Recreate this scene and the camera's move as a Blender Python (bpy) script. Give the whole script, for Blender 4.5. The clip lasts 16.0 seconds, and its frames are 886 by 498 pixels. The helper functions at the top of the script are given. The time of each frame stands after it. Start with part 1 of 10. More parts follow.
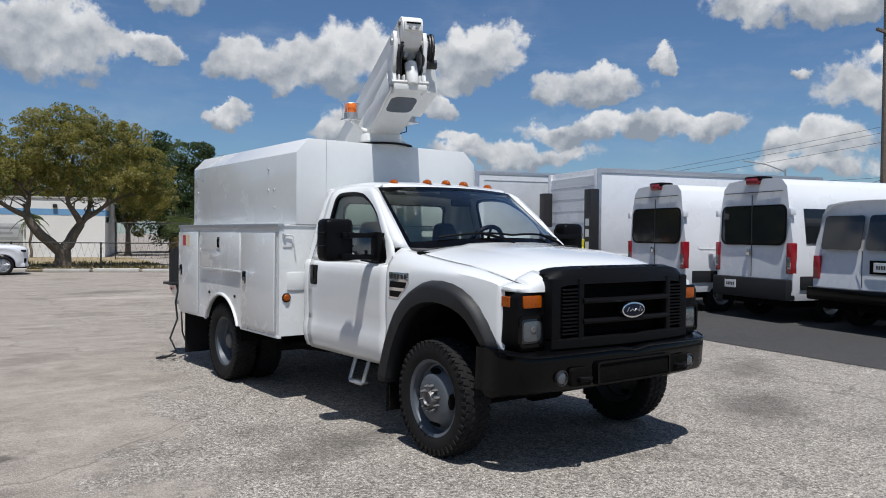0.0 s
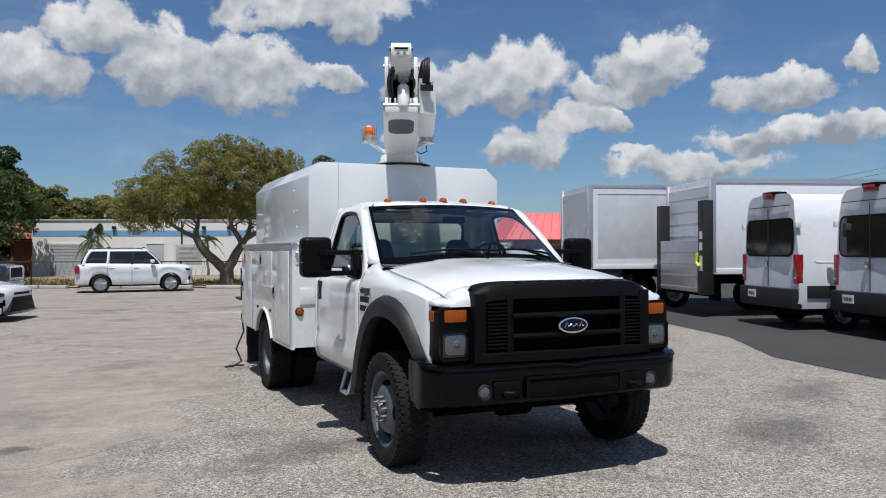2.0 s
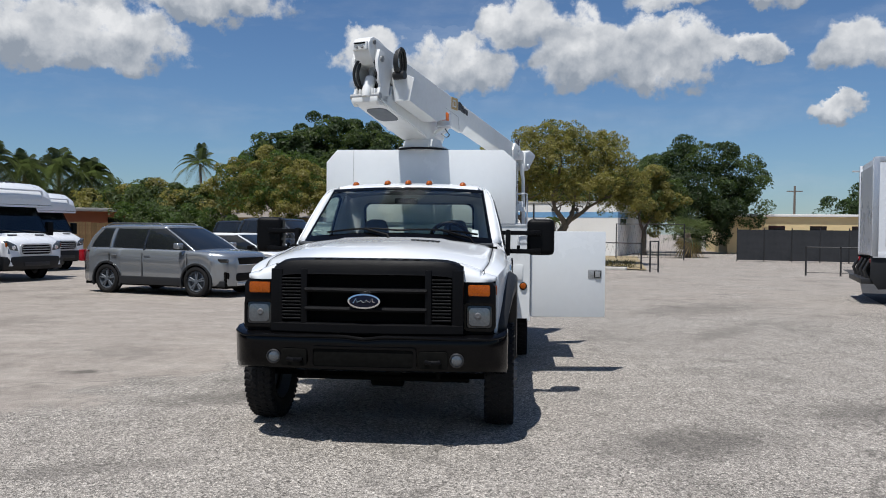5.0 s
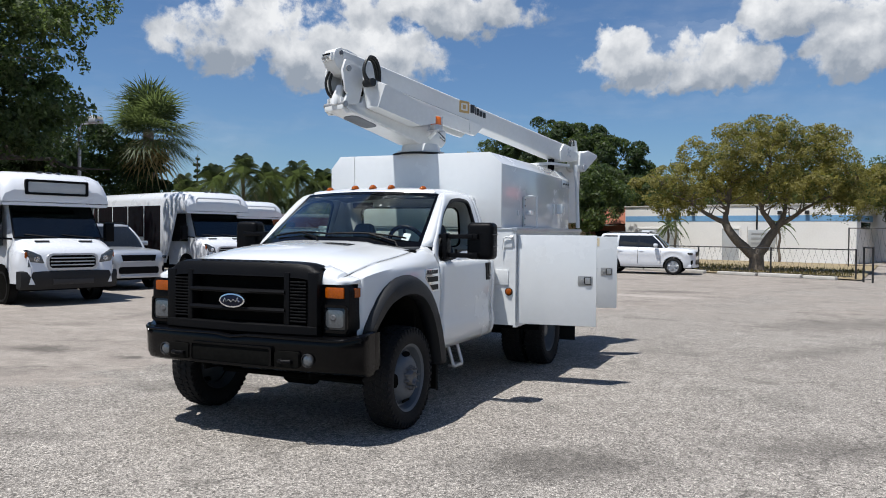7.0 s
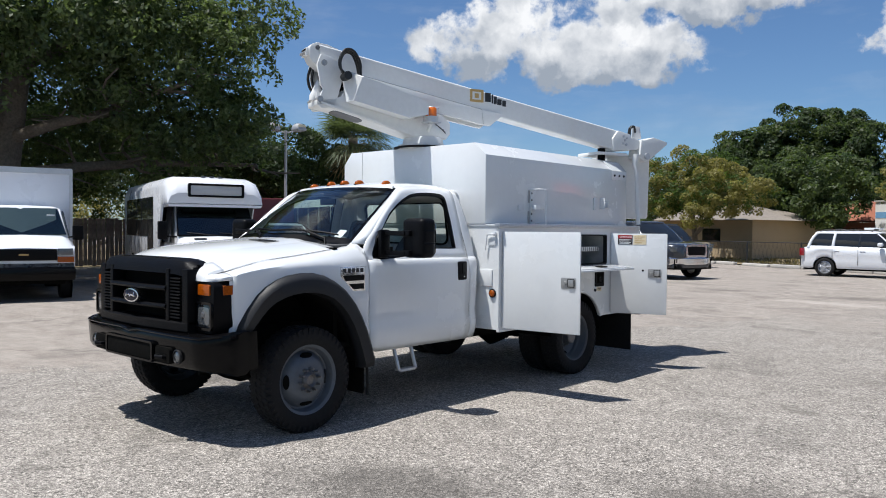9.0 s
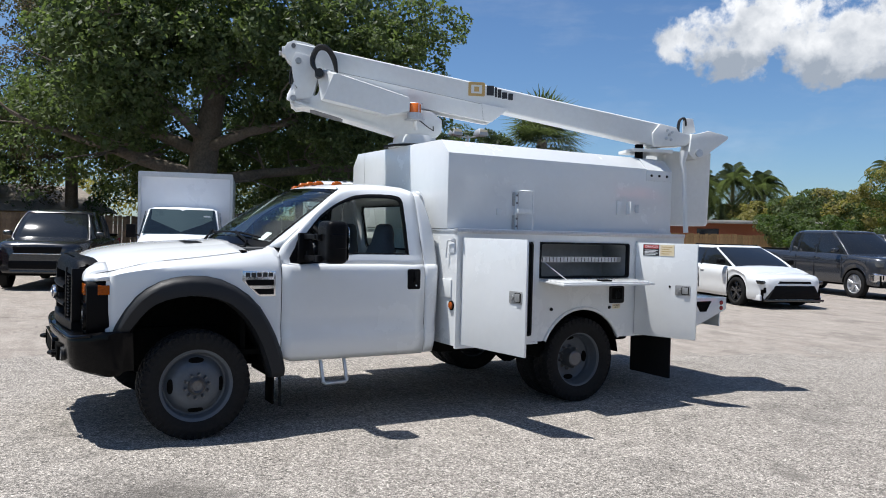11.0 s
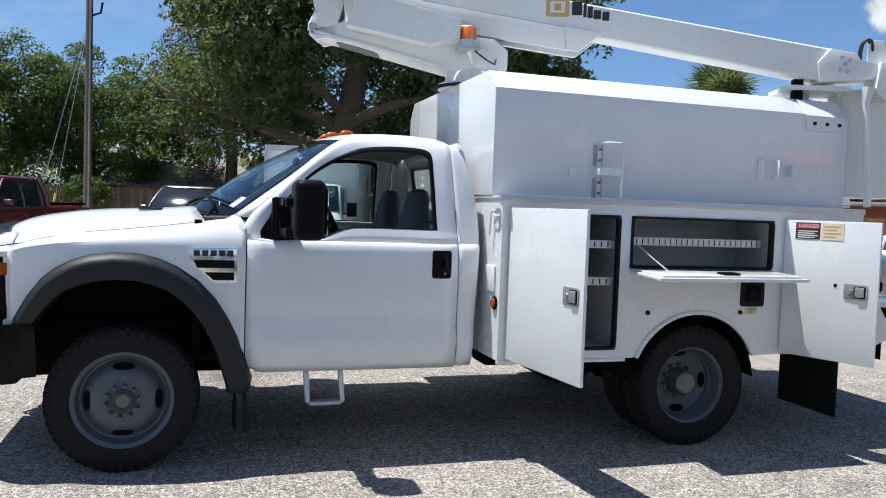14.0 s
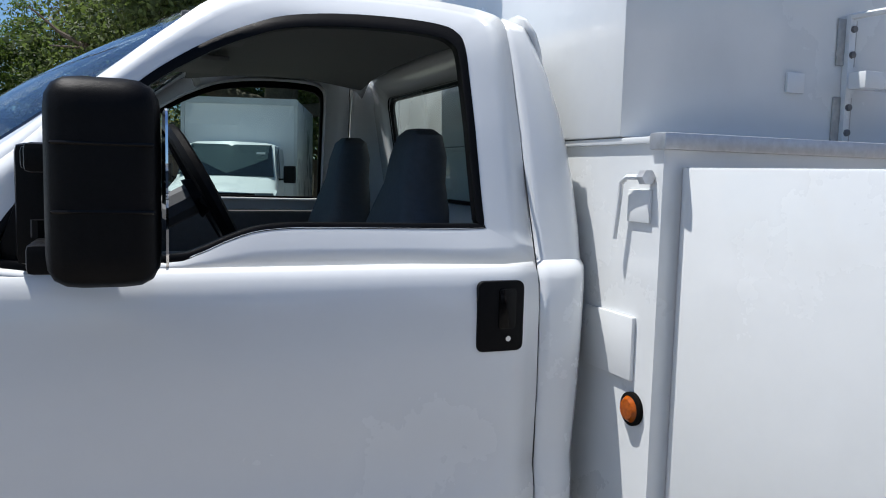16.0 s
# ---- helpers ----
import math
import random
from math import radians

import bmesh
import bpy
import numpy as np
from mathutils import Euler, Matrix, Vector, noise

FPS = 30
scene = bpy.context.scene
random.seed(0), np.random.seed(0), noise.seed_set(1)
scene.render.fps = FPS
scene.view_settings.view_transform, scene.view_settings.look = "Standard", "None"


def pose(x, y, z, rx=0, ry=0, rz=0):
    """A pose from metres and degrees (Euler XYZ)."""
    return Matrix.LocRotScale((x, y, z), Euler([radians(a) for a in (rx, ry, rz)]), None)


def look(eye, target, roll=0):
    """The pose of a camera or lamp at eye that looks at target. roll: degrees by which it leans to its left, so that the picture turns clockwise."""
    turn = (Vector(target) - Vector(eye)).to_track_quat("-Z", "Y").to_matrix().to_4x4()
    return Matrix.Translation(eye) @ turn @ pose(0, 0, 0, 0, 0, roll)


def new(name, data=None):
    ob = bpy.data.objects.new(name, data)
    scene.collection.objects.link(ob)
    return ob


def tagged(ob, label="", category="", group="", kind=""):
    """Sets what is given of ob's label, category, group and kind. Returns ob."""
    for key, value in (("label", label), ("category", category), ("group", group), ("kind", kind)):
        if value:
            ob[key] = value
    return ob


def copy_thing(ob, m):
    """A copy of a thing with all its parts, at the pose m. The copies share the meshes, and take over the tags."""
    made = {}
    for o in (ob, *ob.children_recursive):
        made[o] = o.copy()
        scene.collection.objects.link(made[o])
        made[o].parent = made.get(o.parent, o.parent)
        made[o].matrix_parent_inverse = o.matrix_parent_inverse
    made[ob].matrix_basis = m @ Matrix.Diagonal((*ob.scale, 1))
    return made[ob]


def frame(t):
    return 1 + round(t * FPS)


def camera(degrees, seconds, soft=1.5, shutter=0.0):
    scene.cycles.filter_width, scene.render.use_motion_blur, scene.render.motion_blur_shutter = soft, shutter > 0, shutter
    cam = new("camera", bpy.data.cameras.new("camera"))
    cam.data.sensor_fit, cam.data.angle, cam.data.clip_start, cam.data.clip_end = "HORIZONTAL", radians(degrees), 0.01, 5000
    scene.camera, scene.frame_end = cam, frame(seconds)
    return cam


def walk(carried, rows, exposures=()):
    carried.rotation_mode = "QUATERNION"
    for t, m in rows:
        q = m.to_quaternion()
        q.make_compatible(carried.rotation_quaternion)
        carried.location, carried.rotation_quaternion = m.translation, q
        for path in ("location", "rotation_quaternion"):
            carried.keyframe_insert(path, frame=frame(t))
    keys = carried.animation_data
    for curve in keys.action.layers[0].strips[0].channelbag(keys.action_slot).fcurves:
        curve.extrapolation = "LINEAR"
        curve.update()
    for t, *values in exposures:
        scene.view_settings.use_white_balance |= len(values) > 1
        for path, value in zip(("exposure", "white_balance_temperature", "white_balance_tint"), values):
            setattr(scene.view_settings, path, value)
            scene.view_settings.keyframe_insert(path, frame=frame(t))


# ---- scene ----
cam = camera(59.4, 16.0, 1.0)
PATH = [
    (0, (-4.223, -4.39, 1.548), (-3.029, -2.786, 1.512), 0.5),
    (0.5, (-4.132, -4.527, 1.549), (-2.995, -2.882, 1.527), 0.5),
    (1, (-3.826, -4.674, 1.534), (-2.775, -2.972, 1.529), 0.3),
    (1.5, (-3.419, -5.017, 1.548), (-2.478, -3.252, 1.551), -0.0),
    (2, (-2.931, -5.346, 1.554), (-2.119, -3.518, 1.558), -0.2),
    (2.5, (-2.365, -5.664, 1.556), (-1.696, -3.779, 1.553), -0.0),
    (3, (-1.758, -5.96, 1.55), (-1.245, -4.027, 1.53), 0.3),
    (3.5, (-1.09, -6.168, 1.549), (-0.745, -4.198, 1.514), 0.5),
    (4, (-0.353, -6.371, 1.537), (-0.188, -4.378, 1.491), 0.6),
    (6.5, (3.147, -5.872, 1.574), (2.473, -3.99, 1.533), 0.5),
    (7, (3.794, -5.587, 1.566), (2.986, -3.759, 1.526), 0.6),
    (7.5, (4.332, -5.171, 1.565), (3.394, -3.405, 1.522), 0.7),
    (8, (4.889, -4.742, 1.574), (3.821, -3.051, 1.53), 0.7),
    (8.5, (5.349, -4.255, 1.569), (4.144, -2.659, 1.522), 0.6),
    (9, (5.812, -3.741, 1.571), (4.471, -2.258, 1.522), 0.5),
    (9.5, (6.167, -3.188, 1.567), (4.702, -1.827, 1.518), 0.5),
    (10, (6.477, -2.585, 1.572), (4.907, -1.347, 1.528), 0.7),
    (12.5, (7.272, -0.067, 1.653), (5.413, 0.665, 1.571), 2.6),
    (13, (6.945, 0.068, 1.597), (5.063, 0.738, 1.499), 2.7),
    (13.5, (6.323, 0.191, 1.54), (4.428, 0.822, 1.439), 2.4),
    (14, (5.636, 0.399, 1.535), (3.729, 0.994, 1.432), 2.1),
    (14.5, (4.902, 0.602, 1.536), (2.989, 1.175, 1.417), 1.9),
    (15, (4.151, 0.852, 1.524), (2.23, 1.394, 1.395), 1.9),
    (15.5, (3.371, 0.825, 1.536), (1.505, 1.525, 1.368), 2.5),
    (16, (2.712, 1.014, 1.531), (0.861, 1.744, 1.338), 1.5),
]
EXPOSURES = [(0.0, -0.04), (4.2, 0.0), (7.0, 0.16), (8.5, 0.26), (10.0, 0.38), (12.5, 0.42), (13.5, 0.50), (14.5, 0.66), (15.2, 0.74), (15.6, 0.66), (16.0, 0.42)]
walk(cam, [(t, look(eye, target, roll)) for t, eye, target, roll in PATH], EXPOSURES)

# ---------------------------------------------------------------- world, sun
def nodes_of(tree):
    tree.nodes.clear()
    return tree.nodes, tree.links


SUN_WAY = Vector((0.184, 0.315, -1.0)).normalized()
ELEV = math.asin(-SUN_WAY.z)
world = bpy.data.worlds.new("world")
scene.world = world
world.use_nodes = True
wn, wl = nodes_of(world.node_tree)
sky = wn.new("ShaderNodeTexSky")
sky.sky_type = "NISHITA"
sky.sun_disc = False
sky.sun_elevation = ELEV
sky.sun_rotation = math.atan2(-SUN_WAY.x, -SUN_WAY.y)
sky.altitude = 0
sky.air_density, sky.dust_density, sky.ozone_density = 1.0, 0.3, 2.4


def wmath(op, a, b=None, c=None):
    n = wn.new("ShaderNodeMath")
    n.operation = op
    for i, v in enumerate((a, b, c)):
        if v is None:
            continue
        if isinstance(v, (int, float)):
            n.inputs[i].default_value = v
        else:
            wl.new(v, n.inputs[i])
    return n.outputs[0]


def wvec(op, a, b, scale=None):
    n = wn.new("ShaderNodeVectorMath")
    n.operation = op
    for i, v in enumerate((a, b)):
        if v is None:
            continue
        if isinstance(v, tuple):
            n.inputs[i].default_value = v
        else:
            wl.new(v, n.inputs[i])
    if scale is not None:
        n.inputs["Scale"].default_value = scale
    return n


def wnoise(vec, scale, detail, rough):
    n = wn.new("ShaderNodeTexNoise")
    n.inputs["Scale"].default_value = scale
    n.inputs["Detail"].default_value = detail
    n.inputs["Roughness"].default_value = rough
    wl.new(vec, n.inputs["Vector"])
    return n


# cumulus clouds: soft lumps at real bearings, torn by noise. bearing (deg, clockwise from +Y), height (deg), half width, half height
CLOUDS = [
    (11, 12.0, 3.4, 2.8), (15.5, 12.0, 2.4, 1.0), (24.5, 11.6, 4.5, 2.2), (29, 12.2, 4.0, 2.6), (39, 12.7, 3.4, 2.3), (35, 11.0, 2.6, 1.4), (47, 10.6, 3.6, 1.5), (21, 8.1, 1.5, 0.9),
    (46, 7.6, 3.6, 1.2), (53, 7.6, 4.2, 1.2), (42, 5.8, 5.0, 1.3), (63, 6.4, 3.6, 1.6), (62, 15.4, 6.0, 2.0), (52, 12.1, 1.0, 0.7), (61, 10.9, 0.9, 0.5),
    (-10.5, 11.8, 2.8, 2.6), (-4.5, 11.9, 3.9, 2.3), (-0.5, 14.5, 3.0, 2.4), (6, 12.5, 5.2, 3.0), (15, 17.0, 6.6, 2.2),
    (-38.5, 13.6, 5.2, 3.0), (-32, 12.4, 7.2, 2.9), (-25, 16.0, 7.0, 1.9), (31, 7.4, 3.4, 1.9), (70, 10, 7, 2.2), (78, 5, 7, 1.5), (61.6, 4.8, 4.4, 1.2), (33.1, 9.0, 3.4, 1.3), (38.4, 6.4, 2.4, 0.9), (36.2, 8.9, 1.3, 1.2), (13.5, 16.0, 4.6, 1.0),
    (110, 20, 16, 6), (150, 28, 22, 8), (-100, 50, 16, 9), (-160, 30, 24, 8),
]
coord = wn.new("ShaderNodeTexCoord")
view = coord.outputs["Generated"]
warp = wnoise(view, 16.0, 6.0, 0.58)
warp_v = wvec("SUBTRACT", warp.outputs["Color"], (0.5, 0.5, 0.5)).outputs[0]
warped = wvec("ADD", view, wvec("SCALE", warp_v, None, 0.085).outputs[0]).outputs[0]
total, weight, height = None, None, None
for az, el, hw, hh in CLOUDS:
    hw, hh = hw * 1.30, hh * 1.28
    a, e = radians(az), radians(el)
    c = Vector((math.sin(a) * math.cos(e), math.cos(a) * math.cos(e), math.sin(e)))
    u = Vector((math.cos(a), -math.sin(a), 0))
    w = u.cross(c)
    d = wvec("SUBTRACT", warped, tuple(c)).outputs[0]
    du = wmath("DIVIDE", wvec("DOT_PRODUCT", d, tuple(u)).outputs["Value"], radians(hw))
    dw = wmath("DIVIDE", wvec("DOT_PRODUCT", d, tuple(w)).outputs["Value"], radians(hh))
    dw = wmath("MINIMUM", dw, wmath("MULTIPLY", dw, 1.35))
    dc = wmath("DIVIDE", wvec("DOT_PRODUCT", d, tuple(c)).outputs["Value"], 0.6)
    r2 = wmath("ADD", wmath("ADD", wmath("MULTIPLY", du, du), wmath("MULTIPLY", dw, dw)), wmath("MULTIPLY", dc, dc))
    lump = wmath("MAXIMUM", wmath("SUBTRACT", 1.0, r2), 0.0)
    total = lump if total is None else wmath("MAXIMUM", total, lump)
    rise = wmath("MULTIPLY", lump, dw)
    weight = lump if weight is None else wmath("ADD", weight, lump)
    height = rise if height is None else wmath("ADD", height, rise)
def wcells(vec, scale):
    """Round billows: 0.5 in the middle of a puff, falling outwards."""
    n = wn.new("ShaderNodeTexVoronoi")
    n.feature = "SMOOTH_F1"
    n.inputs["Smoothness"].default_value = 0.35
    n.inputs["Scale"].default_value = scale
    wl.new(vec, n.inputs["Vector"])
    return wmath("SUBTRACT", 0.5, n.outputs["Distance"])


fine = wnoise(view, 30.0, 10.0, 0.62)
curl = wvec("ADD", view, wvec("SCALE", warp_v, None, 0.03).outputs[0]).outputs[0]
puffs = wmath("ADD", wmath("MULTIPLY", wcells(curl, 19.0), 0.75), wmath("MULTIPLY", wcells(curl, 44.0), 0.5))
edge = wmath("ADD", wmath("ADD", total, puffs), wmath("MULTIPLY", wmath("SUBTRACT", fine.outputs["Fac"], 0.5), 1.7))
ramp = wn.new("ShaderNodeMapRange")
ramp.interpolation_type = "SMOOTHSTEP"
ramp.inputs["From Min"].default_value, ramp.inputs["From Max"].default_value = 0.16, 0.62
wl.new(edge, ramp.inputs["Value"])
gate = wmath("MULTIPLY", ramp.outputs[0], wmath("MINIMUM", wmath("MULTIPLY", total, 4.0), 1.0))
# thin veil of high cloud
veil_map = wn.new("ShaderNodeMapping")
veil_map.inputs["Scale"].default_value = (2.2, 2.2, 9.0)
wl.new(view, veil_map.inputs["Vector"])
veil = wnoise(veil_map.outputs[0], 2.0, 6.0, 0.62)
veil_r = wn.new("ShaderNodeMapRange")
veil_r.inputs["From Min"].default_value, veil_r.inputs["From Max"].default_value = 0.50, 0.85
veil_r.inputs["To Max"].default_value = 0.22
wl.new(veil.outputs["Fac"], veil_r.inputs["Value"])
cover = wmath("MAXIMUM", gate, veil_r.outputs[0])
# billows: bright where the puff thins out upwards, grey below and where it is thick
up = wvec("ADD", curl, (-0.006, 0.0, 0.012)).outputs[0]
here = wnoise(curl, 22.0, 8.0, 0.58)
above = wnoise(up, 22.0, 8.0, 0.58)
bulge = wmath("SUBTRACT", wmath("ADD", wcells(curl, 19.0), wmath("MULTIPLY", wcells(curl, 44.0), 0.5)), wmath("ADD", wcells(up, 19.0), wmath("MULTIPLY", wcells(up, 44.0), 0.5)))
relief = wmath("ADD", wmath("SUBTRACT", here.outputs["Fac"], above.outputs["Fac"]), wmath("MULTIPLY", bulge, -0.55))
tone = wn.new("ShaderNodeMapRange")
tone.inputs["From Min"].default_value, tone.inputs["From Max"].default_value = -0.62, 0.72
tone.inputs["To Min"].default_value, tone.inputs["To Max"].default_value = 0.0, 1.0
mean_rise = wmath("DIVIDE", height, wmath("MAXIMUM", weight, 0.02))
wl.new(wmath("ADD", wmath("MULTIPLY", relief, 1.8), mean_rise), tone.inputs["Value"])
cloud_col = wn.new("ShaderNodeMix")
cloud_col.data_type = "RGBA"
cloud_col.inputs["A"].default_value = (4.0, 4.6, 5.5, 1)
cloud_col.inputs["B"].default_value = (11.0, 11.2, 11.5, 1)
wl.new(tone.outputs[0], cloud_col.inputs["Factor"])
mixed = wn.new("ShaderNodeMix")
mixed.data_type = "RGBA"
wl.new(cover, mixed.inputs["Factor"])
blue = wn.new("ShaderNodeMix")
blue.data_type, blue.blend_type = "RGBA", "MULTIPLY"
blue.inputs["Factor"].default_value = 1.0
blue.inputs["B"].default_value = (0.75, 0.96, 1.20, 1)
wl.new(sky.outputs["Color"], blue.inputs["A"])
wl.new(blue.outputs["Result"], mixed.inputs["A"])
wl.new(cloud_col.outputs["Result"], mixed.inputs["B"])
back = wn.new("ShaderNodeBackground")
back.inputs["Strength"].default_value = 0.070
wl.new(mixed.outputs["Result"], back.inputs["Color"])
wout = wn.new("ShaderNodeOutputWorld")
wl.new(back.outputs[0], wout.inputs["Surface"])

sun_data = bpy.data.lights.new("sun", "SUN")
sun_data.energy, sun_data.angle, sun_data.color = 5.0, radians(0.53), (1.0, 0.98, 0.955)
sun_ob = new("sun", sun_data)
sun_ob.matrix_world = look((0, 0, 40), tuple(Vector((0, 0, 40)) + SUN_WAY))

# ---------------------------------------------------------------- materials
def material(name, color, rough=0.5, metal=0.0, grain=0.0, grain_scale=60.0, stain=0.0, stain_scale=1.3, bump=0.0, bump_scale=120.0, coat=0.0,
             spec=0.5, dirt=None, island=0.0, each=0.0):
    """A surface with two scales of variation: grain and stains, plus relief. dirt: colour of the stains."""
    m = bpy.data.materials.new(name)
    m.use_nodes = True
    n, l = nodes_of(m.node_tree)
    out = n.new("ShaderNodeOutputMaterial")
    b = n.new("ShaderNodeBsdfPrincipled")
    l.new(b.outputs[0], out.inputs[0])
    b.inputs["Base Color"].default_value = (*color, 1)
    b.inputs["Roughness"].default_value, b.inputs["Metallic"].default_value = rough, metal
    b.inputs["Coat Weight"].default_value, b.inputs["Coat Roughness"].default_value = coat, 0.05
    b.inputs["Specular IOR Level"].default_value = spec
    tc = n.new("ShaderNodeTexCoord")
    src = None

    def noise_tex(scale, detail=6.0, rgh=0.6):
        t = n.new("ShaderNodeTexNoise")
        t.inputs["Scale"].default_value, t.inputs["Detail"].default_value, t.inputs["Roughness"].default_value = scale, detail, rgh
        l.new(tc.outputs["Object"], t.inputs["Vector"])
        return t

    def mix(fac, a, bcol, blend="MIX"):
        x = n.new("ShaderNodeMix")
        x.data_type, x.blend_type = "RGBA", blend
        for sock, v in (("Factor", fac), ("A", a), ("B", bcol)):
            if isinstance(v, (int, float)):
                x.inputs[sock].default_value = v
            elif isinstance(v, tuple):
                x.inputs[sock].default_value = v
            else:
                l.new(v, x.inputs[sock])
        return x.outputs["Result"]

    def ranged(v, lo, hi, a=0.0, bb=1.0):
        r = n.new("ShaderNodeMapRange")
        for key, val in (("From Min", lo), ("From Max", hi), ("To Min", a), ("To Max", bb)):
            r.inputs[key].default_value = val
        l.new(v, r.inputs["Value"])
        return r.outputs[0]

    col = (*color, 1)
    if grain:
        g = noise_tex(grain_scale)
        k = ranged(g.outputs["Fac"], 0.3, 0.7, 1 - grain, 1 + grain)
        comb = n.new("ShaderNodeCombineColor")
        for i in range(3):
            l.new(k, comb.inputs[i])
        col = mix(1.0, col, comb.outputs[0], "MULTIPLY")
    if stain:
        s = noise_tex(stain_scale, 8.0, 0.65)
        f = ranged(s.outputs["Fac"], 0.48, 0.72, 0.0, stain)
        col = mix(f, col, (*(dirt or tuple(c * 0.45 for c in color)), 1))
        rr = ranged(s.outputs["Fac"], 0.4, 0.7, rough, min(1.0, rough + 0.15))
        l.new(rr, b.inputs["Roughness"])
    if island or each:
        if island:
            src = n.new("ShaderNodeNewGeometry").outputs["Random Per Island"]
        else:
            src = n.new("ShaderNodeObjectInfo").outputs["Random"]
        amount = island or each
        k = ranged(src, 0, 1, 1 - amount, 1 + amount)
        comb = n.new("ShaderNodeCombineColor")
        for i in range(3):
            l.new(k, comb.inputs[i])
        col = mix(1.0, col, comb.outputs[0], "MULTIPLY")
    if not isinstance(col, tuple):
        l.new(col, b.inputs["Base Color"])
    if bump:
        bt = noise_tex(bump_scale, 4.0)
        bn = n.new("ShaderNodeBump")
        bn.inputs["Strength"].default_value, bn.inputs["Distance"].default_value = bump, 0.01
        l.new(bt.outputs["Fac"], bn.inputs["Height"])
        l.new(bn.outputs[0], b.inputs["Normal"])
    return m


def glass_mat(name, tint, rough=0.0):
    m = bpy.data.materials.new(name)
    m.use_nodes = True
    n, l = nodes_of(m.node_tree)
    out = n.new("ShaderNodeOutputMaterial")
    tr = n.new("ShaderNodeBsdfTransparent")
    tr.inputs[0].default_value = (*tint, 1)
    gl = n.new("ShaderNodeBsdfGlossy")
    gl.inputs["Roughness"].default_value = rough
    gl.inputs[0].default_value = (0.9, 0.95, 1.0, 1)
    lw = n.new("ShaderNodeLayerWeight")
    lw.inputs["Blend"].default_value = 0.5
    pw = n.new("ShaderNodeMath")
    pw.operation = "POWER"
    pw.inputs[1].default_value = 4.5
    l.new(lw.outputs["Facing"], pw.inputs[0])
    fr = n.new("ShaderNodeMath")
    fr.operation = "MULTIPLY_ADD"
    fr.inputs[1].default_value, fr.inputs[2].default_value = 0.9, 0.07
    l.new(pw.outputs[0], fr.inputs[0])
    mx = n.new("ShaderNodeMixShader")
    l.new(fr.outputs[0], mx.inputs[0])
    l.new(tr.outputs[0], mx.inputs[1])
    l.new(gl.outputs[0], mx.inputs[2])
    l.new(mx.outputs[0], out.inputs[0])
    return m


def foliage(name, color, var=0.45):
    m = material(name, color, 0.55, grain=0.25, grain_scale=3.0, island=var, spec=0.35)
    b = next(x for x in m.node_tree.nodes if x.type == "BSDF_PRINCIPLED")
    n, l = m.node_tree.nodes, m.node_tree.links
    out = next(x for x in n if x.type == "OUTPUT_MATERIAL")
    tl = n.new("ShaderNodeBsdfTranslucent")
    tl.inputs[0].default_value = (color[0] * 2.1, color[1] * 2.2, color[2] * 1.3, 1)
    mx = n.new("ShaderNodeMixShader")
    mx.inputs[0].default_value = 0.42
    l.new(b.outputs[0], mx.inputs[1])
    l.new(tl.outputs[0], mx.inputs[2])
    l.new(mx.outputs[0], out.inputs[0])
    return m


WHITE = material("white_paint", (0.69, 0.71, 0.72), 0.16, grain=0.012, grain_scale=9, stain=0.03, stain_scale=0.5, dirt=(0.70, 0.70, 0.68), coat=0.6)
WHITE_BODY = material("white_service_body_paint", (0.69, 0.71, 0.715), 0.20, grain=0.015, grain_scale=14, stain=0.06, stain_scale=0.8, dirt=(0.68, 0.66, 0.60),
                      bump=0.03, bump_scale=3.5, coat=0.7)
WHITE_BOOM = material("white_boom_enamel", (0.71, 0.72, 0.71), 0.35, grain=0.03, grain_scale=22, stain=0.16, stain_scale=3.0, dirt=(0.60, 0.57, 0.50))
WHITE_VAN = material("white_van_paint", (0.69, 0.71, 0.74), 0.25, grain=0.015, grain_scale=6, stain=0.06, dirt=(0.58, 0.58, 0.56), coat=0.4)
BLACK_PLASTIC = material("textured_black_plastic", (0.0042, 0.0043, 0.005), 0.38, grain=0.2, grain_scale=160, bump=0.15, bump_scale=420, stain=0.1,
                         dirt=(0.008, 0.008, 0.008), spec=0.09)
BLACK_BUMPER = material("gloss_black_bumper_paint", (0.0022, 0.0022, 0.0026), 0.09, stain=0.06, stain_scale=4, dirt=(0.006, 0.006, 0.006), spec=0.16)
FLARE = material("grey_black_flare_plastic", (0.018, 0.019, 0.021), 0.5, grain=0.15, grain_scale=120, bump=0.1, bump_scale=350, spec=0.25)
RUBBER = material("tyre_rubber", (0.010, 0.010, 0.0105), 0.7, grain=0.25, grain_scale=40, stain=0.3, stain_scale=5, dirt=(0.03, 0.028, 0.025), bump=0.2, bump_scale=120, spec=0.2)
STEEL = material("silver_grey_steel_rim", (0.082, 0.096, 0.114), 0.45, 0.15, grain=0.08, grain_scale=30, stain=0.35, stain_scale=6, dirt=(0.10, 0.10, 0.10))
HUB = material("weathered_bare_hub_steel", (0.16, 0.16, 0.165), 0.45, 0.6, grain=0.2, grain_scale=70, stain=0.5, stain_scale=18, dirt=(0.20, 0.16, 0.12))
LATCH = material("dull_stainless_latch", (0.40, 0.40, 0.39), 0.38, 0.6, grain=0.15, grain_scale=60, stain=0.3, stain_scale=12)
CHROME = material("polished_chrome", (0.72, 0.73, 0.75), 0.12, 1.0, stain=0.2, stain_scale=9, dirt=(0.4, 0.4, 0.4))
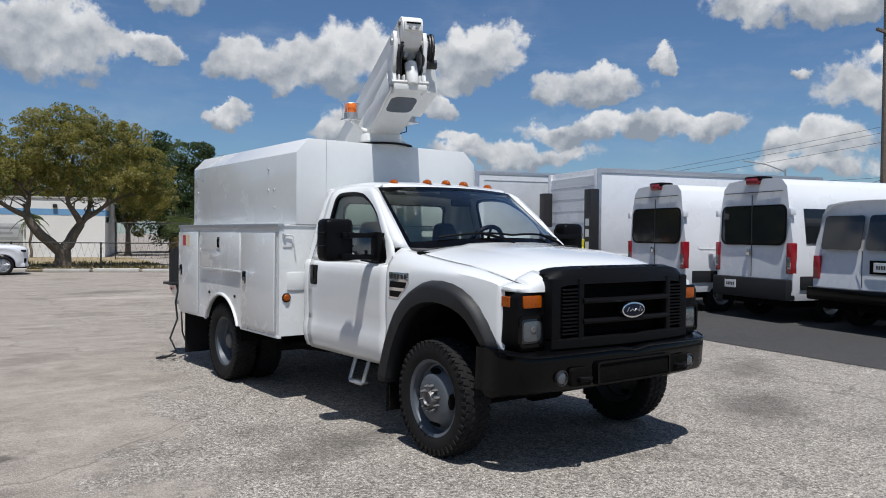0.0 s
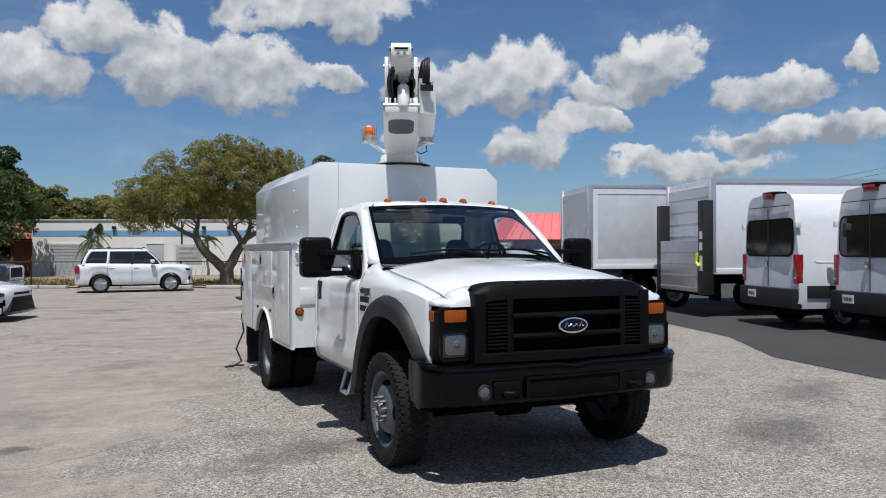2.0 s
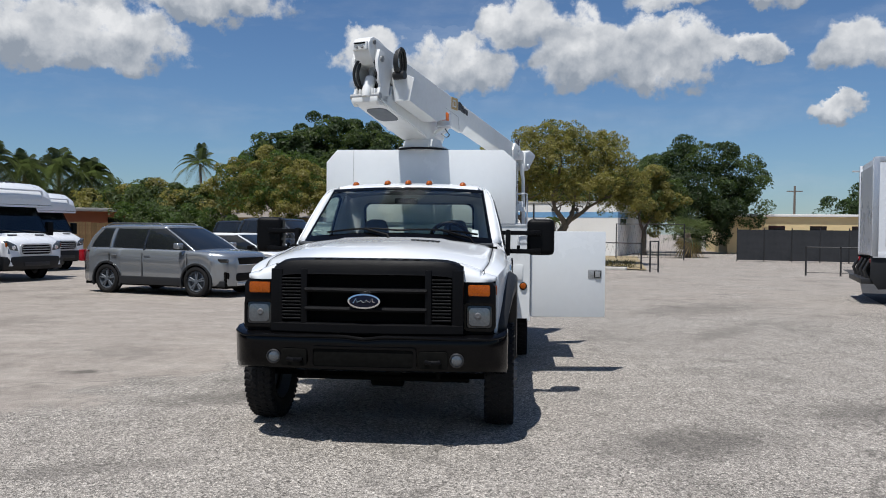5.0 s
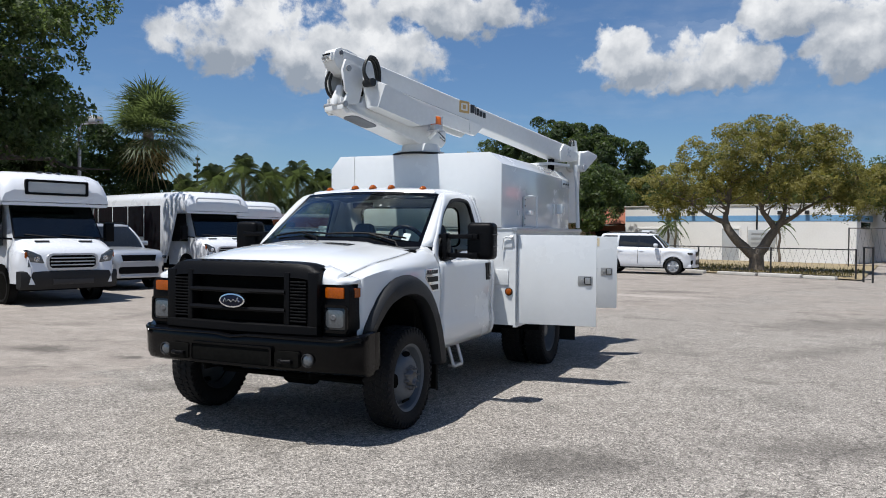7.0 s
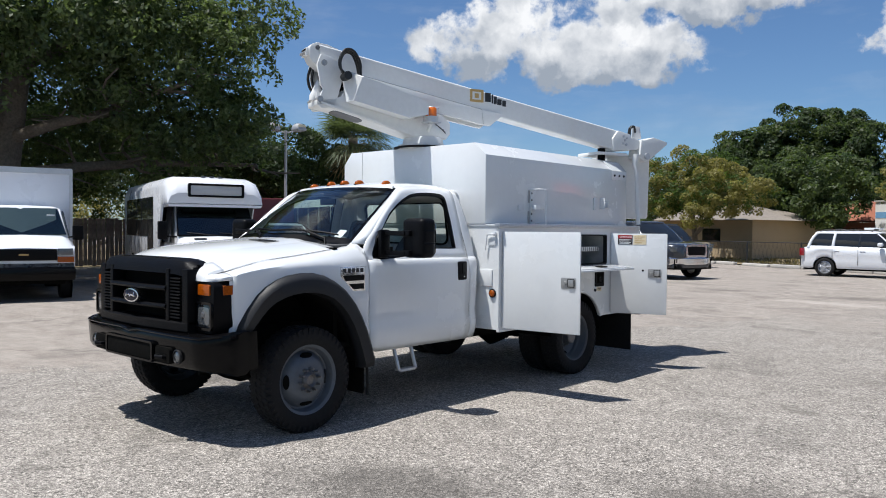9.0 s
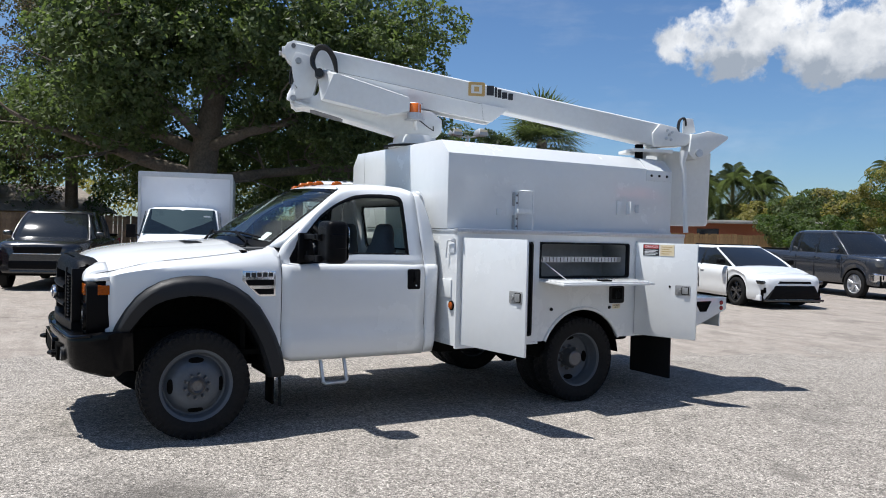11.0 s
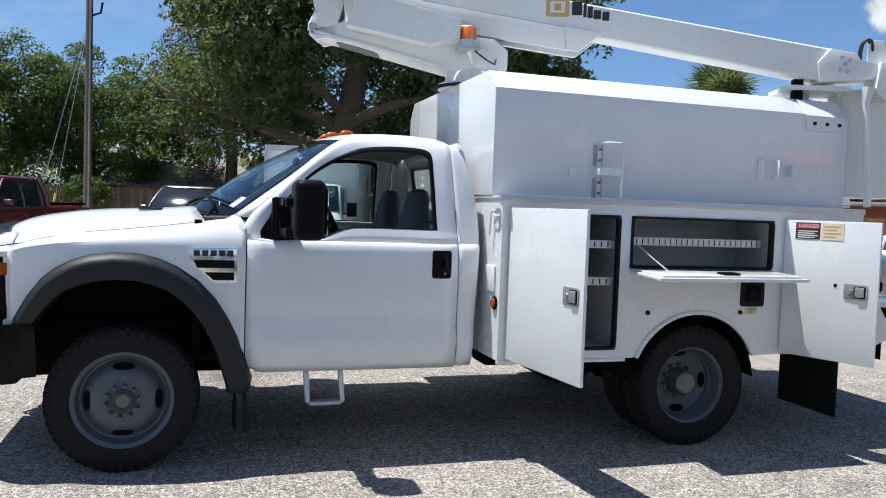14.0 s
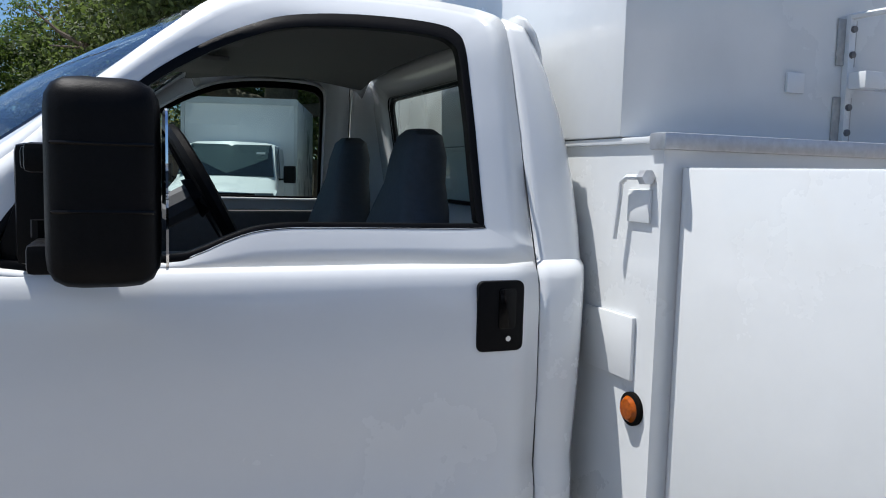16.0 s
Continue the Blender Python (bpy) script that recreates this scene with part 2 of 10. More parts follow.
ALU = material("brushed_aluminium", (0.55, 0.56, 0.58), 0.38, 0.85, grain=0.1, grain_scale=50, stain=0.25, stain_scale=2)
CHASSIS = material("grimy_black_chassis", (0.006, 0.006, 0.0055), 0.75, grain=0.3, grain_scale=30, stain=0.5, stain_scale=4, dirt=(0.010, 0.009, 0.008), spec=0.03)
AMBER = material("amber_lens", (0.30, 0.062, 0.002), 0.22, grain=0.35, grain_scale=90, coat=0.1, spec=0.3)
BEACON = material("orange_beacon_lens", (0.70, 0.15, 0.012), 0.2, grain=0.1, grain_scale=70, coat=0.5)
RED_LENS = material("red_lamp_lens", (0.26, 0.006, 0.012), 0.15, grain=0.15, grain_scale=60, coat=0.6)
CLEAR_LENS = material("clear_lamp_lens", (0.09, 0.10, 0.11), 0.16, 0.3, grain=0.25, grain_scale=60, coat=0.8)
CABIN = material("grey_cabin_trim", (0.055, 0.058, 0.062), 0.7, grain=0.1, grain_scale=40, bump=0.1, bump_scale=200)
SEAT = material("grey_blue_vinyl_seat", (0.045, 0.055, 0.070), 0.6, grain=0.12, grain_scale=50, bump=0.12, bump_scale=180)
HEADLINER = material("grey_headliner", (0.17, 0.17, 0.165), 0.9, grain=0.06, grain_scale=150)
SHELF_IN = material("galvanised_locker_lining", (0.40, 0.41, 0.41), 0.5, 0.25, grain=0.1, grain_scale=16, stain=0.3, stain_scale=3)
BLUE_OVAL = material("blue_enamel", (0.004, 0.006, 0.018), 0.3, grain=0.05, spec=0.2)
HOSE = material("black_hydraulic_hose", (0.012, 0.012, 0.012), 0.45, grain=0.1, bump=0.1)
INK = material("black_ink", (0.02, 0.02, 0.022), 0.5, grain=0.05)
GOLD_INK = material("tan_gold_ink", (0.50, 0.33, 0.12), 0.5, grain=0.05)
RED_INK = material("red_ink", (0.45, 0.03, 0.03), 0.5, grain=0.05)
CREAM_INK = material("cream_decal", (0.72, 0.62, 0.42), 0.5, grain=0.05)
YELLOW_INK = material("yellow_decal", (0.75, 0.68, 0.05), 0.5, grain=0.05)
GLASS = glass_mat("clear_windscreen_glass", (0.88, 0.96, 0.92))
GLASS_SIDE = glass_mat("green_tinted_door_glass", (0.50, 0.62, 0.56))
TINT = glass_mat("tinted_vehicle_glass", (0.22, 0.27, 0.27))
DARK_GLASS = material("dark_vehicle_glass", (0.012, 0.014, 0.016), 0.05, grain=0.1, grain_scale=2, spec=0.6)
MIRROR = material("mirror_glass", (0.85, 0.86, 0.88), 0.02, 1.0, grain=0.02)
GREY_CAR = material("metallic_grey_car_paint", (0.27, 0.29, 0.31), 0.22, 0.6, grain=0.03, grain_scale=60, coat=0.8)
BLACK_CAR = material("black_car_paint", (0.012, 0.013, 0.016), 0.25, grain=0.05, coat=0.8)
NAVY_CAR = material("dark_blue_grey_car_paint", (0.03, 0.035, 0.045), 0.25, 0.2, grain=0.05, coat=0.8)
RED_CAR = material("dark_red_car_paint", (0.10, 0.008, 0.012), 0.25, grain=0.05, coat=0.8)
SILVER_CAR = material("silver_car_paint", (0.52, 0.54, 0.57), 0.3, 0.5, grain=0.03, coat=0.7)
MAROON = material("maroon_trailer_paint", (0.16, 0.02, 0.025), 0.4, grain=0.05, stain=0.2)
BARK = material("grey_brown_bark", (0.14, 0.115, 0.09), 0.9, grain=0.3, grain_scale=14, stain=0.4, stain_scale=4, bump=0.8, bump_scale=22)
PALM_BARK = material("palm_trunk_bark", (0.17, 0.14, 0.11), 0.9, grain=0.3, grain_scale=9, stain=0.4, bump=0.8, bump_scale=12)
LEAF = foliage("oak_leaves", (0.056, 0.080, 0.026))
LEAF_OLIVE = foliage("olive_green_leaves", (0.180, 0.162, 0.052))
LEAF_DARK = foliage("dark_green_leaves", (0.032, 0.053, 0.018))
LEAF_BRIGHT = foliage("bright_green_leaves", (0.050, 0.084, 0.018))
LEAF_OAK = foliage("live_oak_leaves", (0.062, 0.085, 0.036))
# paler copy of the live oak leaves: sunlight put into the colour
LEAF_SUN = foliage("oak_leaves_painted_sunlit", (0.085, 0.115, 0.045))
LEAF_BROWN = foliage("dry_brown_vine_leaves", (0.062, 0.050, 0.034))
FROND = foliage("palm_fronds", (0.074, 0.094, 0.046))
FROND_DRY = foliage("dry_palm_fronds", (0.24, 0.18, 0.09))
WALL_WHITE = material("white_stucco_wall", (0.74, 0.73, 0.70), 0.85, grain=0.04, grain_scale=12, stain=0.18, stain_scale=0.5, dirt=(0.52, 0.49, 0.44), bump=0.2, bump_scale=60)
BLUE_STRIPE = material("faded_blue_stripe_paint", (0.16, 0.34, 0.55), 0.7, grain=0.06, grain_scale=5, stain=0.2)
YELLOW_WALL = material("cream_yellow_stucco", (0.66, 0.52, 0.28), 0.85, grain=0.04, stain=0.15, stain_scale=0.4)
ORANGE_WALL = material("terracotta_house_wall", (0.30, 0.11, 0.065), 0.85, grain=0.06, stain=0.2, stain_scale=0.6)
TAN_WALL = material("tan_house_wall", (0.40, 0.31, 0.20), 0.85, grain=0.06, stain=0.2, stain_scale=0.6)
PINK_ROOF = material("salmon_red_metal_roof", (0.68, 0.13, 0.13), 0.5, grain=0.05, stain=0.15)
ROOF_GREY = material("weathered_shingle_roof", (0.22, 0.19, 0.16), 0.9, grain=0.25, grain_scale=8, stain=0.4, stain_scale=1)
SHUTTER = material("grey_roller_shutter", (0.45, 0.47, 0.48), 0.5, 0.3, grain=0.05, stain=0.15)
WOOD_FENCE = material("weathered_fence_boards", (0.16, 0.12, 0.09), 0.9, grain=0.3, grain_scale=7, stain=0.4, stain_scale=1.5, each=0.25)
TAN_FENCE = material("tan_wooden_fence_boards", (0.30, 0.19, 0.09), 0.85, grain=0.2, grain_scale=7, stain=0.3, each=0.2)
BLACK_SCREEN = material("black_screen_fabric", (0.02, 0.022, 0.026), 0.85, grain=0.2, grain_scale=3, stain=0.2)
BLACK_METAL = material("black_fence_metal", (0.015, 0.015, 0.016), 0.5, grain=0.15)
GALV = material("galvanised_steel", (0.38, 0.39, 0.40), 0.5, 0.6, grain=0.1, stain=0.2)
POLE_WOOD = material("weathered_utility_pole_wood", (0.16, 0.125, 0.10), 0.9, grain=0.3, grain_scale=18, stain=0.4, stain_scale=2, bump=0.5, bump_scale=30)
CONCRETE = material("pale_concrete", (0.50, 0.48, 0.44), 0.9, grain=0.1, grain_scale=30, stain=0.3, stain_scale=2, each=0.1, bump=0.3, bump_scale=60)
DRY_GRASS = material("dry_brown_grass_soil", (0.27, 0.21, 0.12), 0.95, grain=0.3, grain_scale=3, stain=0.5, stain_scale=0.4, dirt=(0.13, 0.13, 0.05), bump=0.6, bump_scale=25)
GRASS_BLADE = foliage("grass_blades", (0.10, 0.085, 0.038))


def ground_mat(name, base, dark, pale, speck, lot=True):
    """Worn lot surface: exposed aggregate with dark binder between the stones, smoother older paving, stains with their own places, hairline cracks."""
    m = bpy.data.materials.new(name)
    m.use_nodes = True
    n, l = nodes_of(m.node_tree)
    out = n.new("ShaderNodeOutputMaterial")
    b = n.new("ShaderNodeBsdfPrincipled")
    b.inputs["Roughness"].default_value = 0.9
    b.inputs["Specular IOR Level"].default_value = 0.25
    l.new(b.outputs[0], out.inputs[0])
    tc = n.new("ShaderNodeTexCoord")
    here = tc.outputs["Object"]

    def tex(scale, detail=6.0, rgh=0.6, stretch=None):
        t = n.new("ShaderNodeTexNoise")
        t.inputs["Scale"].default_value, t.inputs["Detail"].default_value, t.inputs["Roughness"].default_value = scale, detail, rgh
        if stretch:
            mp = n.new("ShaderNodeMapping")
            mp.inputs["Scale"].default_value = stretch
            mp.inputs["Rotation"].default_value = (0, 0, 0.5)
            l.new(here, mp.inputs["Vector"])
            l.new(mp.outputs[0], t.inputs["Vector"])
        else:
            l.new(here, t.inputs["Vector"])
        return t.outputs["Fac"]

    def ranged(v, lo, hi, a=0.0, bb=1.0):
        r = n.new("ShaderNodeMapRange")
        for key, val in (("From Min", lo), ("From Max", hi), ("To Min", a), ("To Max", bb)):
            r.inputs[key].default_value = val
        l.new(v, r.inputs["Value"])
        return r.outputs[0]

    def calc(op, a, c):
        x = n.new("ShaderNodeMath")
        x.operation = op
        for i, v in enumerate((a, c)):
            if isinstance(v, (int, float)):
                x.inputs[i].default_value = v
            else:
                l.new(v, x.inputs[i])
        return x.outputs[0]

    def mix(f, a, bb):
        x = n.new("ShaderNodeMix")
        x.data_type = "RGBA"
        for sock, v in (("Factor", f), ("A", a), ("B", bb)):
            if isinstance(v, tuple):
                x.inputs[sock].default_value = v
            else:
                l.new(v, x.inputs[sock])
        return x.outputs["Result"]

    def times(v, c):
        comb = n.new("ShaderNodeCombineColor")
        for i in range(3):
            l.new(v, comb.inputs[i])
        x = n.new("ShaderNodeMix")
        x.data_type, x.blend_type = "RGBA", "MULTIPLY"
        x.inputs["Factor"].default_value = 1.0
        l.new(c, x.inputs["A"])
        l.new(comb.outputs[0], x.inputs["B"])
        return x.outputs["Result"]

    def scaled(c, k):
        return tuple(v * k for v in c) + (1,)

    def cells(scale):
        v = n.new("ShaderNodeTexVoronoi")
        v.inputs["Scale"].default_value = scale
        l.new(here, v.inputs["Vector"])
        sep = n.new("ShaderNodeSeparateColor")
        l.new(v.outputs["Color"], sep.inputs[0])
        return v.outputs["Distance"], sep.outputs[0], sep.outputs[1]

    # matrix and broad tone
    col = mix(ranged(tex(0.30, 5), 0.35, 0.66), scaled(base, 1.0), scaled(pale, 1.0))
    col = mix(ranged(tex(0.24, 7, 0.62, (1.0, 2.6, 1.0)), 0.52, 0.70, 0, 0.45), col, scaled(dark, 1.15))
    col = mix(ranged(tex(1.3, 8, 0.7), 0.54, 0.74, 0, 0.40), col, scaled(dark, 1.0))
    tan = mix(ranged(tex(0.8, 7, 0.68, (1.0, 3.0, 1.0)), 0.36, 0.66), scaled((base[0] * 1.02, base[1] * 0.97, base[2] * 0.95), 0.86), scaled((pale[0], pale[1] * 0.97, pale[2] * 0.95), 0.92))
    # stones of two sizes in a dark binder
    d1, r1, g1 = cells(118.0)
    d2, r2, g2 = cells(64.0)
    stony = mix(ranged(r1, 0.50, 1.0, 0, 0.85 * speck), col, scaled(pale, 1.6))
    stony = mix(ranged(g1, 0.60, 1.0, 0, 0.90 * speck), stony, scaled(dark, 0.60))
    stony = mix(ranged(r2, 0.74, 0.92, 0, 0.75 * speck), stony, scaled(pale, 1.7))
    stony = mix(ranged(g2, 0.76, 0.95, 0, 0.80 * speck), stony, scaled(dark, 0.45))
    stony = times(ranged(d1, 0.30, 0.62, 1.0 + 0.10 * speck, 1 - 0.65 * speck), stony)
    stony = times(ranged(tex(24.0, 3, 0.7), 0.34, 0.66, 1 - 0.30 * speck, 1 + 0.30 * speck), stony)
    fine = times(ranged(d1, 0.25, 0.60, 1.0 + 0.05 * speck, 1 - 0.32 * speck), tan)
    fine = mix(ranged(r1, 0.70, 1.0, 0, 0.45 * speck), fine, scaled(pale, 1.35))
    fine = mix(ranged(g1, 0.72, 1.0, 0, 0.55 * speck), fine, scaled(dark, 0.8))
    if lot:
        # the older smooth paving lies west of a ragged seam and fills worn lanes
        pos = n.new("ShaderNodeSeparateXYZ")
        l.new(here, pos.inputs[0])
        seam = calc("SUBTRACT", calc("MULTIPLY", calc("ADD", pos.outputs[1], 8.9), 0.345), calc("ADD", pos.outputs[0], 6.1))
        rag = calc("ADD", seam, ranged(tex(0.9, 9, 0.72), 0.25, 0.75, -1.1, 1.1))
        far = ranged(pos.outputs[1], 7.5, 12.0)
        old = calc("MAXIMUM", ranged(rag, -0.12, 0.16), calc("MULTIPLY", far, ranged(tex(0.5, 8, 0.66), 0.36, 0.60)))
        edge_line = calc("MULTIPLY", ranged(calc("ABSOLUTE", rag, 0), 0.0, 0.30, 1.0, 0.0), ranged(tex(1.6, 8, 0.7), 0.44, 0.62))
        col = mix(calc("MULTIPLY", old, 0.88), stony, fine)
        col = mix(calc("MULTIPLY", edge_line, 0.35), col, scaled(dark, 0.9))
        # stains and patches: x, y, half length, half width, turn, strength, tone
        for sx, sy, ra, rb, turn, amount, tone in (
                (-3.55, 1.60, 0.26, 0.13, 0.2, 0.85, 0.35), (-5.08, 1.58, 0.62, 0.30, 0.1, 0.80, 0.50), (3.63, 3.42, 0.17, 0.12, 0.0, 0.75, 0.75), (-1.50, 0.60, 1.0, 0.28, 0.35, 0.60, 0.75),
                (2.45, -0.40, 0.85, 0.42, 0.3, 0.60, 0.70), (4.15, 0.80, 1.0, 0.35, 0.5, 0.65, 0.65), (4.85, 10.1, 2.2, 0.9, 0.8, 0.60, 0.85), (0.78, 16.8, 1.2, 0.55, 0.2, 0.70, 0.75),
                (-1.76, -1.65, 0.55, 0.2, 0.4, 0.55, 0.7), (4.3, 6.2, 1.4, 0.35, 1.0, 0.50, 0.80), (0.72, 14.9, 1.35, 0.42, -0.1, 0.80, 3.4), (-2.78, 17.1, 0.9, 0.5, 0.0, 0.5, 0.7)):
            mp = n.new("ShaderNodeMapping")
            mp.vector_type = "TEXTURE"
            mp.inputs["Location"].default_value = (sx, sy, 0)
            mp.inputs["Rotation"].default_value = (0, 0, turn)
            mp.inputs["Scale"].default_value = (ra, rb, 1.0)
            l.new(here, mp.inputs["Vector"])
            ln = n.new("ShaderNodeVectorMath")
            ln.operation = "LENGTH"
            l.new(mp.outputs[0], ln.inputs[0])
            f = ranged(calc("ADD", ln.outputs["Value"], ranged(tex(3.6, 9, 0.78), 0.3, 0.7, -0.75, 0.75)), 0.35, 1.25, amount * 0.85, 0.0)
            col = mix(f, col, scaled(dark, tone))
    else:
        col = stony
    col = times(ranged(tex(4.0, 6, 0.68), 0.33, 0.67, 1 - 0.16 * speck, 1 + 0.16 * speck), col)
    col = times(ranged(tex(0.6, 9, 0.64), 0.54, 0.62, 1.0, 1 - 0.28 * speck), col)
    ce = n.new("ShaderNodeTexVoronoi")
    ce.feature = "DISTANCE_TO_EDGE"
    ce.inputs["Scale"].default_value = 0.17
    wv = n.new("ShaderNodeVectorMath")
    wv.operation = "MULTIPLY_ADD"
    nz = n.new("ShaderNodeTexNoise")
    nz.inputs["Scale"].default_value = 1.2
    nz.inputs["Detail"].default_value = 5
    l.new(here, nz.inputs["Vector"])
    l.new(nz.outputs["Color"], wv.inputs[0])
    wv.inputs[1].default_value = (1.4, 1.4, 0)
    l.new(here, wv.inputs[2])
    l.new(wv.outputs[0], ce.inputs["Vector"])
    col = mix(ranged(ce.outputs["Distance"], 0.0005, 0.004, 0.45, 0.0), col, scaled(dark, 0.5))
    l.new(col, b.inputs["Base Color"])
    bn = n.new("ShaderNodeBump")
    bn.inputs["Strength"].default_value, bn.inputs["Distance"].default_value = 0.6, 0.006
    l.new(d1, bn.inputs["Height"])
    l.new(bn.outputs[0], b.inputs["Normal"])
    return m


LOT = ground_mat("worn_pale_lot_surface", (0.326, 0.296, 0.262), (0.124, 0.112, 0.099), (0.428, 0.394, 0.350), 0.80)
ASPHALT = ground_mat("dark_sealed_asphalt", (0.052, 0.052, 0.054), (0.035, 0.035, 0.037), (0.07, 0.068, 0.066), 0.35, False)

# ---------------------------------------------------------------- mesh helpers
def shade(me, angle=35):
    me.shade_smooth()
    me.set_sharp_from_angle(angle=radians(angle))


def part(name, bm, mat, parent=None, label="", angle=35, m=None):
    """Link a bmesh as one mesh object under a thing or a part."""
    bmesh.ops.recalc_face_normals(bm, faces=bm.faces)
    me = bpy.data.meshes.new(name)
    bm.to_mesh(me)
    bm.free()
    me.materials.append(mat)
    shade(me, angle)
    ob = new(name, me)
    if m is not None:
        ob.matrix_basis = m
    if parent is not None:
        ob.parent = parent
    if label:
        ob["label"] = label
    return ob


def thing(name, m, label, category, group="", kind=""):
    ob = new(name)
    ob.matrix_basis = m
    ob.empty_display_size = 0.2
    return tagged(ob, label, category, group, kind)


def faces_from(bm, verts, faces):
    vs = [bm.verts.new(v) for v in verts]
    for f in faces:
        try:
            bm.faces.new([vs[i] for i in f])
        except ValueError:
            pass
    return vs


def bevel(bm, w, seg=2, angle=30):
    if w > 0:
        es = [e for e in bm.edges if len(e.link_faces) == 2 and e.calc_face_angle(0) > radians(angle)]
        bmesh.ops.bevel(bm, geom=es, offset=w, segments=seg, affect="EDGES", profile=0.6, clamp_overlap=True)
    return bm


def box(x0, x1, y0, y1, z0, z1, bev=0.0, seg=2, bm=None):
    own = bmesh.new()
    v = [(x, y, z) for z in (z0, z1) for y in (y0, y1) for x in (x0, x1)]
    faces_from(own, v, [(0, 1, 3, 2), (4, 6, 7, 5), (0, 4, 5, 1), (2, 3, 7, 6), (0, 2, 6, 4), (1, 5, 7, 3)])
    bmesh.ops.recalc_face_normals(own, faces=own.faces)
    bevel(own, bev, seg)
    return into(own, bm)


def into(own, bm):
    """Pour one bmesh into another."""
    if bm is None:
        return own
    me = bpy.data.meshes.new("tmp")
    own.to_mesh(me)
    own.free()
    bm.from_mesh(me)
    bpy.data.meshes.remove(me)
    return bm


def moved(own, m, bm=None):
    bmesh.ops.transform(own, matrix=m, verts=own.verts)
    return into(own, bm)


def loft(rings, closed=True, caps=True, bm=None):
    """Skin through rings of points, each ring of the same length."""
    own = bmesh.new()
    vs = [[own.verts.new(p) for p in r] for r in rings]
    k = len(rings[0])
    for a, b in zip(vs, vs[1:]):
        for i in range(k if closed else k - 1):
            j = (i + 1) % k
            try:
                own.faces.new((a[i], a[j], b[j], b[i]))
            except ValueError:
                pass
    if caps and closed:
        own.faces.new(vs[0][::-1])
        own.faces.new(vs[-1])
    bmesh.ops.recalc_face_normals(own, faces=own.faces)
    return into(own, bm)


def lathe(profile, seg=32, axis="x", bm=None, a0=0.0, a1=2 * math.pi):
    """Turn a profile of (along, radius) round an axis."""
    own = bmesh.new()
    full = abs(a1 - a0 - 2 * math.pi) < 1e-6
    cnt = seg if full else seg + 1
    rings = []
    for s in range(cnt):
        a = a0 + (a1 - a0) * s / seg
        c, q = math.cos(a), math.sin(a)
        row = []
        for h, r in profile:
            p = {"x": (h, r * c, r * q), "y": (r * q, h, r * c), "z": (r * c, r * q, h)}[axis]
            row.append(own.verts.new(p))
        rings.append(row)
    for s in range(seg):
        a, b = rings[s], rings[(s + 1) % cnt]
        for i in range(len(profile) - 1):
            own.faces.new((a[i], a[i + 1], b[i + 1], b[i]))
    bmesh.ops.remove_doubles(own, verts=own.verts, dist=1e-6)
    bmesh.ops.recalc_face_normals(own, faces=own.faces)
    return into(own, bm)


def rod(pts, r, seg=8, bm=None, caps=True):
    """A round bar along a line of points; r one radius or one for each point."""
    own = bmesh.new()
    pts = [Vector(p) for p in pts]
    rs = r if isinstance(r, (list, tuple)) else [r] * len(pts)
    rings = []
    side = None
    for i, p in enumerate(pts):
        t = (pts[min(i + 1, len(pts) - 1)] - pts[max(i - 1, 0)]).normalized()
        if side is None:
            side = t.orthogonal().normalized()
        side = (side - t * side.dot(t)).normalized()
        up = t.cross(side)
        rings.append([own.verts.new(p + (side * math.cos(2 * math.pi * k / seg) + up * math.sin(2 * math.pi * k / seg)) * rs[i]) for k in range(seg)])
    for a, b in zip(rings, rings[1:]):
        for k in range(seg):
            own.faces.new((a[k], a[(k + 1) % seg], b[(k + 1) % seg], b[k]))
    if caps:
        own.faces.new(rings[0][::-1])
        own.faces.new(rings[-1])
    return into(own, bm)


def slab(poly, axis, lo, hi, bev=0.0, bm=None, seg=2):
    """A flat outline pushed to a thickness. axis x: outline in (y, z); y: in (x, z); z: in (x, y)."""
    own = bmesh.new()
    put = {"x": lambda a, b, h: (h, a, b), "y": lambda a, b, h: (a, h, b), "z": lambda a, b, h: (a, b, h)}[axis]
    va = [own.verts.new(put(a, b, lo)) for a, b in poly]
    vb = [own.verts.new(put(a, b, hi)) for a, b in poly]
    own.faces.new(va)
    own.faces.new(vb)
    k = len(poly)
    for i in range(k):
        own.faces.new((va[i], va[(i + 1) % k], vb[(i + 1) % k], vb[i]))
    bmesh.ops.recalc_face_normals(own, faces=own.faces)
    bevel(own, bev, seg)
    return into(own, bm)


def frame_slab(outer, inner, axis, lo, hi, bm=None):
    """A flat ring between two outlines of the same number of points, with thickness."""
    own = bmesh.new()
    put = {"x": lambda a, b, h: (h, a, b), "y": lambda a, b, h: (a, h, b), "z": lambda a, b, h: (a, b, h)}[axis]
    k = len(outer)
    L = [[own.verts.new(put(a, b, h)) for a, b in o] for h in (lo, hi) for o in (outer, inner)]
    for i in range(k):
        j = (i + 1) % k
        own.faces.new((L[0][i], L[0][j], L[1][j], L[1][i]))
        own.faces.new((L[2][i], L[2][j], L[3][j], L[3][i]))
        own.faces.new((L[0][i], L[0][j], L[2][j], L[2][i]))
        own.faces.new((L[1][i], L[1][j], L[3][j], L[3][i]))
    bmesh.ops.recalc_face_normals(own, faces=own.faces)
    return into(own, bm)


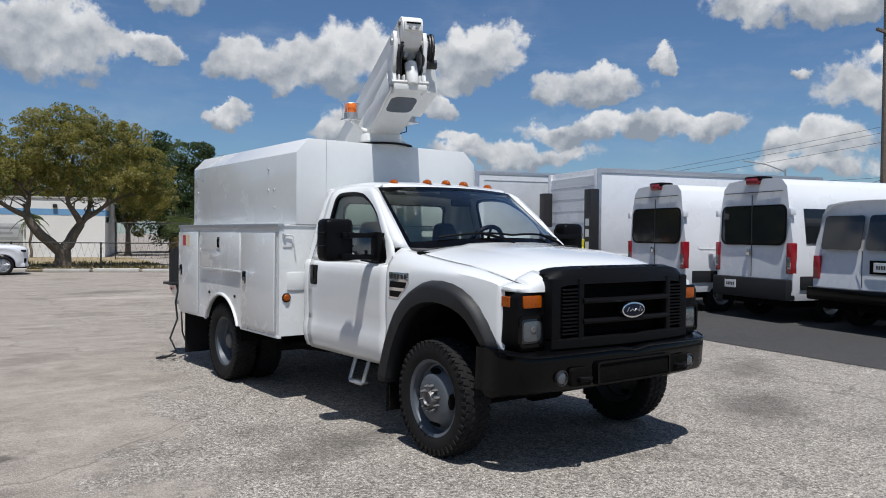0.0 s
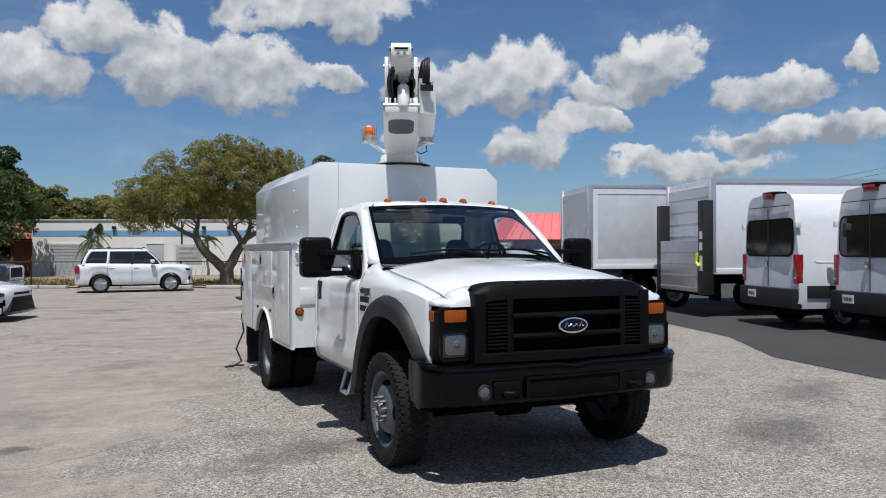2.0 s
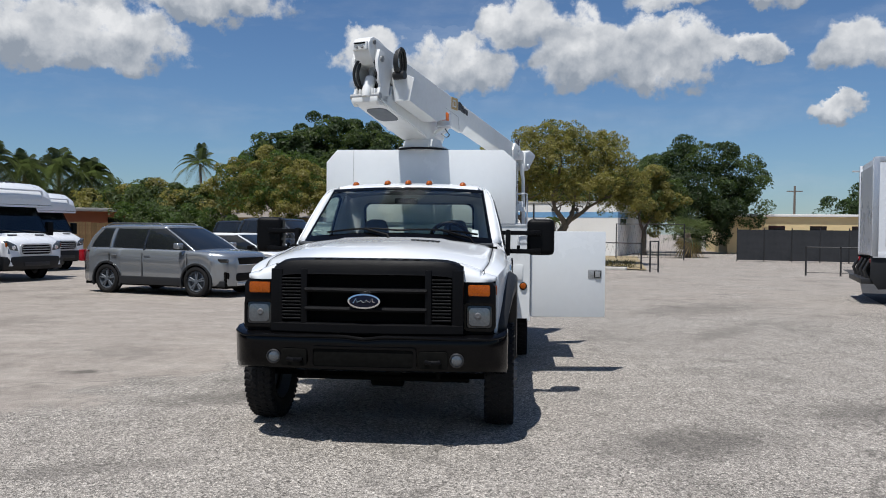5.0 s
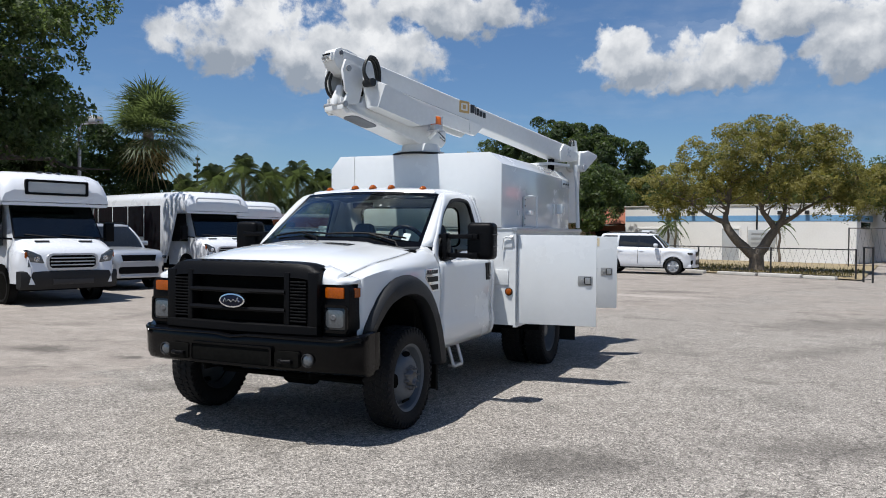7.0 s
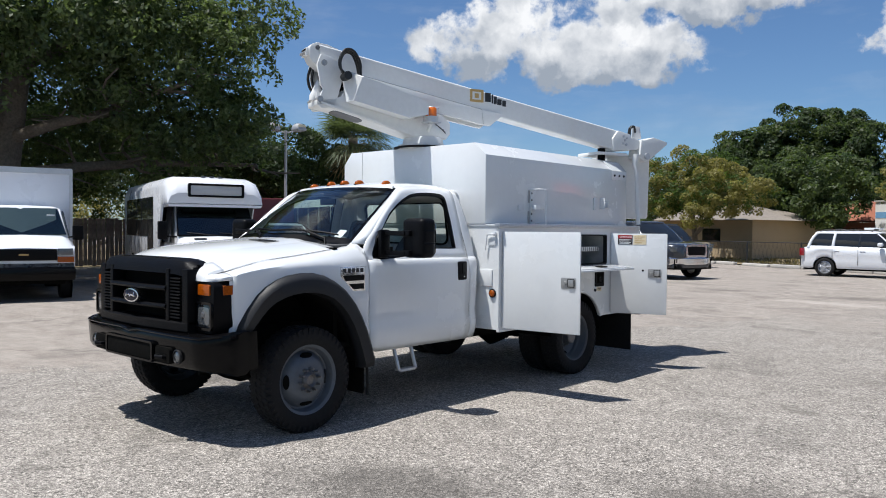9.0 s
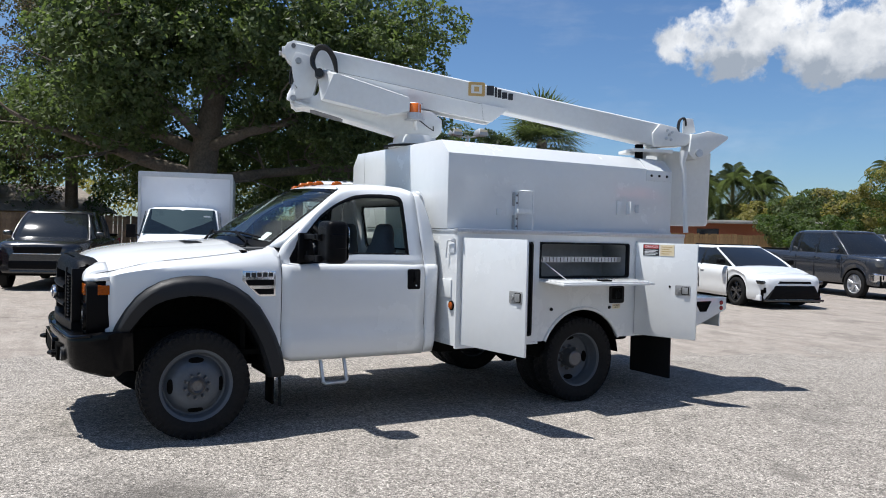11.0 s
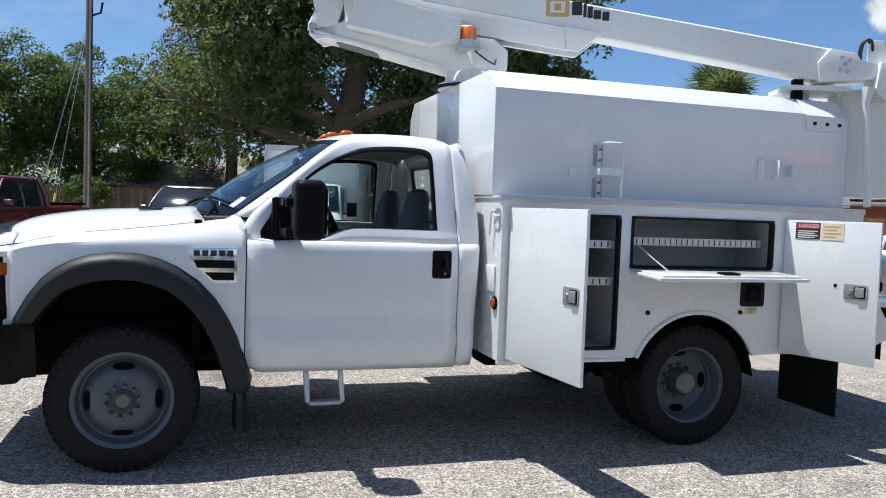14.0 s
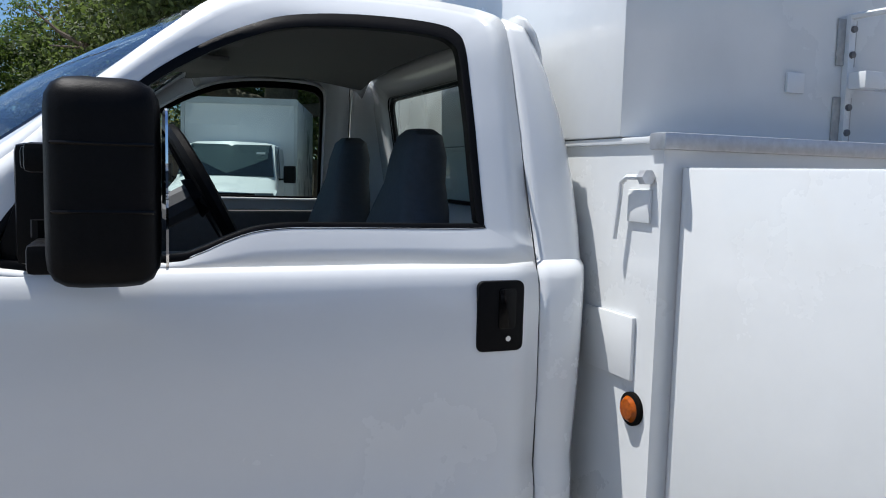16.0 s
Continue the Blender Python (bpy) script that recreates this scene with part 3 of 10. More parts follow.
def rrect(a0, a1, b0, b1, r, n=4):
    """An outline of a rectangle with round corners."""
    out = []
    for ca, cb, s in ((a1 - r, b1 - r, 0), (a0 + r, b1 - r, 90), (a0 + r, b0 + r, 180), (a1 - r, b0 + r, 270)):
        for i in range(n + 1):
            t = radians(s + 90 * i / n)
            out.append((ca + r * math.cos(t), cb + r * math.sin(t)))
    return out


def lerp_list(xs, x):
    """Straight interpolation in a list of (x, y)."""
    if x <= xs[0][0]:
        return xs[0][1]
    for (a, fa), (b, fb) in zip(xs, xs[1:]):
        if x <= b:
            return fa + (fb - fa) * (x - a) / (b - a)
    return xs[-1][1]


def smooth_list(xs, x):
    """Like lerp_list but with eased joints."""
    if x <= xs[0][0]:
        return xs[0][1]
    for i, ((a, fa), (b, fb)) in enumerate(zip(xs, xs[1:])):
        if x <= b:
            t = (x - a) / (b - a)
            p0 = xs[max(i - 1, 0)]
            p3 = xs[min(i + 2, len(xs) - 1)]
            d1 = (fb - p0[1]) / (b - p0[0]) * (b - a)
            d2 = (p3[1] - fa) / (p3[0] - a) * (b - a)
            return (2 * t**3 - 3 * t**2 + 1) * fa + (t**3 - 2 * t**2 + t) * d1 + (-2 * t**3 + 3 * t**2) * fb + (t**3 - t**2) * d2
    return xs[-1][1]


def letters(name, text, size, mat, parent, m, depth=0.002, align="CENTER", label=""):
    """Raised letters in the built-in font, as a mesh."""
    cu = bpy.data.curves.new(name, "FONT")
    cu.body, cu.size, cu.extrude, cu.align_x, cu.align_y = text, size, depth, align, "CENTER"
    tmp = bpy.data.objects.new("tmp", cu)
    scene.collection.objects.link(tmp)
    me = bpy.data.meshes.new_from_object(tmp.evaluated_get(bpy.context.evaluated_depsgraph_get()))
    bpy.data.objects.remove(tmp)
    me.name = name
    me.materials.clear()
    me.materials.append(mat)
    ob = new(name, me)
    ob.matrix_basis = m
    ob.parent = parent
    if label:
        ob["label"] = label
    return ob

# ---------------------------------------------------------------- ground
def flat(name, poly, z, mat, label, category, kind="structure"):
    bm = bmesh.new()
    bm.faces.new([bm.verts.new((x, y, z)) for x, y in poly])
    ob = part(name, bm, mat)
    return tagged(ob, label, category, "", kind)


flat("ground", [(-900, -900), (900, -900), (900, 900), (-900, 900)], 0, LOT, "worn pale concrete lot with stains and cracks", "ground")
flat("road", [(5.35, -8), (5.4, -0.2), (5.95, 2.95), (7.3, 5.2), (10.05, 15.0), (13.05, 22.4), (15.5, 30), (60, 30), (60, -8)], 0.006, ASPHALT,
     "dark sealed asphalt strip under the parked vans", "asphalt")

# ---------------------------------------------------------------- the bucket truck
# it faces -Y; +X is its driver side; the front axle stands over the origin
truck = thing("bucket_truck", pose(0, 0, 0), "white utility bucket truck with black grille and folded boom", "truck")
SX = [(0.50, 0.955), (0.56, 1.000), (0.66, 1.022), (0.74, 1.018), (0.80, 1.004), (1.0, 1.012), (1.20, 1.010), (1.27, 1.003), (1.298, 0.990), (1.315, 0.966),
      (1.40, 0.942), (1.65, 0.882), (1.85, 0.822), (1.93, 0.785), (1.985, 0.72)]
FY = [(-0.70, 0.885), (-0.60, 0.918), (-0.45, 0.955), (-0.2, 0.985), (0.2, 1.0), (1.9, 1.0), (2.0, 0.992), (2.07, 0.955)]


def side_x(y, z):
    return lerp_list(SX, z) * smooth_list(FY, y)


def sheet(rows, bm=None):
    """A skin over a grid of points."""
    return loft(rows, closed=False, caps=False, bm=bm)


def shell(ob, t=0.012):
    mod = ob.modifiers.new("solid", "SOLIDIFY")
    mod.thickness, mod.offset = t, 0.0
    return ob


ARCH = [(-0.60, 0.78), (-0.56, 0.83), (-0.48, 0.95), (-0.38, 1.055), (-0.25, 1.12), (-0.1, 1.15), (0.06, 1.155), (0.22, 1.12), (0.36, 1.03), (0.47, 0.90), (0.56, 0.72), (0.62, 0.56), (0.645, 0.53)]
FTOP = [(-0.76, 1.185), (-0.62, 1.212), (-0.5, 1.245), (-0.3, 1.275), (0.0, 1.292), (0.65, 1.300)]
HOOD_EDGE = [(-0.72, 1.20), (-0.62, 1.235), (-0.5, 1.272), (-0.3, 1.318), (0.0, 1.352), (0.3, 1.39), (0.52, 1.425)]
HOOD_MID = [(-0.76, 1.295), (-0.70, 1.345), (-0.6, 1.385), (-0.45, 1.412), (-0.2, 1.438), (0.1, 1.456), (0.4, 1.478)]


def hood_z(x, y):
    a = min(abs(x) / 0.86, 1.0)
    e, c = smooth_list(HOOD_EDGE, y), smooth_list(HOOD_MID, y)
    dome = 0.012 * max(0.0, min(1.0, (0.50 - abs(x)) / 0.08)) * min(1.0, max(0.0, (y + 0.72) / 0.4))
    return e + (c - e) * (1 - a**2.8) + dome


def rounded(pts, k=4):
    """A closed outline made smooth through its points."""
    n, out = len(pts), []
    for i in range(n):
        p = [Vector(pts[(i + d) % n]) for d in (-1, 0, 1, 2)]
        for j in range(k):
            t = j / k
            q = 0.5 * (2 * p[1] + (p[2] - p[0]) * t + (2 * p[0] - 5 * p[1] + 4 * p[2] - p[3]) * t * t + (3 * p[1] - p[0] - 3 * p[2] + p[3]) * t**3)
            out.append((q.x, q.y))
    return out


REAR = [(0.545, 2.070), (0.80, 2.082), (1.27, 2.104), (1.30, 2.112), (1.43, 2.116), (1.63, 2.098), (1.78, 2.066), (1.88, 2.036), (1.93, 2.015), (1.97, 1.985)]


def rear_y(z):
    return smooth_list(REAR, z)


for s in (-1, 1):
    # front wing: side skin down to the wheel arch, then the shoulder up to the bonnet seam
    ys = [-0.60, -0.56, -0.52, -0.48, -0.43, -0.38, -0.32, -0.25, -0.17, -0.08, 0.0, 0.08, 0.16, 0.24, 0.31, 0.37, 0.43, 0.48, 0.53, 0.58, 0.62, 0.648]
    rows = []
    for y in ys:
        zb, zt = lerp_list(ARCH, y), smooth_list(FTOP, y)
        col = []
        for i in range(9):
            z = zb + (zt - zb) * i / 8
            col.append((s * side_x(y, min(z, 1.285)), y, z))
        xs = abs(col[-1][0])
        ze = hood_z(0.862, y)
        for k in (0.2, 0.45, 0.75, 1.0):
            x = xs + (0.864 * min(1, smooth_list(FY, y) + 0.03) - xs) * k
            col.append((s * x, y, zt + (ze - zt) * math.sin(k * math.pi / 2) ** 0.9))
        rows.append(col)
    wing = shell(part("front_fender", sheet(rows), WHITE, truck))
    # front corner: rolls down over the headlamp from the bonnet and the wing
    rows = []
    zt, ze = smooth_list(FTOP, -0.60), hood_z(0.862, -0.60)
    xs, xe = side_x(-0.60, zt), 0.864 * min(1, smooth_list(FY, -0.60) + 0.03)
    start = [(x, hood_z(x, -0.60) - 0.002) for x in (0.66, 0.70, 0.74, 0.78, 0.805)]
    start += [(xs + (xe - xs) * k, zt + (ze - zt) * math.sin(k * math.pi / 2) ** 0.9) for k in (1.0, 0.87, 0.75, 0.6, 0.45, 0.32, 0.2, 0.1, 0.0)]
    start += [(xs + 0.001, zt - 0.012), (xs + 0.0015, 1.19)]
    for x, z in start:
        out_x = max(0.0, (x - 0.80) / 0.126)
        col = []
        for k in range(9):
            a = math.pi / 2 * k / 8
            y = -0.60 - (0.162 - 0.062 * min(1.0, out_x) ** 2) * math.sin(a)
            col.append((s * (x - 0.036 * (1 - math.cos(a)) * out_x), y, 1.188 + max(0.003, z - 1.188) * math.cos(a) ** 0.75))
        col.append((s * (x - 0.036 * out_x), col[-1][1] + 0.06, 1.180))
        rows.append(col)
    shell(part("fender_tip", sheet(rows), WHITE, wing), 0.008)
    part("shut_line", rod([(s * 0.866, 0.38, hood_z(0.862, 0.38) + 0.004)] + [(s * 0.864 * min(1, smooth_list(FY, y) + 0.03), y, hood_z(0.862, y) + 0.005) for y in (0.2, 0.0, -0.2, -0.4, -0.55)] +
                          [(s * 0.838, -0.66, 1.243), (s * 0.828, -0.72, 1.228), (s * 0.822, -0.757, 1.19)], 0.003, 6), INK, wing)
    part("fender_edge", sheet([[(s * side_x(y, z), y, z) for z in (0.80, 0.95, 1.08, 1.19)] for y in (-0.625, -0.598)]), WHITE, wing)
    # black flare round the arch
    outer = [(-0.585, 0.80), (-0.56, 0.87), (-0.50, 0.98), (-0.43, 1.075), (-0.36, 1.135), (-0.27, 1.185), (-0.18, 1.213), (-0.06, 1.228), (0.06, 1.225), (0.17, 1.20), (0.28, 1.15),
             (0.39, 1.075), (0.48, 0.98), (0.55, 0.87), (0.61, 0.75), (0.66, 0.62), (0.70, 0.50), (0.69, 0.44)]
    inner = [(-0.49, 0.80), (-0.46, 0.85), (-0.41, 0.92), (-0.36, 0.98), (-0.30, 1.025), (-0.23, 1.055), (-0.15, 1.075), (-0.05, 1.085), (0.05, 1.08), (0.14, 1.06), (0.23, 1.025),
             (0.31, 0.965), (0.38, 0.89), (0.44, 0.80), (0.495, 0.69), (0.535, 0.58), (0.57, 0.47), (0.575, 0.43)]
    rings = []
    for (oy, oz), (iy, iz) in zip(outer, inner):
        ox = max(side_x(oy, min(oz, 1.28)) + 0.004, 0.90)
        fx = 1.075 * min(1.0, smooth_list(FY, oy) + 0.005)
        my, mz = oy * 0.65 + iy * 0.35, oz * 0.65 + iz * 0.35
        ring = [(ox - 0.03, oy, oz), (ox, oy, oz), (fx - 0.012, oy * 0.8 + iy * 0.2, oz * 0.8 + iz * 0.2), (fx, my, mz), (fx - 0.006, iy, iz), (fx - 0.05, iy * 0.98, iz - 0.004),
                (fx - 0.12, iy * 0.97, iz - 0.008)]
        rings.append([(s * x, y, z) for x, y, z in ring])
    shell(part("wheel_flare", sheet(rings), FLARE, truck), 0.006)
    # dark liner inside the arch
    liner = [[(s * x, y * 0.98, z) for x in (1.0, 0.75, 0.5)] for y, z in [(-0.50, 0.72)] + inner[1:-1]]
    shell(part("wheel_liner", sheet(liner), CHASSIS, truck), 0.01)
    part("bay_wall", box(s * 0.50 - 0.01, s * 0.50 + 0.01, -0.62, 0.66, 0.45, 1.30), CHASSIS, truck)
    part("splash_panel", box(min(s * 0.49, s * 0.96), max(s * 0.49, s * 0.96), 0.575, 0.59, 0.42, 1.12), CHASSIS, truck)
    # splash flap behind the front wheel
    part("mud_flap", box(s * 0.90 - 0.1, s * 0.90 + 0.1, 0.60, 0.612, 0.20, 0.60, 0.004), CHASSIS, truck)
    # vent badge on the wing
    vx = s * (side_x(0.45, 1.2) + 0.004)
    vent = part("fender_vent", slab([(s * 0 + 0.335, 1.265), (0.335, 1.19), (0.47, 1.065), (0.60, 1.065), (0.60, 1.265)], "x", vx - 0.006, vx + 0.006, 0.003), CHROME, truck, "chrome framed black vent")
    g = vx + s * 0.006
    part("grille_mesh", slab([(0.36, 1.195), (0.38, 1.15), (0.585, 1.15), (0.585, 1.195)], "x", g - 0.002, g + 0.002), BLACK_PLASTIC, vent)
    part("grille_mesh", slab([(0.42, 1.125), (0.47, 1.08), (0.585, 1.08), (0.585, 1.125)], "x", g - 0.002, g + 0.002), BLACK_PLASTIC, vent)
    bars = bmesh.new()
    for k in range(5):
        y0 = 0.36 + k * 0.046
        box(g - 0.002, g + 0.003, y0, y0 + 0.034, 1.218, 1.252, 0.002, 1, bars)
    part("nameplate", bars, INK, vent)

    # door: lower panel and window frame
    rows = []
    for i in range(15):
        y = 0.655 + (1.945 - 0.655) * i / 14
        lowz = 0.535 + (0.05 * max(0, (0.72 - y) / 0.07) ** 2 if y < 0.72 else 0)
        rows.append([(s * side_x(y, z), y, z) for z in (lowz, 0.58, 0.64, 0.70, 0.75, 0.80, 0.9, 1.0, 1.1, 1.2, 1.26, 1.285, 1.30, 1.312)])
    door = shell(part("cab_door", sheet(rows), WHITE, truck, "white cab door with black handle"))
    O = [(0.655, 1.312), (0.662, 1.44), (0.78, 1.555), (0.88, 1.655), (0.965, 1.735), (1.08, 1.838), (1.19, 1.925), (1.30, 1.958), (1.45, 1.975), (1.62, 1.982), (1.80, 1.978), (1.90, 1.962), (1.931, 1.925),
         (1.934, 1.76), (1.939, 1.60), (1.943, 1.46), (1.946, 1.38), (1.947, 1.312), (1.62, 1.312), (1.42, 1.312), (1.32, 1.312), (1.25, 1.312), (1.19, 1.312), (1.12, 1.312), (1.06, 1.312)]
    I = [(0.735, 1.320), (0.80, 1.475), (0.90, 1.585), (0.985, 1.682), (1.06, 1.748), (1.17, 1.820), (1.265, 1.866), (1.35, 1.896), (1.48, 1.914), (1.63, 1.919), (1.745, 1.912), (1.788, 1.895), (1.806, 1.860),
         (1.811, 1.75), (1.815, 1.60), (1.819, 1.46), (1.821, 1.408), (1.809, 1.394), (1.60, 1.394), (1.40, 1.396), (1.315, 1.394), (1.25, 1.385), (1.19, 1.364), (1.13, 1.338), (1.06, 1.324)]

    O, I = rounded(O, 3), rounded(I, 3)

    def ring_rows(loops):
        return [[(s * (side_x(y, z) + d), y, z) for (y, z), d in zip(lp, ds)] for lp, ds in loops]

    zero = [0] * len(O)
    mid = [((a[0] + b[0]) / 2, (a[1] + b[1]) / 2) for a, b in zip(O, I)]
    frame_rows = ring_rows([(O, zero), (mid, [0.004] * len(O)), (I, zero), (I, [-0.035] * len(O))])
    shell(part("door_frame", loft(frame_rows, closed=True, caps=False), WHITE, door))
    I2 = [(y + (1.35 - y) * 0.034, z + (1.58 - z) * (0.085 if z > 1.58 else 0.06)) for y, z in I]
    seal = ring_rows([(I, [0.002] * len(O)), (I2, [-0.004] * len(O)), (I2, [-0.03] * len(O))])
    shell(part("window_seal", loft(seal, closed=True, caps=False), BLACK_PLASTIC, door), 0.008)
    if s < 0:
        bm = bmesh.new()
        bm.faces.new([bm.verts.new((s * (side_x(y, z) - 0.02), y, z)) for y, z in I2])
        ob = part("window_glass", bm, GLASS_SIDE, door)
        ob.visible_shadow = False
    # black sail plate that carries the mirror
    part("mirror_plate", slab([(0.735, 1.318), (0.80, 1.50), (0.83, 1.53), (0.93, 1.50), (0.96, 1.318)], "x", s * 0.905 - 0.04, s * 0.905 + 0.04, 0.01), BLACK_PLASTIC, door)
    hx = s * (side_x(1.85, 1.18) + 0.004)
    handle = part("door_handle", slab(rrect(1.775, 1.90, 1.10, 1.275, 0.018), "x", hx - 0.008, hx + 0.008, 0.004), BLACK_PLASTIC, door, "black recessed door handle")
    part("handle_flap", slab(rrect(1.83, 1.877, 1.155, 1.257, 0.010), "x", hx + s * 0.006 - 0.006, hx + s * 0.006 + 0.006, 0.003), BLACK_BUMPER, door)
    part("key_lock", moved(lathe([(0, 0), (0.004, 0), (0.004, 0.007), (0, 0.007)], 12), Matrix.Translation((hx + s * 0.008, 1.857, 1.132))), CHROME, door)
    # belt crease and lower crease are in the skin; thin dark shut lines
    line = rod([(s * (side_x(y, z) + 0.0005), y, z) for y, z in [(0.648, 1.42), (0.648, 1.30), (0.647, 1.1), (0.650, 0.8), (0.675, 0.62), (0.72, 0.535)]], 0.002, 6)
    part("shut_line", line, INK, door)
    line = rod([(s * (side_x(y, z) + 0.0005), y, z) for y, z in [(1.915, 1.94), (1.94, 1.62), (1.950, 1.30), (1.950, 0.9), (1.94, 0.62), (1.925, 0.535)]], 0.002, 6)
    part("shut_line", line, INK, door)
    # rear corner of the cab
    rows = []
    for f, dx in ((0, 0), (0.2, 0.001), (0.42, 0.0), (0.62, -0.004), (0.80, -0.014), (0.92, -0.030), (0.985, -0.055), (1.0, -0.085), (1.0, -0.16)):
        rows.append([(s * (side_x(1.95, z) + dx), 1.951 - 0.018 * max(0, (z - 1.30) / 0.68) + (rear_y(z) - 1.951 + 0.018 * max(0, (z - 1.30) / 0.68)) * f, z)
                     for z in [min(q, 1.948 - 0.030 * f) for q in (0.545, 0.60, 0.66, 0.74, 0.80, 0.9, 1.0, 1.15, 1.27, 1.30, 1.315, 1.4, 1.5, 1.6, 1.7, 1.8, 1.87, 1.91, 1.965)]])
    shell(part("cab_corner", sheet(rows), WHITE, truck))
    # windscreen pillar
    rows = []
    for k in range(9):
        f = k / 8
        a = Vector((0.852, 0.575, 1.440)).lerp(Vector((0.735, 1.235, 1.945)), f)
        y2 = lerp_list([(1.42, 0.66), (1.44, 0.665), (1.565, 0.80), (1.695, 0.93), (1.825, 1.065), (1.935, 1.20), (1.96, 1.32)], a.z + 0.01)
        z2 = a.z + 0.006
        rows.append([(s * a.x, a.y, a.z), (s * (a.x + side_x(y2, z2)) / 2 + s * 0.006, (a.y + y2) / 2, z2 + 0.004), (s * side_x(y2, z2), y2, z2)])
    shell(part("windscreen_pillar", sheet(rows), WHITE, truck), 0.014)
    # quarter between wing, pillar and door
    rows = [[(s * side_x(y, z), y, z) for z in (1.30, 1.36, 1.42, 1.47)] for y in (0.50, 0.57, 0.645)]
    shell(part("cowl_side", sheet([[(s * 0.86, 0.40, 1.40), (s * 0.90, 0.42, 1.375), (s * 0.95, 0.42, 1.335), (s * 0.992, 0.42, 1.296)],
                                   [(s * 0.852, 0.52, 1.425), (s * 0.89, 0.53, 1.395), (s * 0.945, 0.54, 1.355), (s * 0.992, 0.54, 1.298)],
                                   [(s * 0.850, 0.59, 1.455), (s * 0.895, 0.62, 1.44), (s * 0.940, 0.645, 1.40), (s * 0.995, 0.652, 1.300)]]), WHITE, truck), 0.01)

    # towing mirror on two arms
    mirror = part("wing_mirror", box(s * 1.285 - 0.125, s * 1.285 + 0.125, 0.878, 1.05, 1.335, 1.668, 0.055, 4), BLACK_PLASTIC, truck, "tall black towing mirror")
    part("mirror_glass", slab(rrect(s * 1.285 - 0.105, s * 1.285 + 0.105, 1.36, 1.625, 0.03), "y", 1.056, 1.060), MIRROR, mirror)
    arm = box(min(s * 0.93, s * 1.24), max(s * 0.93, s * 1.24), 0.835, 0.89, 1.350, 1.392, 0.010)
    box(min(s * 0.90, s * 1.24), max(s * 0.90, s * 1.24), 0.830, 0.89, 1.520, 1.560, 0.010, 2, arm)
    box(s * 1.235 - 0.05, s * 1.235 + 0.05, 0.84, 0.93, 1.345, 1.397, 0.012, 2, arm)
    box(s * 1.235 - 0.05, s * 1.235 + 0.05, 0.84, 0.93, 1.515, 1.565, 0.012, 2, arm)
    box(s * 0.985 - 0.022, s * 0.985 + 0.022, 0.79, 0.90, 1.33, 1.57, 0.018, 2, arm)
    rod([(s * 1.08, 0.84, 1.392), (s * 1.08, 0.84, 1.425)], 0.014, 8, arm)
    part("mirror_arm", arm, BLACK_PLASTIC, mirror)
    rib = bmesh.new()
    box(s * 1.285 - 0.128, s * 1.285 + 0.128, 0.89, 1.04, 1.560, 1.566, 0.003, 1, rib)
    box(s * 1.285 - 0.128, s * 1.285 + 0.128, 0.89, 1.04, 1.455, 1.461, 0.003, 1, rib)
    part("mirror_seam", rib, BLACK_BUMPER, mirror)

    # headlamp block
    lamp = part("headlight", slab([(s * 0.695, 0.805), (s * 0.695, 1.19), (s * 0.90, 1.185), (s * 0.925, 1.15), (s * 0.925, 0.86), (s * 0.90, 0.81)], "y", -0.755, -0.56, 0.012), BLACK_PLASTIC, truck, "black headlight housing with amber indicator")
    ind = part("indicator_lens", slab(rrect(min(s * 0.728, s * 0.885), max(s * 0.728, s * 0.885), 1.085, 1.165, 0.012), "y", -0.766, -0.70, 0.006), AMBER, lamp, "amber indicator lens")
    bm = bmesh.new()
    box(s * 0.924 - 0.006, s * 0.924 + 0.006, -0.68, -0.60, 1.09, 1.158, 0.003, 1, bm)
    part("side_lens", bm, AMBER, lamp)
    part("lamp_bezel", frame_slab(rrect(min(s * 0.70, s * 0.92), max(s * 0.70, s * 0.92), 0.835, 1.04, 0.03), rrect(min(s * 0.717, s * 0.903), max(s * 0.717, s * 0.903), 0.855, 1.02, 0.025), "y", -0.772, -0.745), BLACK_BUMPER, lamp)
    part("lamp_lens", slab(rrect(min(s * 0.717, s * 0.903), max(s * 0.717, s * 0.903), 0.855, 1.02, 0.025), "y", -0.764, -0.74, 0.006), DARK_GLASS, lamp, "clear square headlight lens")
    part("lamp_reflector", slab(rrect(min(s * 0.735, s * 0.885), max(s * 0.735, s * 0.885), 0.872, 1.003, 0.03), "y", -0.7665, -0.75, 0.003), CLEAR_LENS, lamp)
    part("lamp_bulb", moved(lathe([(0, 0.0), (-0.004, 0.01), (-0.004, 0.018), (0, 0.024)], 20, "y"), Matrix.Translation((s * 0.80, -0.768, 0.945))), HUB, lamp)

# bonnet
ys = [-0.745, -0.72, -0.69, -0.65, -0.6, -0.53, -0.45, -0.35, -0.22, -0.08, 0.08, 0.22, 0.34, 0.42]
xs = [-1, -0.97, -0.93, -0.86, -0.75, -0.62, -0.585, -0.5, -0.25, -0.02, 0, 0.02, 0.25, 0.5, 0.585, 0.62, 0.75, 0.86, 0.93, 0.97, 1]
rows = []
for y in ys:
    wide = 0.856 * min(1.0, smooth_list(FY, y) + 0.03)
    tail = 0.07 if y > 0.3 else 0.0
    rows.append([(x * wide, y - tail * (1 - x * x) * (y - 0.3) / 0.12, hood_z(x * 0.86, y) - (0.03 if y < -0.61 and abs(x) > 0.80 else 0.0)) for x in xs])
hood = shell(part("bonnet", sheet(rows), WHITE, truck))
decal = bmesh.new()
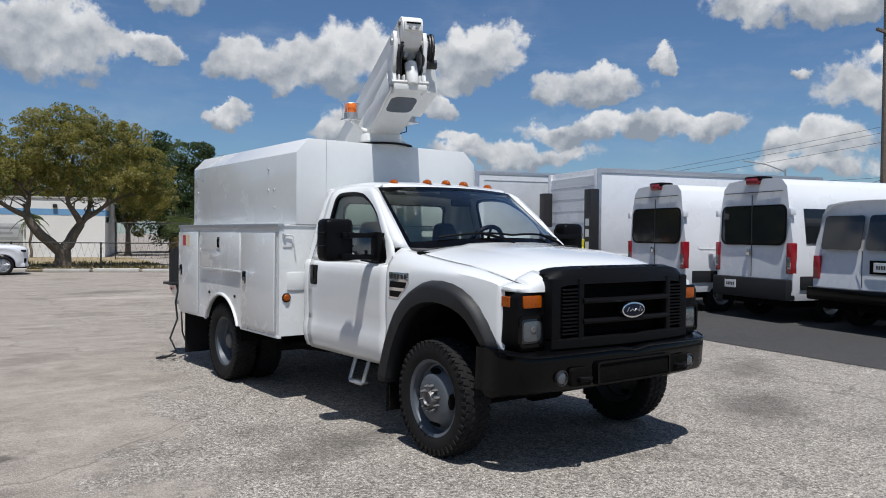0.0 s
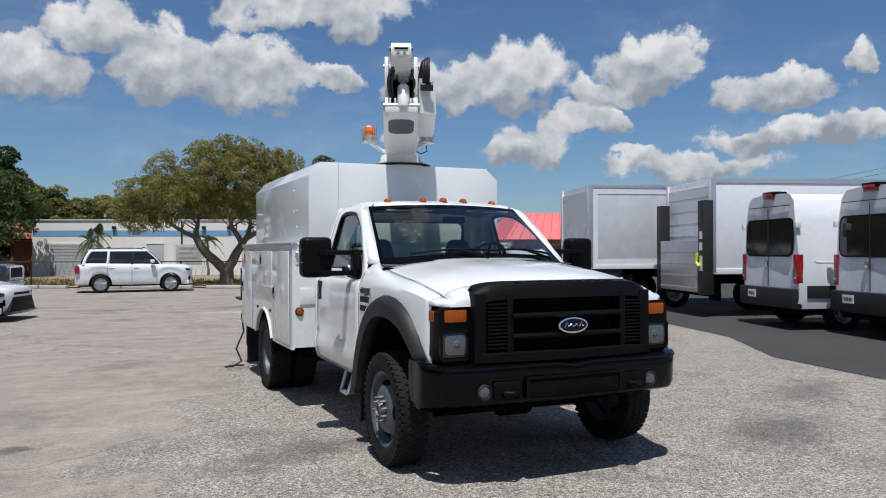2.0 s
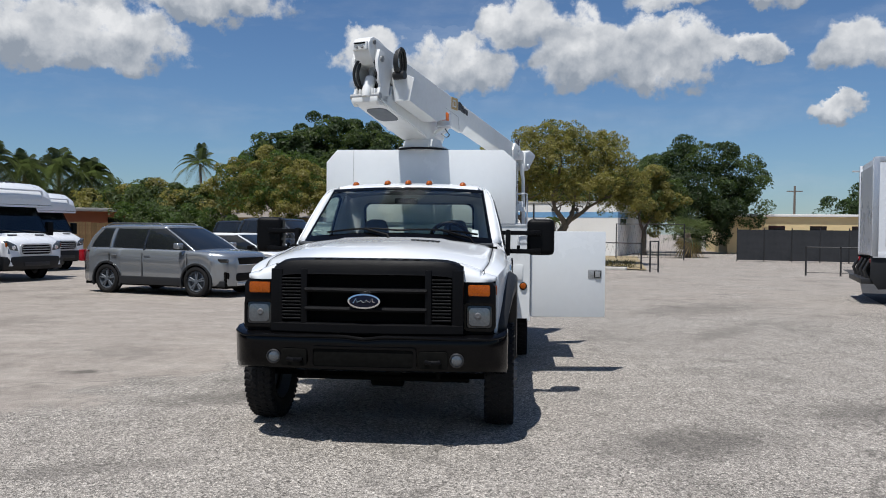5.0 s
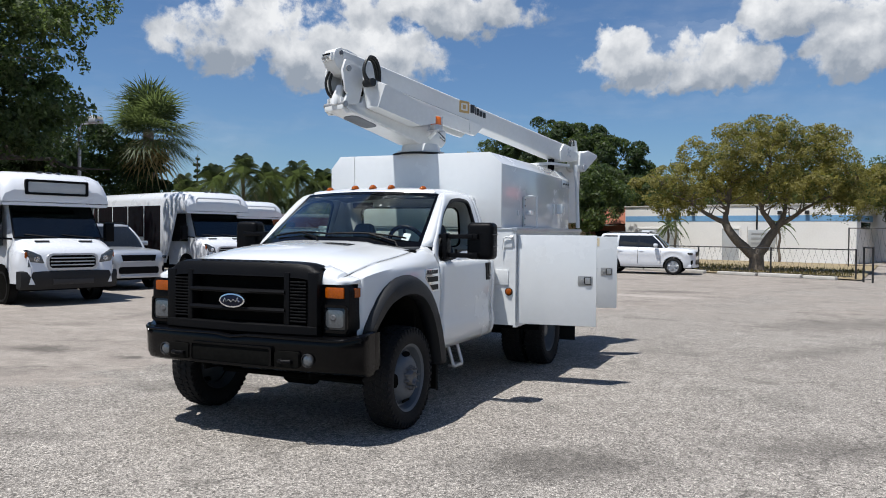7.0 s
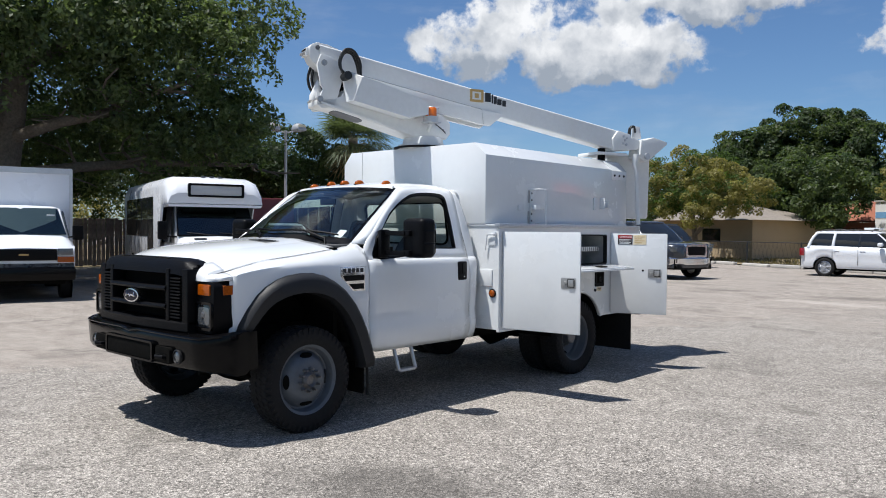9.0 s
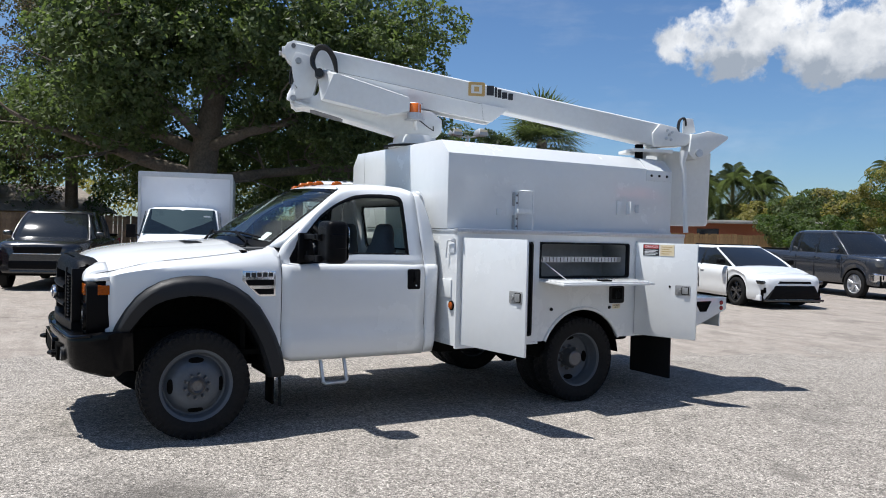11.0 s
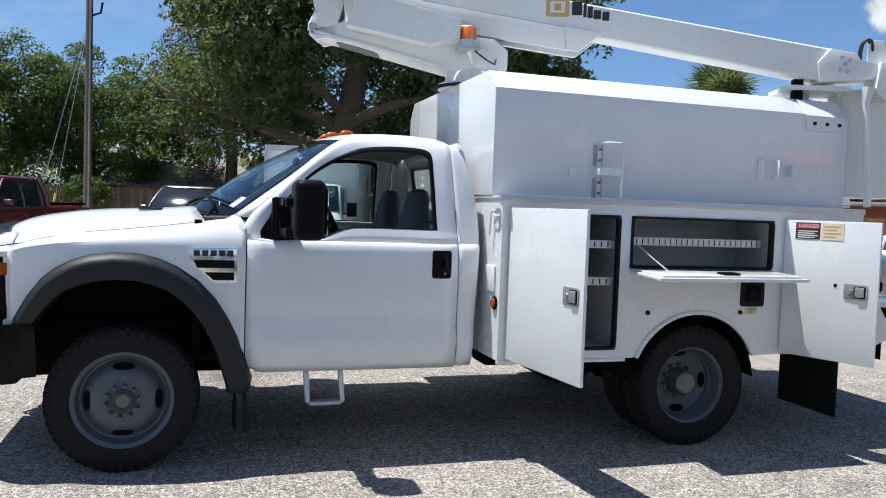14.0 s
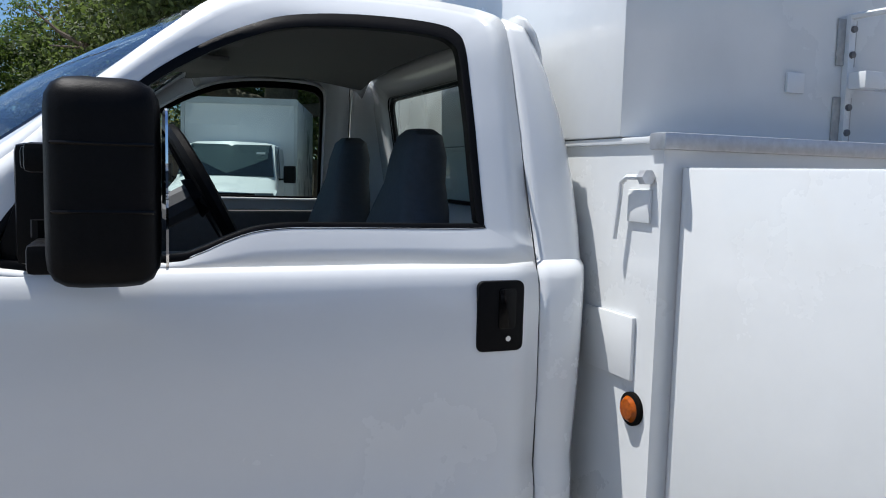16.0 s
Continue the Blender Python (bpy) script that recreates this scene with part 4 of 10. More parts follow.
for x in np.linspace(0.20, 0.40, 6):
    box(x, x + 0.03, 0.02, 0.16, hood_z(x, 0.1) + 0.006, hood_z(x, 0.1) + 0.012, 0, 1, decal)
part("warning_decal", decal, INK, hood, "worn dark warning decal")

# grille surround with three slots and two side vents
rows = []
prof = [(-0.70, 1.345), (-0.76, 1.350), (-0.83, 1.335), (-0.862, 1.295), (-0.868, 1.245), (-0.872, 1.235)]
gr = bmesh.new()
rings = []
for x in np.linspace(-0.69, 0.69, 25):
    b = 0.055 * (x / 0.70) ** 2
    rings.append([(x, y + b, z - 0.012 * (abs(x) / 0.69) ** 4 - 0.045 * (abs(x) / 0.69) ** 14) for y, z in prof] + [(x, -0.80 + b, 1.22), (x, -0.70 + b, 1.30)])
loft(rings, bm=gr)
for z0, z1, yy in ((0.80, 0.885, -0.885),):
    rings = []
    for x in np.linspace(-0.70, 0.70, 15):
        b = 0.055 * (x / 0.70) ** 2
        rings.append([(x, -0.70 + b, z0), (x, yy + b + 0.02, z0), (x, yy + b, z0 + 0.02), (x, yy + b, z1 - 0.01), (x, yy + b + 0.015, z1), (x, -0.70 + b, z1)])
    loft(rings, bm=gr)
for x0, x1 in ((-0.70, -0.615), (-0.475, -0.425), (0.425, 0.475), (0.615, 0.70)):
    b = 0.055 * (max(abs(x0), abs(x1)) / 0.70) ** 2
    box(x0, x1, -0.875 + b * 0.8, -0.70, 0.86, 1.27, 0.012, 2, gr)
grille = part("grille", gr, BLACK_PLASTIC, truck, "large matt black plastic grille")
for z0, z1 in ((0.965, 1.005), (1.10, 1.14)):
    rings = []
    for x in np.linspace(-0.44, 0.44, 9):
        b = 0.022 * (x / 0.44) ** 2
        rings.append([(x, -0.80 + b, z0), (x, -0.885 + b, z0 + 0.006), (x, -0.893 + b, z0 + 0.02), (x, -0.885 + b, z1 - 0.004), (x, -0.80 + b, z1)])
    part("grille_bar", loft(rings), BLACK_PLASTIC, grille)
for x0, x1 in ((-0.615, -0.475), (0.475, 0.615)):
    for k in range(13):
        z = 0.905 + k * 0.024
        part("vent_slat", box(x0, x1, -0.845, -0.80, z, z + 0.012, 0.002, 1), BLACK_PLASTIC, grille)
part("grille_back", box(-0.69, 0.69, -0.74, -0.72, 0.81, 1.30), CHASSIS, grille)
for x in np.linspace(-0.36, 0.36, 10):
    part("nameplate_bar", box(x - 0.022, x + 0.022, -0.802, -0.784, 1.337, 1.3455, 0.001, 1), BLACK_BUMPER, grille)


def oval(a, b, y0, y1, cx=0.0, cz=0.0, n=36):
    return slab([(cx + a * math.cos(2 * math.pi * k / n), cz + b * math.sin(2 * math.pi * k / n)) for k in range(n)], "y", y0, y1, 0.003)


badge = part("badge", oval(0.118, 0.054, -0.912, -0.88, 0, 1.048), CHROME, truck, "blue oval badge with a chrome rim")
part("badge_face", oval(0.104, 0.043, -0.916, -0.905, 0, 1.048), BLUE_OVAL, badge)
swash = bmesh.new()
rod([(-0.075, -0.918, 1.035), (-0.055, -0.918, 1.068), (-0.045, -0.918, 1.04), (-0.02, -0.918, 1.055), (0.0, -0.918, 1.038), (0.02, -0.918, 1.056), (0.045, -0.918, 1.04), (0.06, -0.918, 1.072), (0.068, -0.918, 1.04), (0.08, -0.918, 1.045)], 0.004, 6, swash)
part("badge_swash", swash, CHROME, badge)

# bumper: bent steel bar with openings
brings = []
for x in np.linspace(-1.005, 1.005, 31):
    a = abs(x) / 1.005
    y = -0.925 + 0.085 * a**2 + 0.14 * max(0, (a - 0.85) / 0.15) ** 2
    end = max(0.0, (a - 0.90) / 0.10)
    dip = 0.018 * max(0, 1 - abs(x) / 0.14)
    t = 0.80 + 0.02 * a - dip * 0.0
    brings.append([(x, y + 0.15, 0.808 - dip + 0.025 * end), (x, y + 0.05, 0.806 - dip + 0.025 * end), (x, y + 0.012, 0.79 - dip + 0.02 * end), (x, y, 0.765 - dip), (x, y + 0.004, 0.725), (x, y + 0.012, 0.60 - 0.02 * end), (x, y + 0.04, 0.555 - 0.025 * end), (x, y + 0.09, 0.535 - 0.03 * end), (x, y + 0.16, 0.54 - 0.03 * end)])
for x in (-1.0, 1.0):
    end = [[(x * k, y + dy, z) for dy, z in ((0.15, 0.822), (0.05, 0.822), (0.012, 0.806), (0.0, 0.765), (0.004, 0.725), (0.012, 0.600), (0.04, 0.560), (0.09, 0.540), (0.16, 0.545))] for k, y in ((1.014, -0.665), (1.012, -0.60))]
    brings = end[::-1] + brings if x < 0 else brings + end
bumper = part("bumper", loft(brings), BLACK_BUMPER, truck, "gloss black steel front bumper")
lip = []
for x in np.linspace(-0.99, 0.99, 41):
    a = abs(x) / 1.005
    lip.append((x, -0.921 + 0.085 * a**2 + 0.14 * max(0, (a - 0.85) / 0.15) ** 2, 0.792 + 0.006 * math.cos(a * 3) - 0.018 * max(0, 1 - abs(x) / 0.14) + 0.02 * max(0.0, (a - 0.90) / 0.10)))
part("bumper_lip", rod(lip, 0.011, 8), BLACK_BUMPER, bumper)
part("air_opening", slab(rrect(-0.36, 0.36, 0.585, 0.71, 0.02), "y", -0.9285, -0.88, 0.003), CHASSIS, bumper)
part("air_opening_lip", frame_slab(rrect(-0.378, 0.378, 0.57, 0.725, 0.025), rrect(-0.36, 0.36, 0.585, 0.71, 0.02), "y", -0.936, -0.88), BLACK_BUMPER, bumper)
for s in (-1, 1):
    part("hook_opening", slab(rrect(min(s * 0.39, s * 0.60), max(s * 0.41, s * 0.60), 0.58, 0.70, 0.025), "y", -0.916, -0.86, 0.004), CHASSIS, bumper)
    part("tow_hook", rod([(s * 0.45, -0.89, 0.63), (s * 0.45, -0.94, 0.63), (s * 0.49, -0.96, 0.63), (s * 0.54, -0.94, 0.63), (s * 0.54, -0.89, 0.63)], 0.016, 10), BLACK_PLASTIC, bumper)
    fog = part("fog_light", moved(lathe([(0.03, 0.05), (-0.008, 0.052), (-0.012, 0.044), (-0.004, 0.042)], 24, "y"), Matrix.Translation((s * 0.66, -0.885, 0.64))), BLACK_METAL, truck, "round fog light")
    part("fog_lens", moved(lathe([(-0.002, 0.043), (-0.010, 0.03), (-0.013, 0.0)], 24, "y"), Matrix.Translation((s * 0.66, -0.885, 0.64))), CLEAR_LENS, fog)

# scuttle, wipers, windscreen
rows = []
for f in (0, 0.35, 1.0):
    rows.append([(x, 0.30 + 0.22 * (x / 0.85) ** 2 + f * 0.10, 1.476 - 0.045 * (x / 0.85) ** 2 - 0.022 * math.sin(f * math.pi) + f * 0.01) for x in np.linspace(-0.85, 0.85, 13)])
shell(part("scuttle_panel", sheet(rows), FLARE, truck), 0.008)


def screen(u, v, off=0.0):
    """Windscreen skin: u across (-1 to 1), v up (0 to 1)."""
    base = Vector((0.852 * u, 0.315 + 0.26 * u * u, 1.476 - 0.036 * u * u))
    top = Vector((0.735 * u, 1.095 + 0.14 * u * u, 1.966 - 0.021 * u * u))
    p = base.lerp(top, v)
    n = Vector((0.22 * u, -0.56, 0.8)).normalized()
    return p + n * (0.035 * math.sin(v * math.pi) * (1 - u * u) + off)


rows = [[tuple(screen(u, v)) for u in np.linspace(-1, 1, 17)] for v in np.linspace(0, 1, 9)]
ws = part("windscreen", sheet(rows), GLASS, truck, "clear curved windscreen with dark border")
ws.visible_shadow = False
bd = bmesh.new()
edge_loops = []
for k in (0.0, 1.0):
    w = 0.035
    loop = [screen(u, 0 + 0.09 * k, 0.003) for u in np.linspace(-1 + w * k, 1 - w * k, 17)] + [screen(1 - w * k, v, 0.003) for v in np.linspace(0.09 * k, 1 - 0.06 * k, 9)][1:] + \
           [screen(u, 1 - 0.06 * k, 0.003) for u in np.linspace(1 - w * k, -1 + w * k, 17)][1:] + [screen(-1 + w * k, v, 0.003) for v in np.linspace(1 - 0.06 * k, 0.09 * k, 9)][1:-1]
    edge_loops.append([tuple(p) for p in loop])
part("glass_border", loft(edge_loops, closed=True, caps=False, bm=bd), BLACK_BUMPER, ws)
for x0, x1 in ((-0.62, 0.02), (0.02, 0.72)):
    u0, u1 = x0 / 0.845, x1 / 0.845
    w = rod([tuple(screen(u0 + (u1 - u0) * k / 8, 0.10 + 0.03 * math.sin(k / 8 * 3), 0.022)) for k in range(9)], 0.009, 6)
    rod([tuple(screen(u0 + (u1 - u0) * 0.55, 0.12, 0.03)), tuple(screen(u0 + (u1 - u0) * 0.9, 0.02, 0.03)), tuple(screen(u0 + (u1 - u0) * 0.95, -0.06, 0.02))], 0.011, 6, w)
    part("wiper", w, BLACK_PLASTIC, truck)
stick = bmesh.new()
for a, b in ((0.80, 0.87),):
    faces_from(stick, [tuple(screen(a, 0.10, -0.004)), tuple(screen(b, 0.10, -0.004)), tuple(screen(b, 0.22, -0.004)), tuple(screen(a, 0.22, -0.004))], [(0, 1, 2, 3)])
part("inspection_sticker", stick, WHITE_BODY, ws)

# roof with five amber marker lights
def roof_z(x, y):
    c = smooth_list([(1.08, 1.955), (1.2, 1.993), (1.35, 2.015), (1.6, 2.026), (1.85, 2.015), (1.98, 1.98), (2.0, 1.955)], y)
    return c - 0.035 * (abs(x) / 0.76) ** 2.2 - 0.05 * max(0, (abs(x) - 0.68) / 0.08) ** 2


rows = []
for y in (1.10, 1.15, 1.22, 1.32, 1.5, 1.7, 1.85, 1.93, 1.975, 2.0):
    rows.append([(x, y + (0.14 * (x / 0.76) ** 2 if y < 1.12 else 0.11 * (x / 0.76) ** 2 if y < 1.2 else 0.05 * (x / 0.76) ** 2 * max(0, (1.32 - y) / 0.2) - 0.03 * max(0, (y - 1.85) / 0.15) * (abs(x) / 0.76) ** 3), roof_z(x, y)) for x in np.linspace(-0.765, 0.765, 19)])
roof = shell(part("cab_roof", sheet(rows), WHITE, truck), 0.012)
for x, y, z in ((-0.53, 1.30, 1.982), (-0.205, 1.255, 1.995), (0, 1.25, 1.998), (0.205, 1.255, 1.995), (0.53, 1.30, 1.982)):
    dome = [[(x + 0.034 * sx * math.cos(a), y + 0.055 * sx * math.sin(a), z + h) for a in np.linspace(0, 2 * math.pi, 17)[:-1]] for sx, h in ((1.0, 0.0), (0.95, 0.02), (0.75, 0.036), (0.4, 0.045))]
    mk = part("marker_light", loft(dome), AMBER, truck, "small amber roof marker light")
    part("marker_base", slab([(x + 0.040 * math.cos(a), y + 0.062 * math.sin(a)) for a in np.linspace(0, 2 * math.pi, 17)[:-1]], "z", z - 0.02, z + 0.006), BLACK_PLASTIC, mk)

# cab back wall with its window
def backpt(x, z):
    return (x, rear_y(z) - 0.006, z)


hole = rrect(-0.60, 0.60, 1.42, 1.85, 0.07)
out = []
for a, b in hole:
    k = math.atan2(b - 1.635, a / 1.6)
    out.append((max(-0.80, min(0.80, a * 1.36)), max(1.28, min(1.965, 1.635 + (b - 1.635) * 1.62))))
bm = loft([[backpt(a, b) for a, b in out], [backpt(a, b) for a, b in hole]], closed=True, caps=False)
faces_from(bm, [backpt(-0.95, 0.55), backpt(0.95, 0.55), backpt(0.95, 1.285), backpt(-0.95, 1.285)], [(0, 1, 2, 3)])
shell(part("cab_back", bm, WHITE, truck), 0.012)
bm = bmesh.new()
bm.faces.new([bm.verts.new(backpt(a, b)) for a, b in hole])
rg = part("rear_window", bm, GLASS, truck)
rg.visible_shadow = False
part("window_rubber", loft([[Vector(backpt(a, b)) + Vector((0, d, 0)) for a, b in o] for o, d in ((hole, -0.012), (hole, 0.014), ([(a * 0.965, 1.635 + (b - 1.635) * 0.93) for a, b in hole], 0.012), ([(a * 0.965, 1.635 + (b - 1.635) * 0.93) for a, b in hole], -0.012))], closed=True, caps=False), BLACK_PLASTIC, rg)

# cabin inside
part("cab_floor", box(-0.93, 0.93, 0.35, 2.04, 0.60, 0.64), CHASSIS, truck)
rows = [[(x, y, z) for x in np.linspace(-0.86, 0.86, 9)] for y, z in ((0.42, 1.43), (0.62, 1.44), (0.80, 1.42), (0.86, 1.36), (0.86, 1.15), (0.78, 0.95), (0.5, 0.9))]
dash = shell(part("dashboard", sheet(rows), CABIN, truck, "dark grey plastic dashboard"), 0.02)
part("instrument_hood", moved(lathe([(0, 0.13), (0.16, 0.15)], 16, "y", a0=-1.5, a1=1.5), Matrix.Translation((0.40, 0.70, 1.36))), CABIN, dash)
part("headliner", sheet([[(x, y, roof_z(x, y) - 0.055) for x in np.linspace(-0.72, 0.72, 9)] for y in (1.2, 1.4, 1.7, 1.95)]), HEADLINER, truck)
part("fire_wall", box(-0.9, 0.9, 0.36, 0.40, 0.6, 1.42), CHASSIS, truck)
for s in (-1, 1):
    part("door_trim", box(s * 0.915 - 0.03, s * 0.915 + 0.03, 0.75, 1.9, 0.62, 1.345, 0.02), CABIN, truck)
wheel_m = Matrix.Translation((0.42, 1.19, 1.46)) @ Matrix.Rotation(radians(-62), 4, "X")
sw = lathe([(0.021 * math.sin(a), 0.190 + 0.021 * math.cos(a)) for a in np.linspace(0, 2 * math.pi, 9)], 28, "z")
for a in (0.2, math.pi - 0.2, -math.pi / 2):
    rod([(0, 0, -0.02), (0.18 * math.cos(a), 0.18 * math.sin(a), 0)], 0.014, 6, sw)
lathe([(-0.04, 0), (-0.04, 0.06), (0.0, 0.05), (0.0, 0)], 16, "z", sw)
part("steering_wheel", moved(sw, wheel_m), BLACK_PLASTIC, truck)
part("steering_column", rod([(0.42, 1.16, 1.445), (0.42, 0.72, 1.21)], 0.045, 10), CABIN, truck)
for x in (-0.42, 0.42):
    rings = []
    for z, y, w, d in ((0.93, 1.70, 0.25, 0.10), (1.10, 1.735, 0.26, 0.10), (1.30, 1.775, 0.25, 0.085), (1.42, 1.80, 0.20, 0.075), (1.50, 1.815, 0.135, 0.07), (1.58, 1.825, 0.125, 0.065), (1.645, 1.83, 0.10, 0.05), (1.665, 1.83, 0.06, 0.03)):
        rings.append([(x + px, py, z) for px, py in rrect(-w, w, y - d, y + d, min(d, w) * 0.8, 4)])
    seat = part("seat_back", loft(rings), SEAT, truck, "grey blue vinyl seat with headrest")
    part("seat_cushion", box(x - 0.26, x + 0.26, 1.12, 1.72, 0.78, 0.95, 0.05, 3), SEAT, seat)
part("centre_console", box(-0.13, 0.13, 1.15, 1.7, 0.64, 1.05, 0.04), CABIN, truck)
part("rear_view_mirror", box(-0.10, 0.12, 1.02, 1.045, 1.80, 1.86, 0.015), BLACK_PLASTIC, truck)
for x0, x1 in ((-0.60, -0.16), (0.18, 0.62)):
    part("sun_visor", box(x0, x1, 1.12, 1.32, 1.905, 1.922, 0.006), HEADLINER, truck)

# chassis
ch = bmesh.new()
for s in (-1, 1):
    box(s * 0.43 - 0.035, s * 0.43 + 0.035, -0.75, 5.75, 0.52, 0.72, 0.006, 1, ch)
part("chassis_rails", ch, CHASSIS, truck)
ax = rod([(-0.95, 0, 0.40), (0.95, 0, 0.40)], 0.055, 10)
rod([(-0.1, 0, 0.40), (0.15, 0, 0.40)], [0.13, 0.13], 12, ax)
rod([(-0.7, -0.14, 0.36), (0.7, -0.14, 0.36)], 0.02, 8, ax)
part("front_axle", ax, CHASSIS, truck)
ax = rod([(-0.98, 3.58, 0.40), (0.98, 3.58, 0.40)], 0.07, 10)
rod([(-0.22, 3.58, 0.40), (0, 3.58, 0.40), (0.22, 3.58, 0.40)], [0.1, 0.2, 0.1], 14, ax)
part("rear_axle", ax, CHASSIS, truck)
part("engine_undertray", box(-0.55, 0.55, -0.6, 0.5, 0.50, 0.80, 0.03), CHASSIS, truck)
part("gearbox", box(-0.25, 0.25, 0.5, 1.7, 0.42, 0.62, 0.06), CHASSIS, truck)
part("fuel_tank", box(-0.35, 0.35, 4.2, 5.0, 0.42, 0.60, 0.05), CHASSIS, truck)
part("battery_box", box(0.46, 0.74, 2.25, 2.75, 0.48, 0.61, 0.03), CHASSIS, truck)
part("exhaust_pipe", rod([(-0.55, 1.2, 0.42), (-0.6, 2.2, 0.45), (-0.75, 2.6, 0.45), (-0.95, 2.75, 0.43)], 0.045, 10), CHASSIS, truck)
part("cab_sill", box(-0.93, 0.93, 0.72, 2.04, 0.535, 0.60, 0.012), WHITE, truck)
for s in (-1, 1):
    st = rod([(s * 0.93, 1.02, 0.54), (s * 0.985, 1.03, 0.345), (s * 0.99, 1.05, 0.335), (s * 0.99, 1.22, 0.335), (s * 0.985, 1.24, 0.345), (s * 0.93, 1.23, 0.54)], 0.017, 8)
    box(s * 0.96 - 0.035, s * 0.96 + 0.035, 1.04, 1.23, 0.325, 0.345, 0.006, 1, st)
    part("side_step", st, ALU, truck, "grey tubular hoop step under the door")
    part("front_strap", rod([(s * 0.98, 0.66, 0.46), (s * 0.985, 0.665, 0.18)], 0.012, 6), RUBBER, truck)


# ---- wheels
def build_wheel(rear):
    """One wheel round the local x axis, its outer side at +x."""
    w = new("wheel")
    R, r, h = 0.412, 0.262, 0.112
    prof = [(-h * 0.78, r - 0.004), (-h * 0.95, r + 0.03), (-h, r + 0.075), (-h * 0.97, R - 0.045), (-h * 0.86, R - 0.016), (-h * 0.6, R - 0.009), (0, R - 0.007), (h * 0.6, R - 0.009), (h * 0.86, R - 0.016), (h * 0.97, R - 0.045), (h, r + 0.075), (h * 0.95, r + 0.03), (h * 0.78, r - 0.004)]
    bm = lathe(prof, 56)
    n = 46
    for k in range(n):
        a = 2 * math.pi * k / n
        rot = Matrix.Rotation(a, 4, "X")
        for j, xc in enumerate((-0.082, -0.03, 0.03, 0.082)):
            b = box(-0.022, 0.022, -0.019, 0.019, R - 0.018, R + (0.0 if abs(xc) < 0.05 else -0.007), 0.004, 1)
            moved(b, rot @ Matrix.Rotation((0.5 if j % 2 else 0) * 2 * math.pi / n, 4, "X") @ Matrix.Translation((xc, 0, 0)) @ Matrix.Rotation(0.35 * (1 if j < 2 else -1), 4, "Z"), bm)
        for sx in (-1, 1):
            b = box(-0.008, 0.008, -0.012, 0.012, R - 0.058, R - 0.014, 0.003, 1)
            moved(b, rot @ Matrix.Translation((sx * 0.105, 0, 0)), bm)
    part("tyre", bm, RUBBER, w, "black all-terrain tyre with blocky tread")
    if rear:
        rp = [(h * 0.74, r - 0.012), (h * 0.80, r + 0.010), (h * 0.72, r + 0.006), (h * 0.6, r - 0.018), (h * 0.2, r - 0.030), (-0.055, r - 0.045), (-0.078, r - 0.085), (-0.086, 0.125), (-0.080, 0.10), (-0.080, 0.0)]
        face, hub_x = -0.081, 0.045
    else:
        rp = [(h * 0.74, r - 0.012), (h * 0.86, r + 0.010), (h * 0.78, r + 0.004), (h * 0.55, r - 0.016), (h * 0.22, r - 0.028), (h * 0.18, r - 0.042), (h * 0.52, r - 0.072), (h * 0.76, 0.165), (h * 0.86, 0.13), (h * 0.86, 0.0)]
        face, hub_x = h * 0.86, h * 0.86 + 0.03
    rim = part("rim", lathe(rp, 48), STEEL, w, "grey painted steel wheel rim")
    inner = lathe([(-h * 0.78, r - 0.006), (0.0, r - 0.04), (-0.02, r - 0.05)], 32)
    part("rim_barrel", inner, STEEL, w)
    holes = 4
    for k in range(holes):
        a = 2 * math.pi * k / holes
        rr = 0.192 if rear else 0.186
        xx = -0.066 if rear else h * 0.56
        tilt = -0.62 if rear else 0.80
        bmh = slab([(0.025 * math.cos(t), 0.056 * math.sin(t)) for t in np.linspace(0, 2 * math.pi, 17)[:-1]], "x", -0.004, 0.006)
        moved(bmh, Matrix.Rotation(a, 4, "X") @ Matrix.Translation((xx, rr, 0)) @ Matrix.Rotation(tilt, 4, "Z"))
        part("hand_hole", bmh, CHASSIS, w)
    hub = part("hub", lathe([(face - 0.02, 0.068), (face + 0.012, 0.066), (hub_x, 0.055), (hub_x + 0.012, 0.048), (hub_x - 0.01, 0.036), (hub_x - 0.01, 0.0)] if not rear else
                            [(face - 0.01, 0.095), (face + 0.03, 0.088), (hub_x - 0.01, 0.075), (hub_x, 0.06), (hub_x - 0.002, 0.0)], 28), HUB, w, "weathered steel hub")
    for k in range(10):
        a = 2 * math.pi * (k + 0.3) / 10
        nut = lathe([(0, 0.013), (0.018, 0.013), (0.024, 0.009), (0.045, 0.008), (0.045, 0.0)], 6)
        nr = 0.112 if rear else 0.088
        moved(nut, Matrix.Translation((face, nr * math.cos(a), nr * math.sin(a))))
        part("wheel_nut", nut, HUB, w)
    return w


front = build_wheel(False)
front.parent = truck
front.matrix_basis = pose(0.945, 0, 0.405)
f2 = copy_thing(front, pose(-0.945, 0, 0.405, 0, 0, 180))
rear = build_wheel(True)
rear.parent = truck
rear.matrix_basis = pose(1.085, 3.58, 0.405)
copy_thing(rear, pose(-1.085, 3.58, 0.405, 0, 0, 180))
copy_thing(rear, pose(0.80, 3.58, 0.405, 40, 0, 180))
copy_thing(rear, pose(-0.80, 3.58, 0.405, 40, 0, 0))

# ---------------------------------------------------------------- service body on the truck
BX, BF, BR, BB, BT = 1.205, 2.155, 4.93, 0.61, 1.615


def quads(rects, s, bm=None, t=0.03):
    """Side panel pieces (y0, y1, z0, z1) butted into one plate."""
    bm = bm or bmesh.new()
    for y0, y1, z0, z1 in rects:
        box(min(s * (BX - t), s * BX), max(s * (BX - t), s * BX), y0, y1, z0, z1, 0, 1, bm)
    return bm


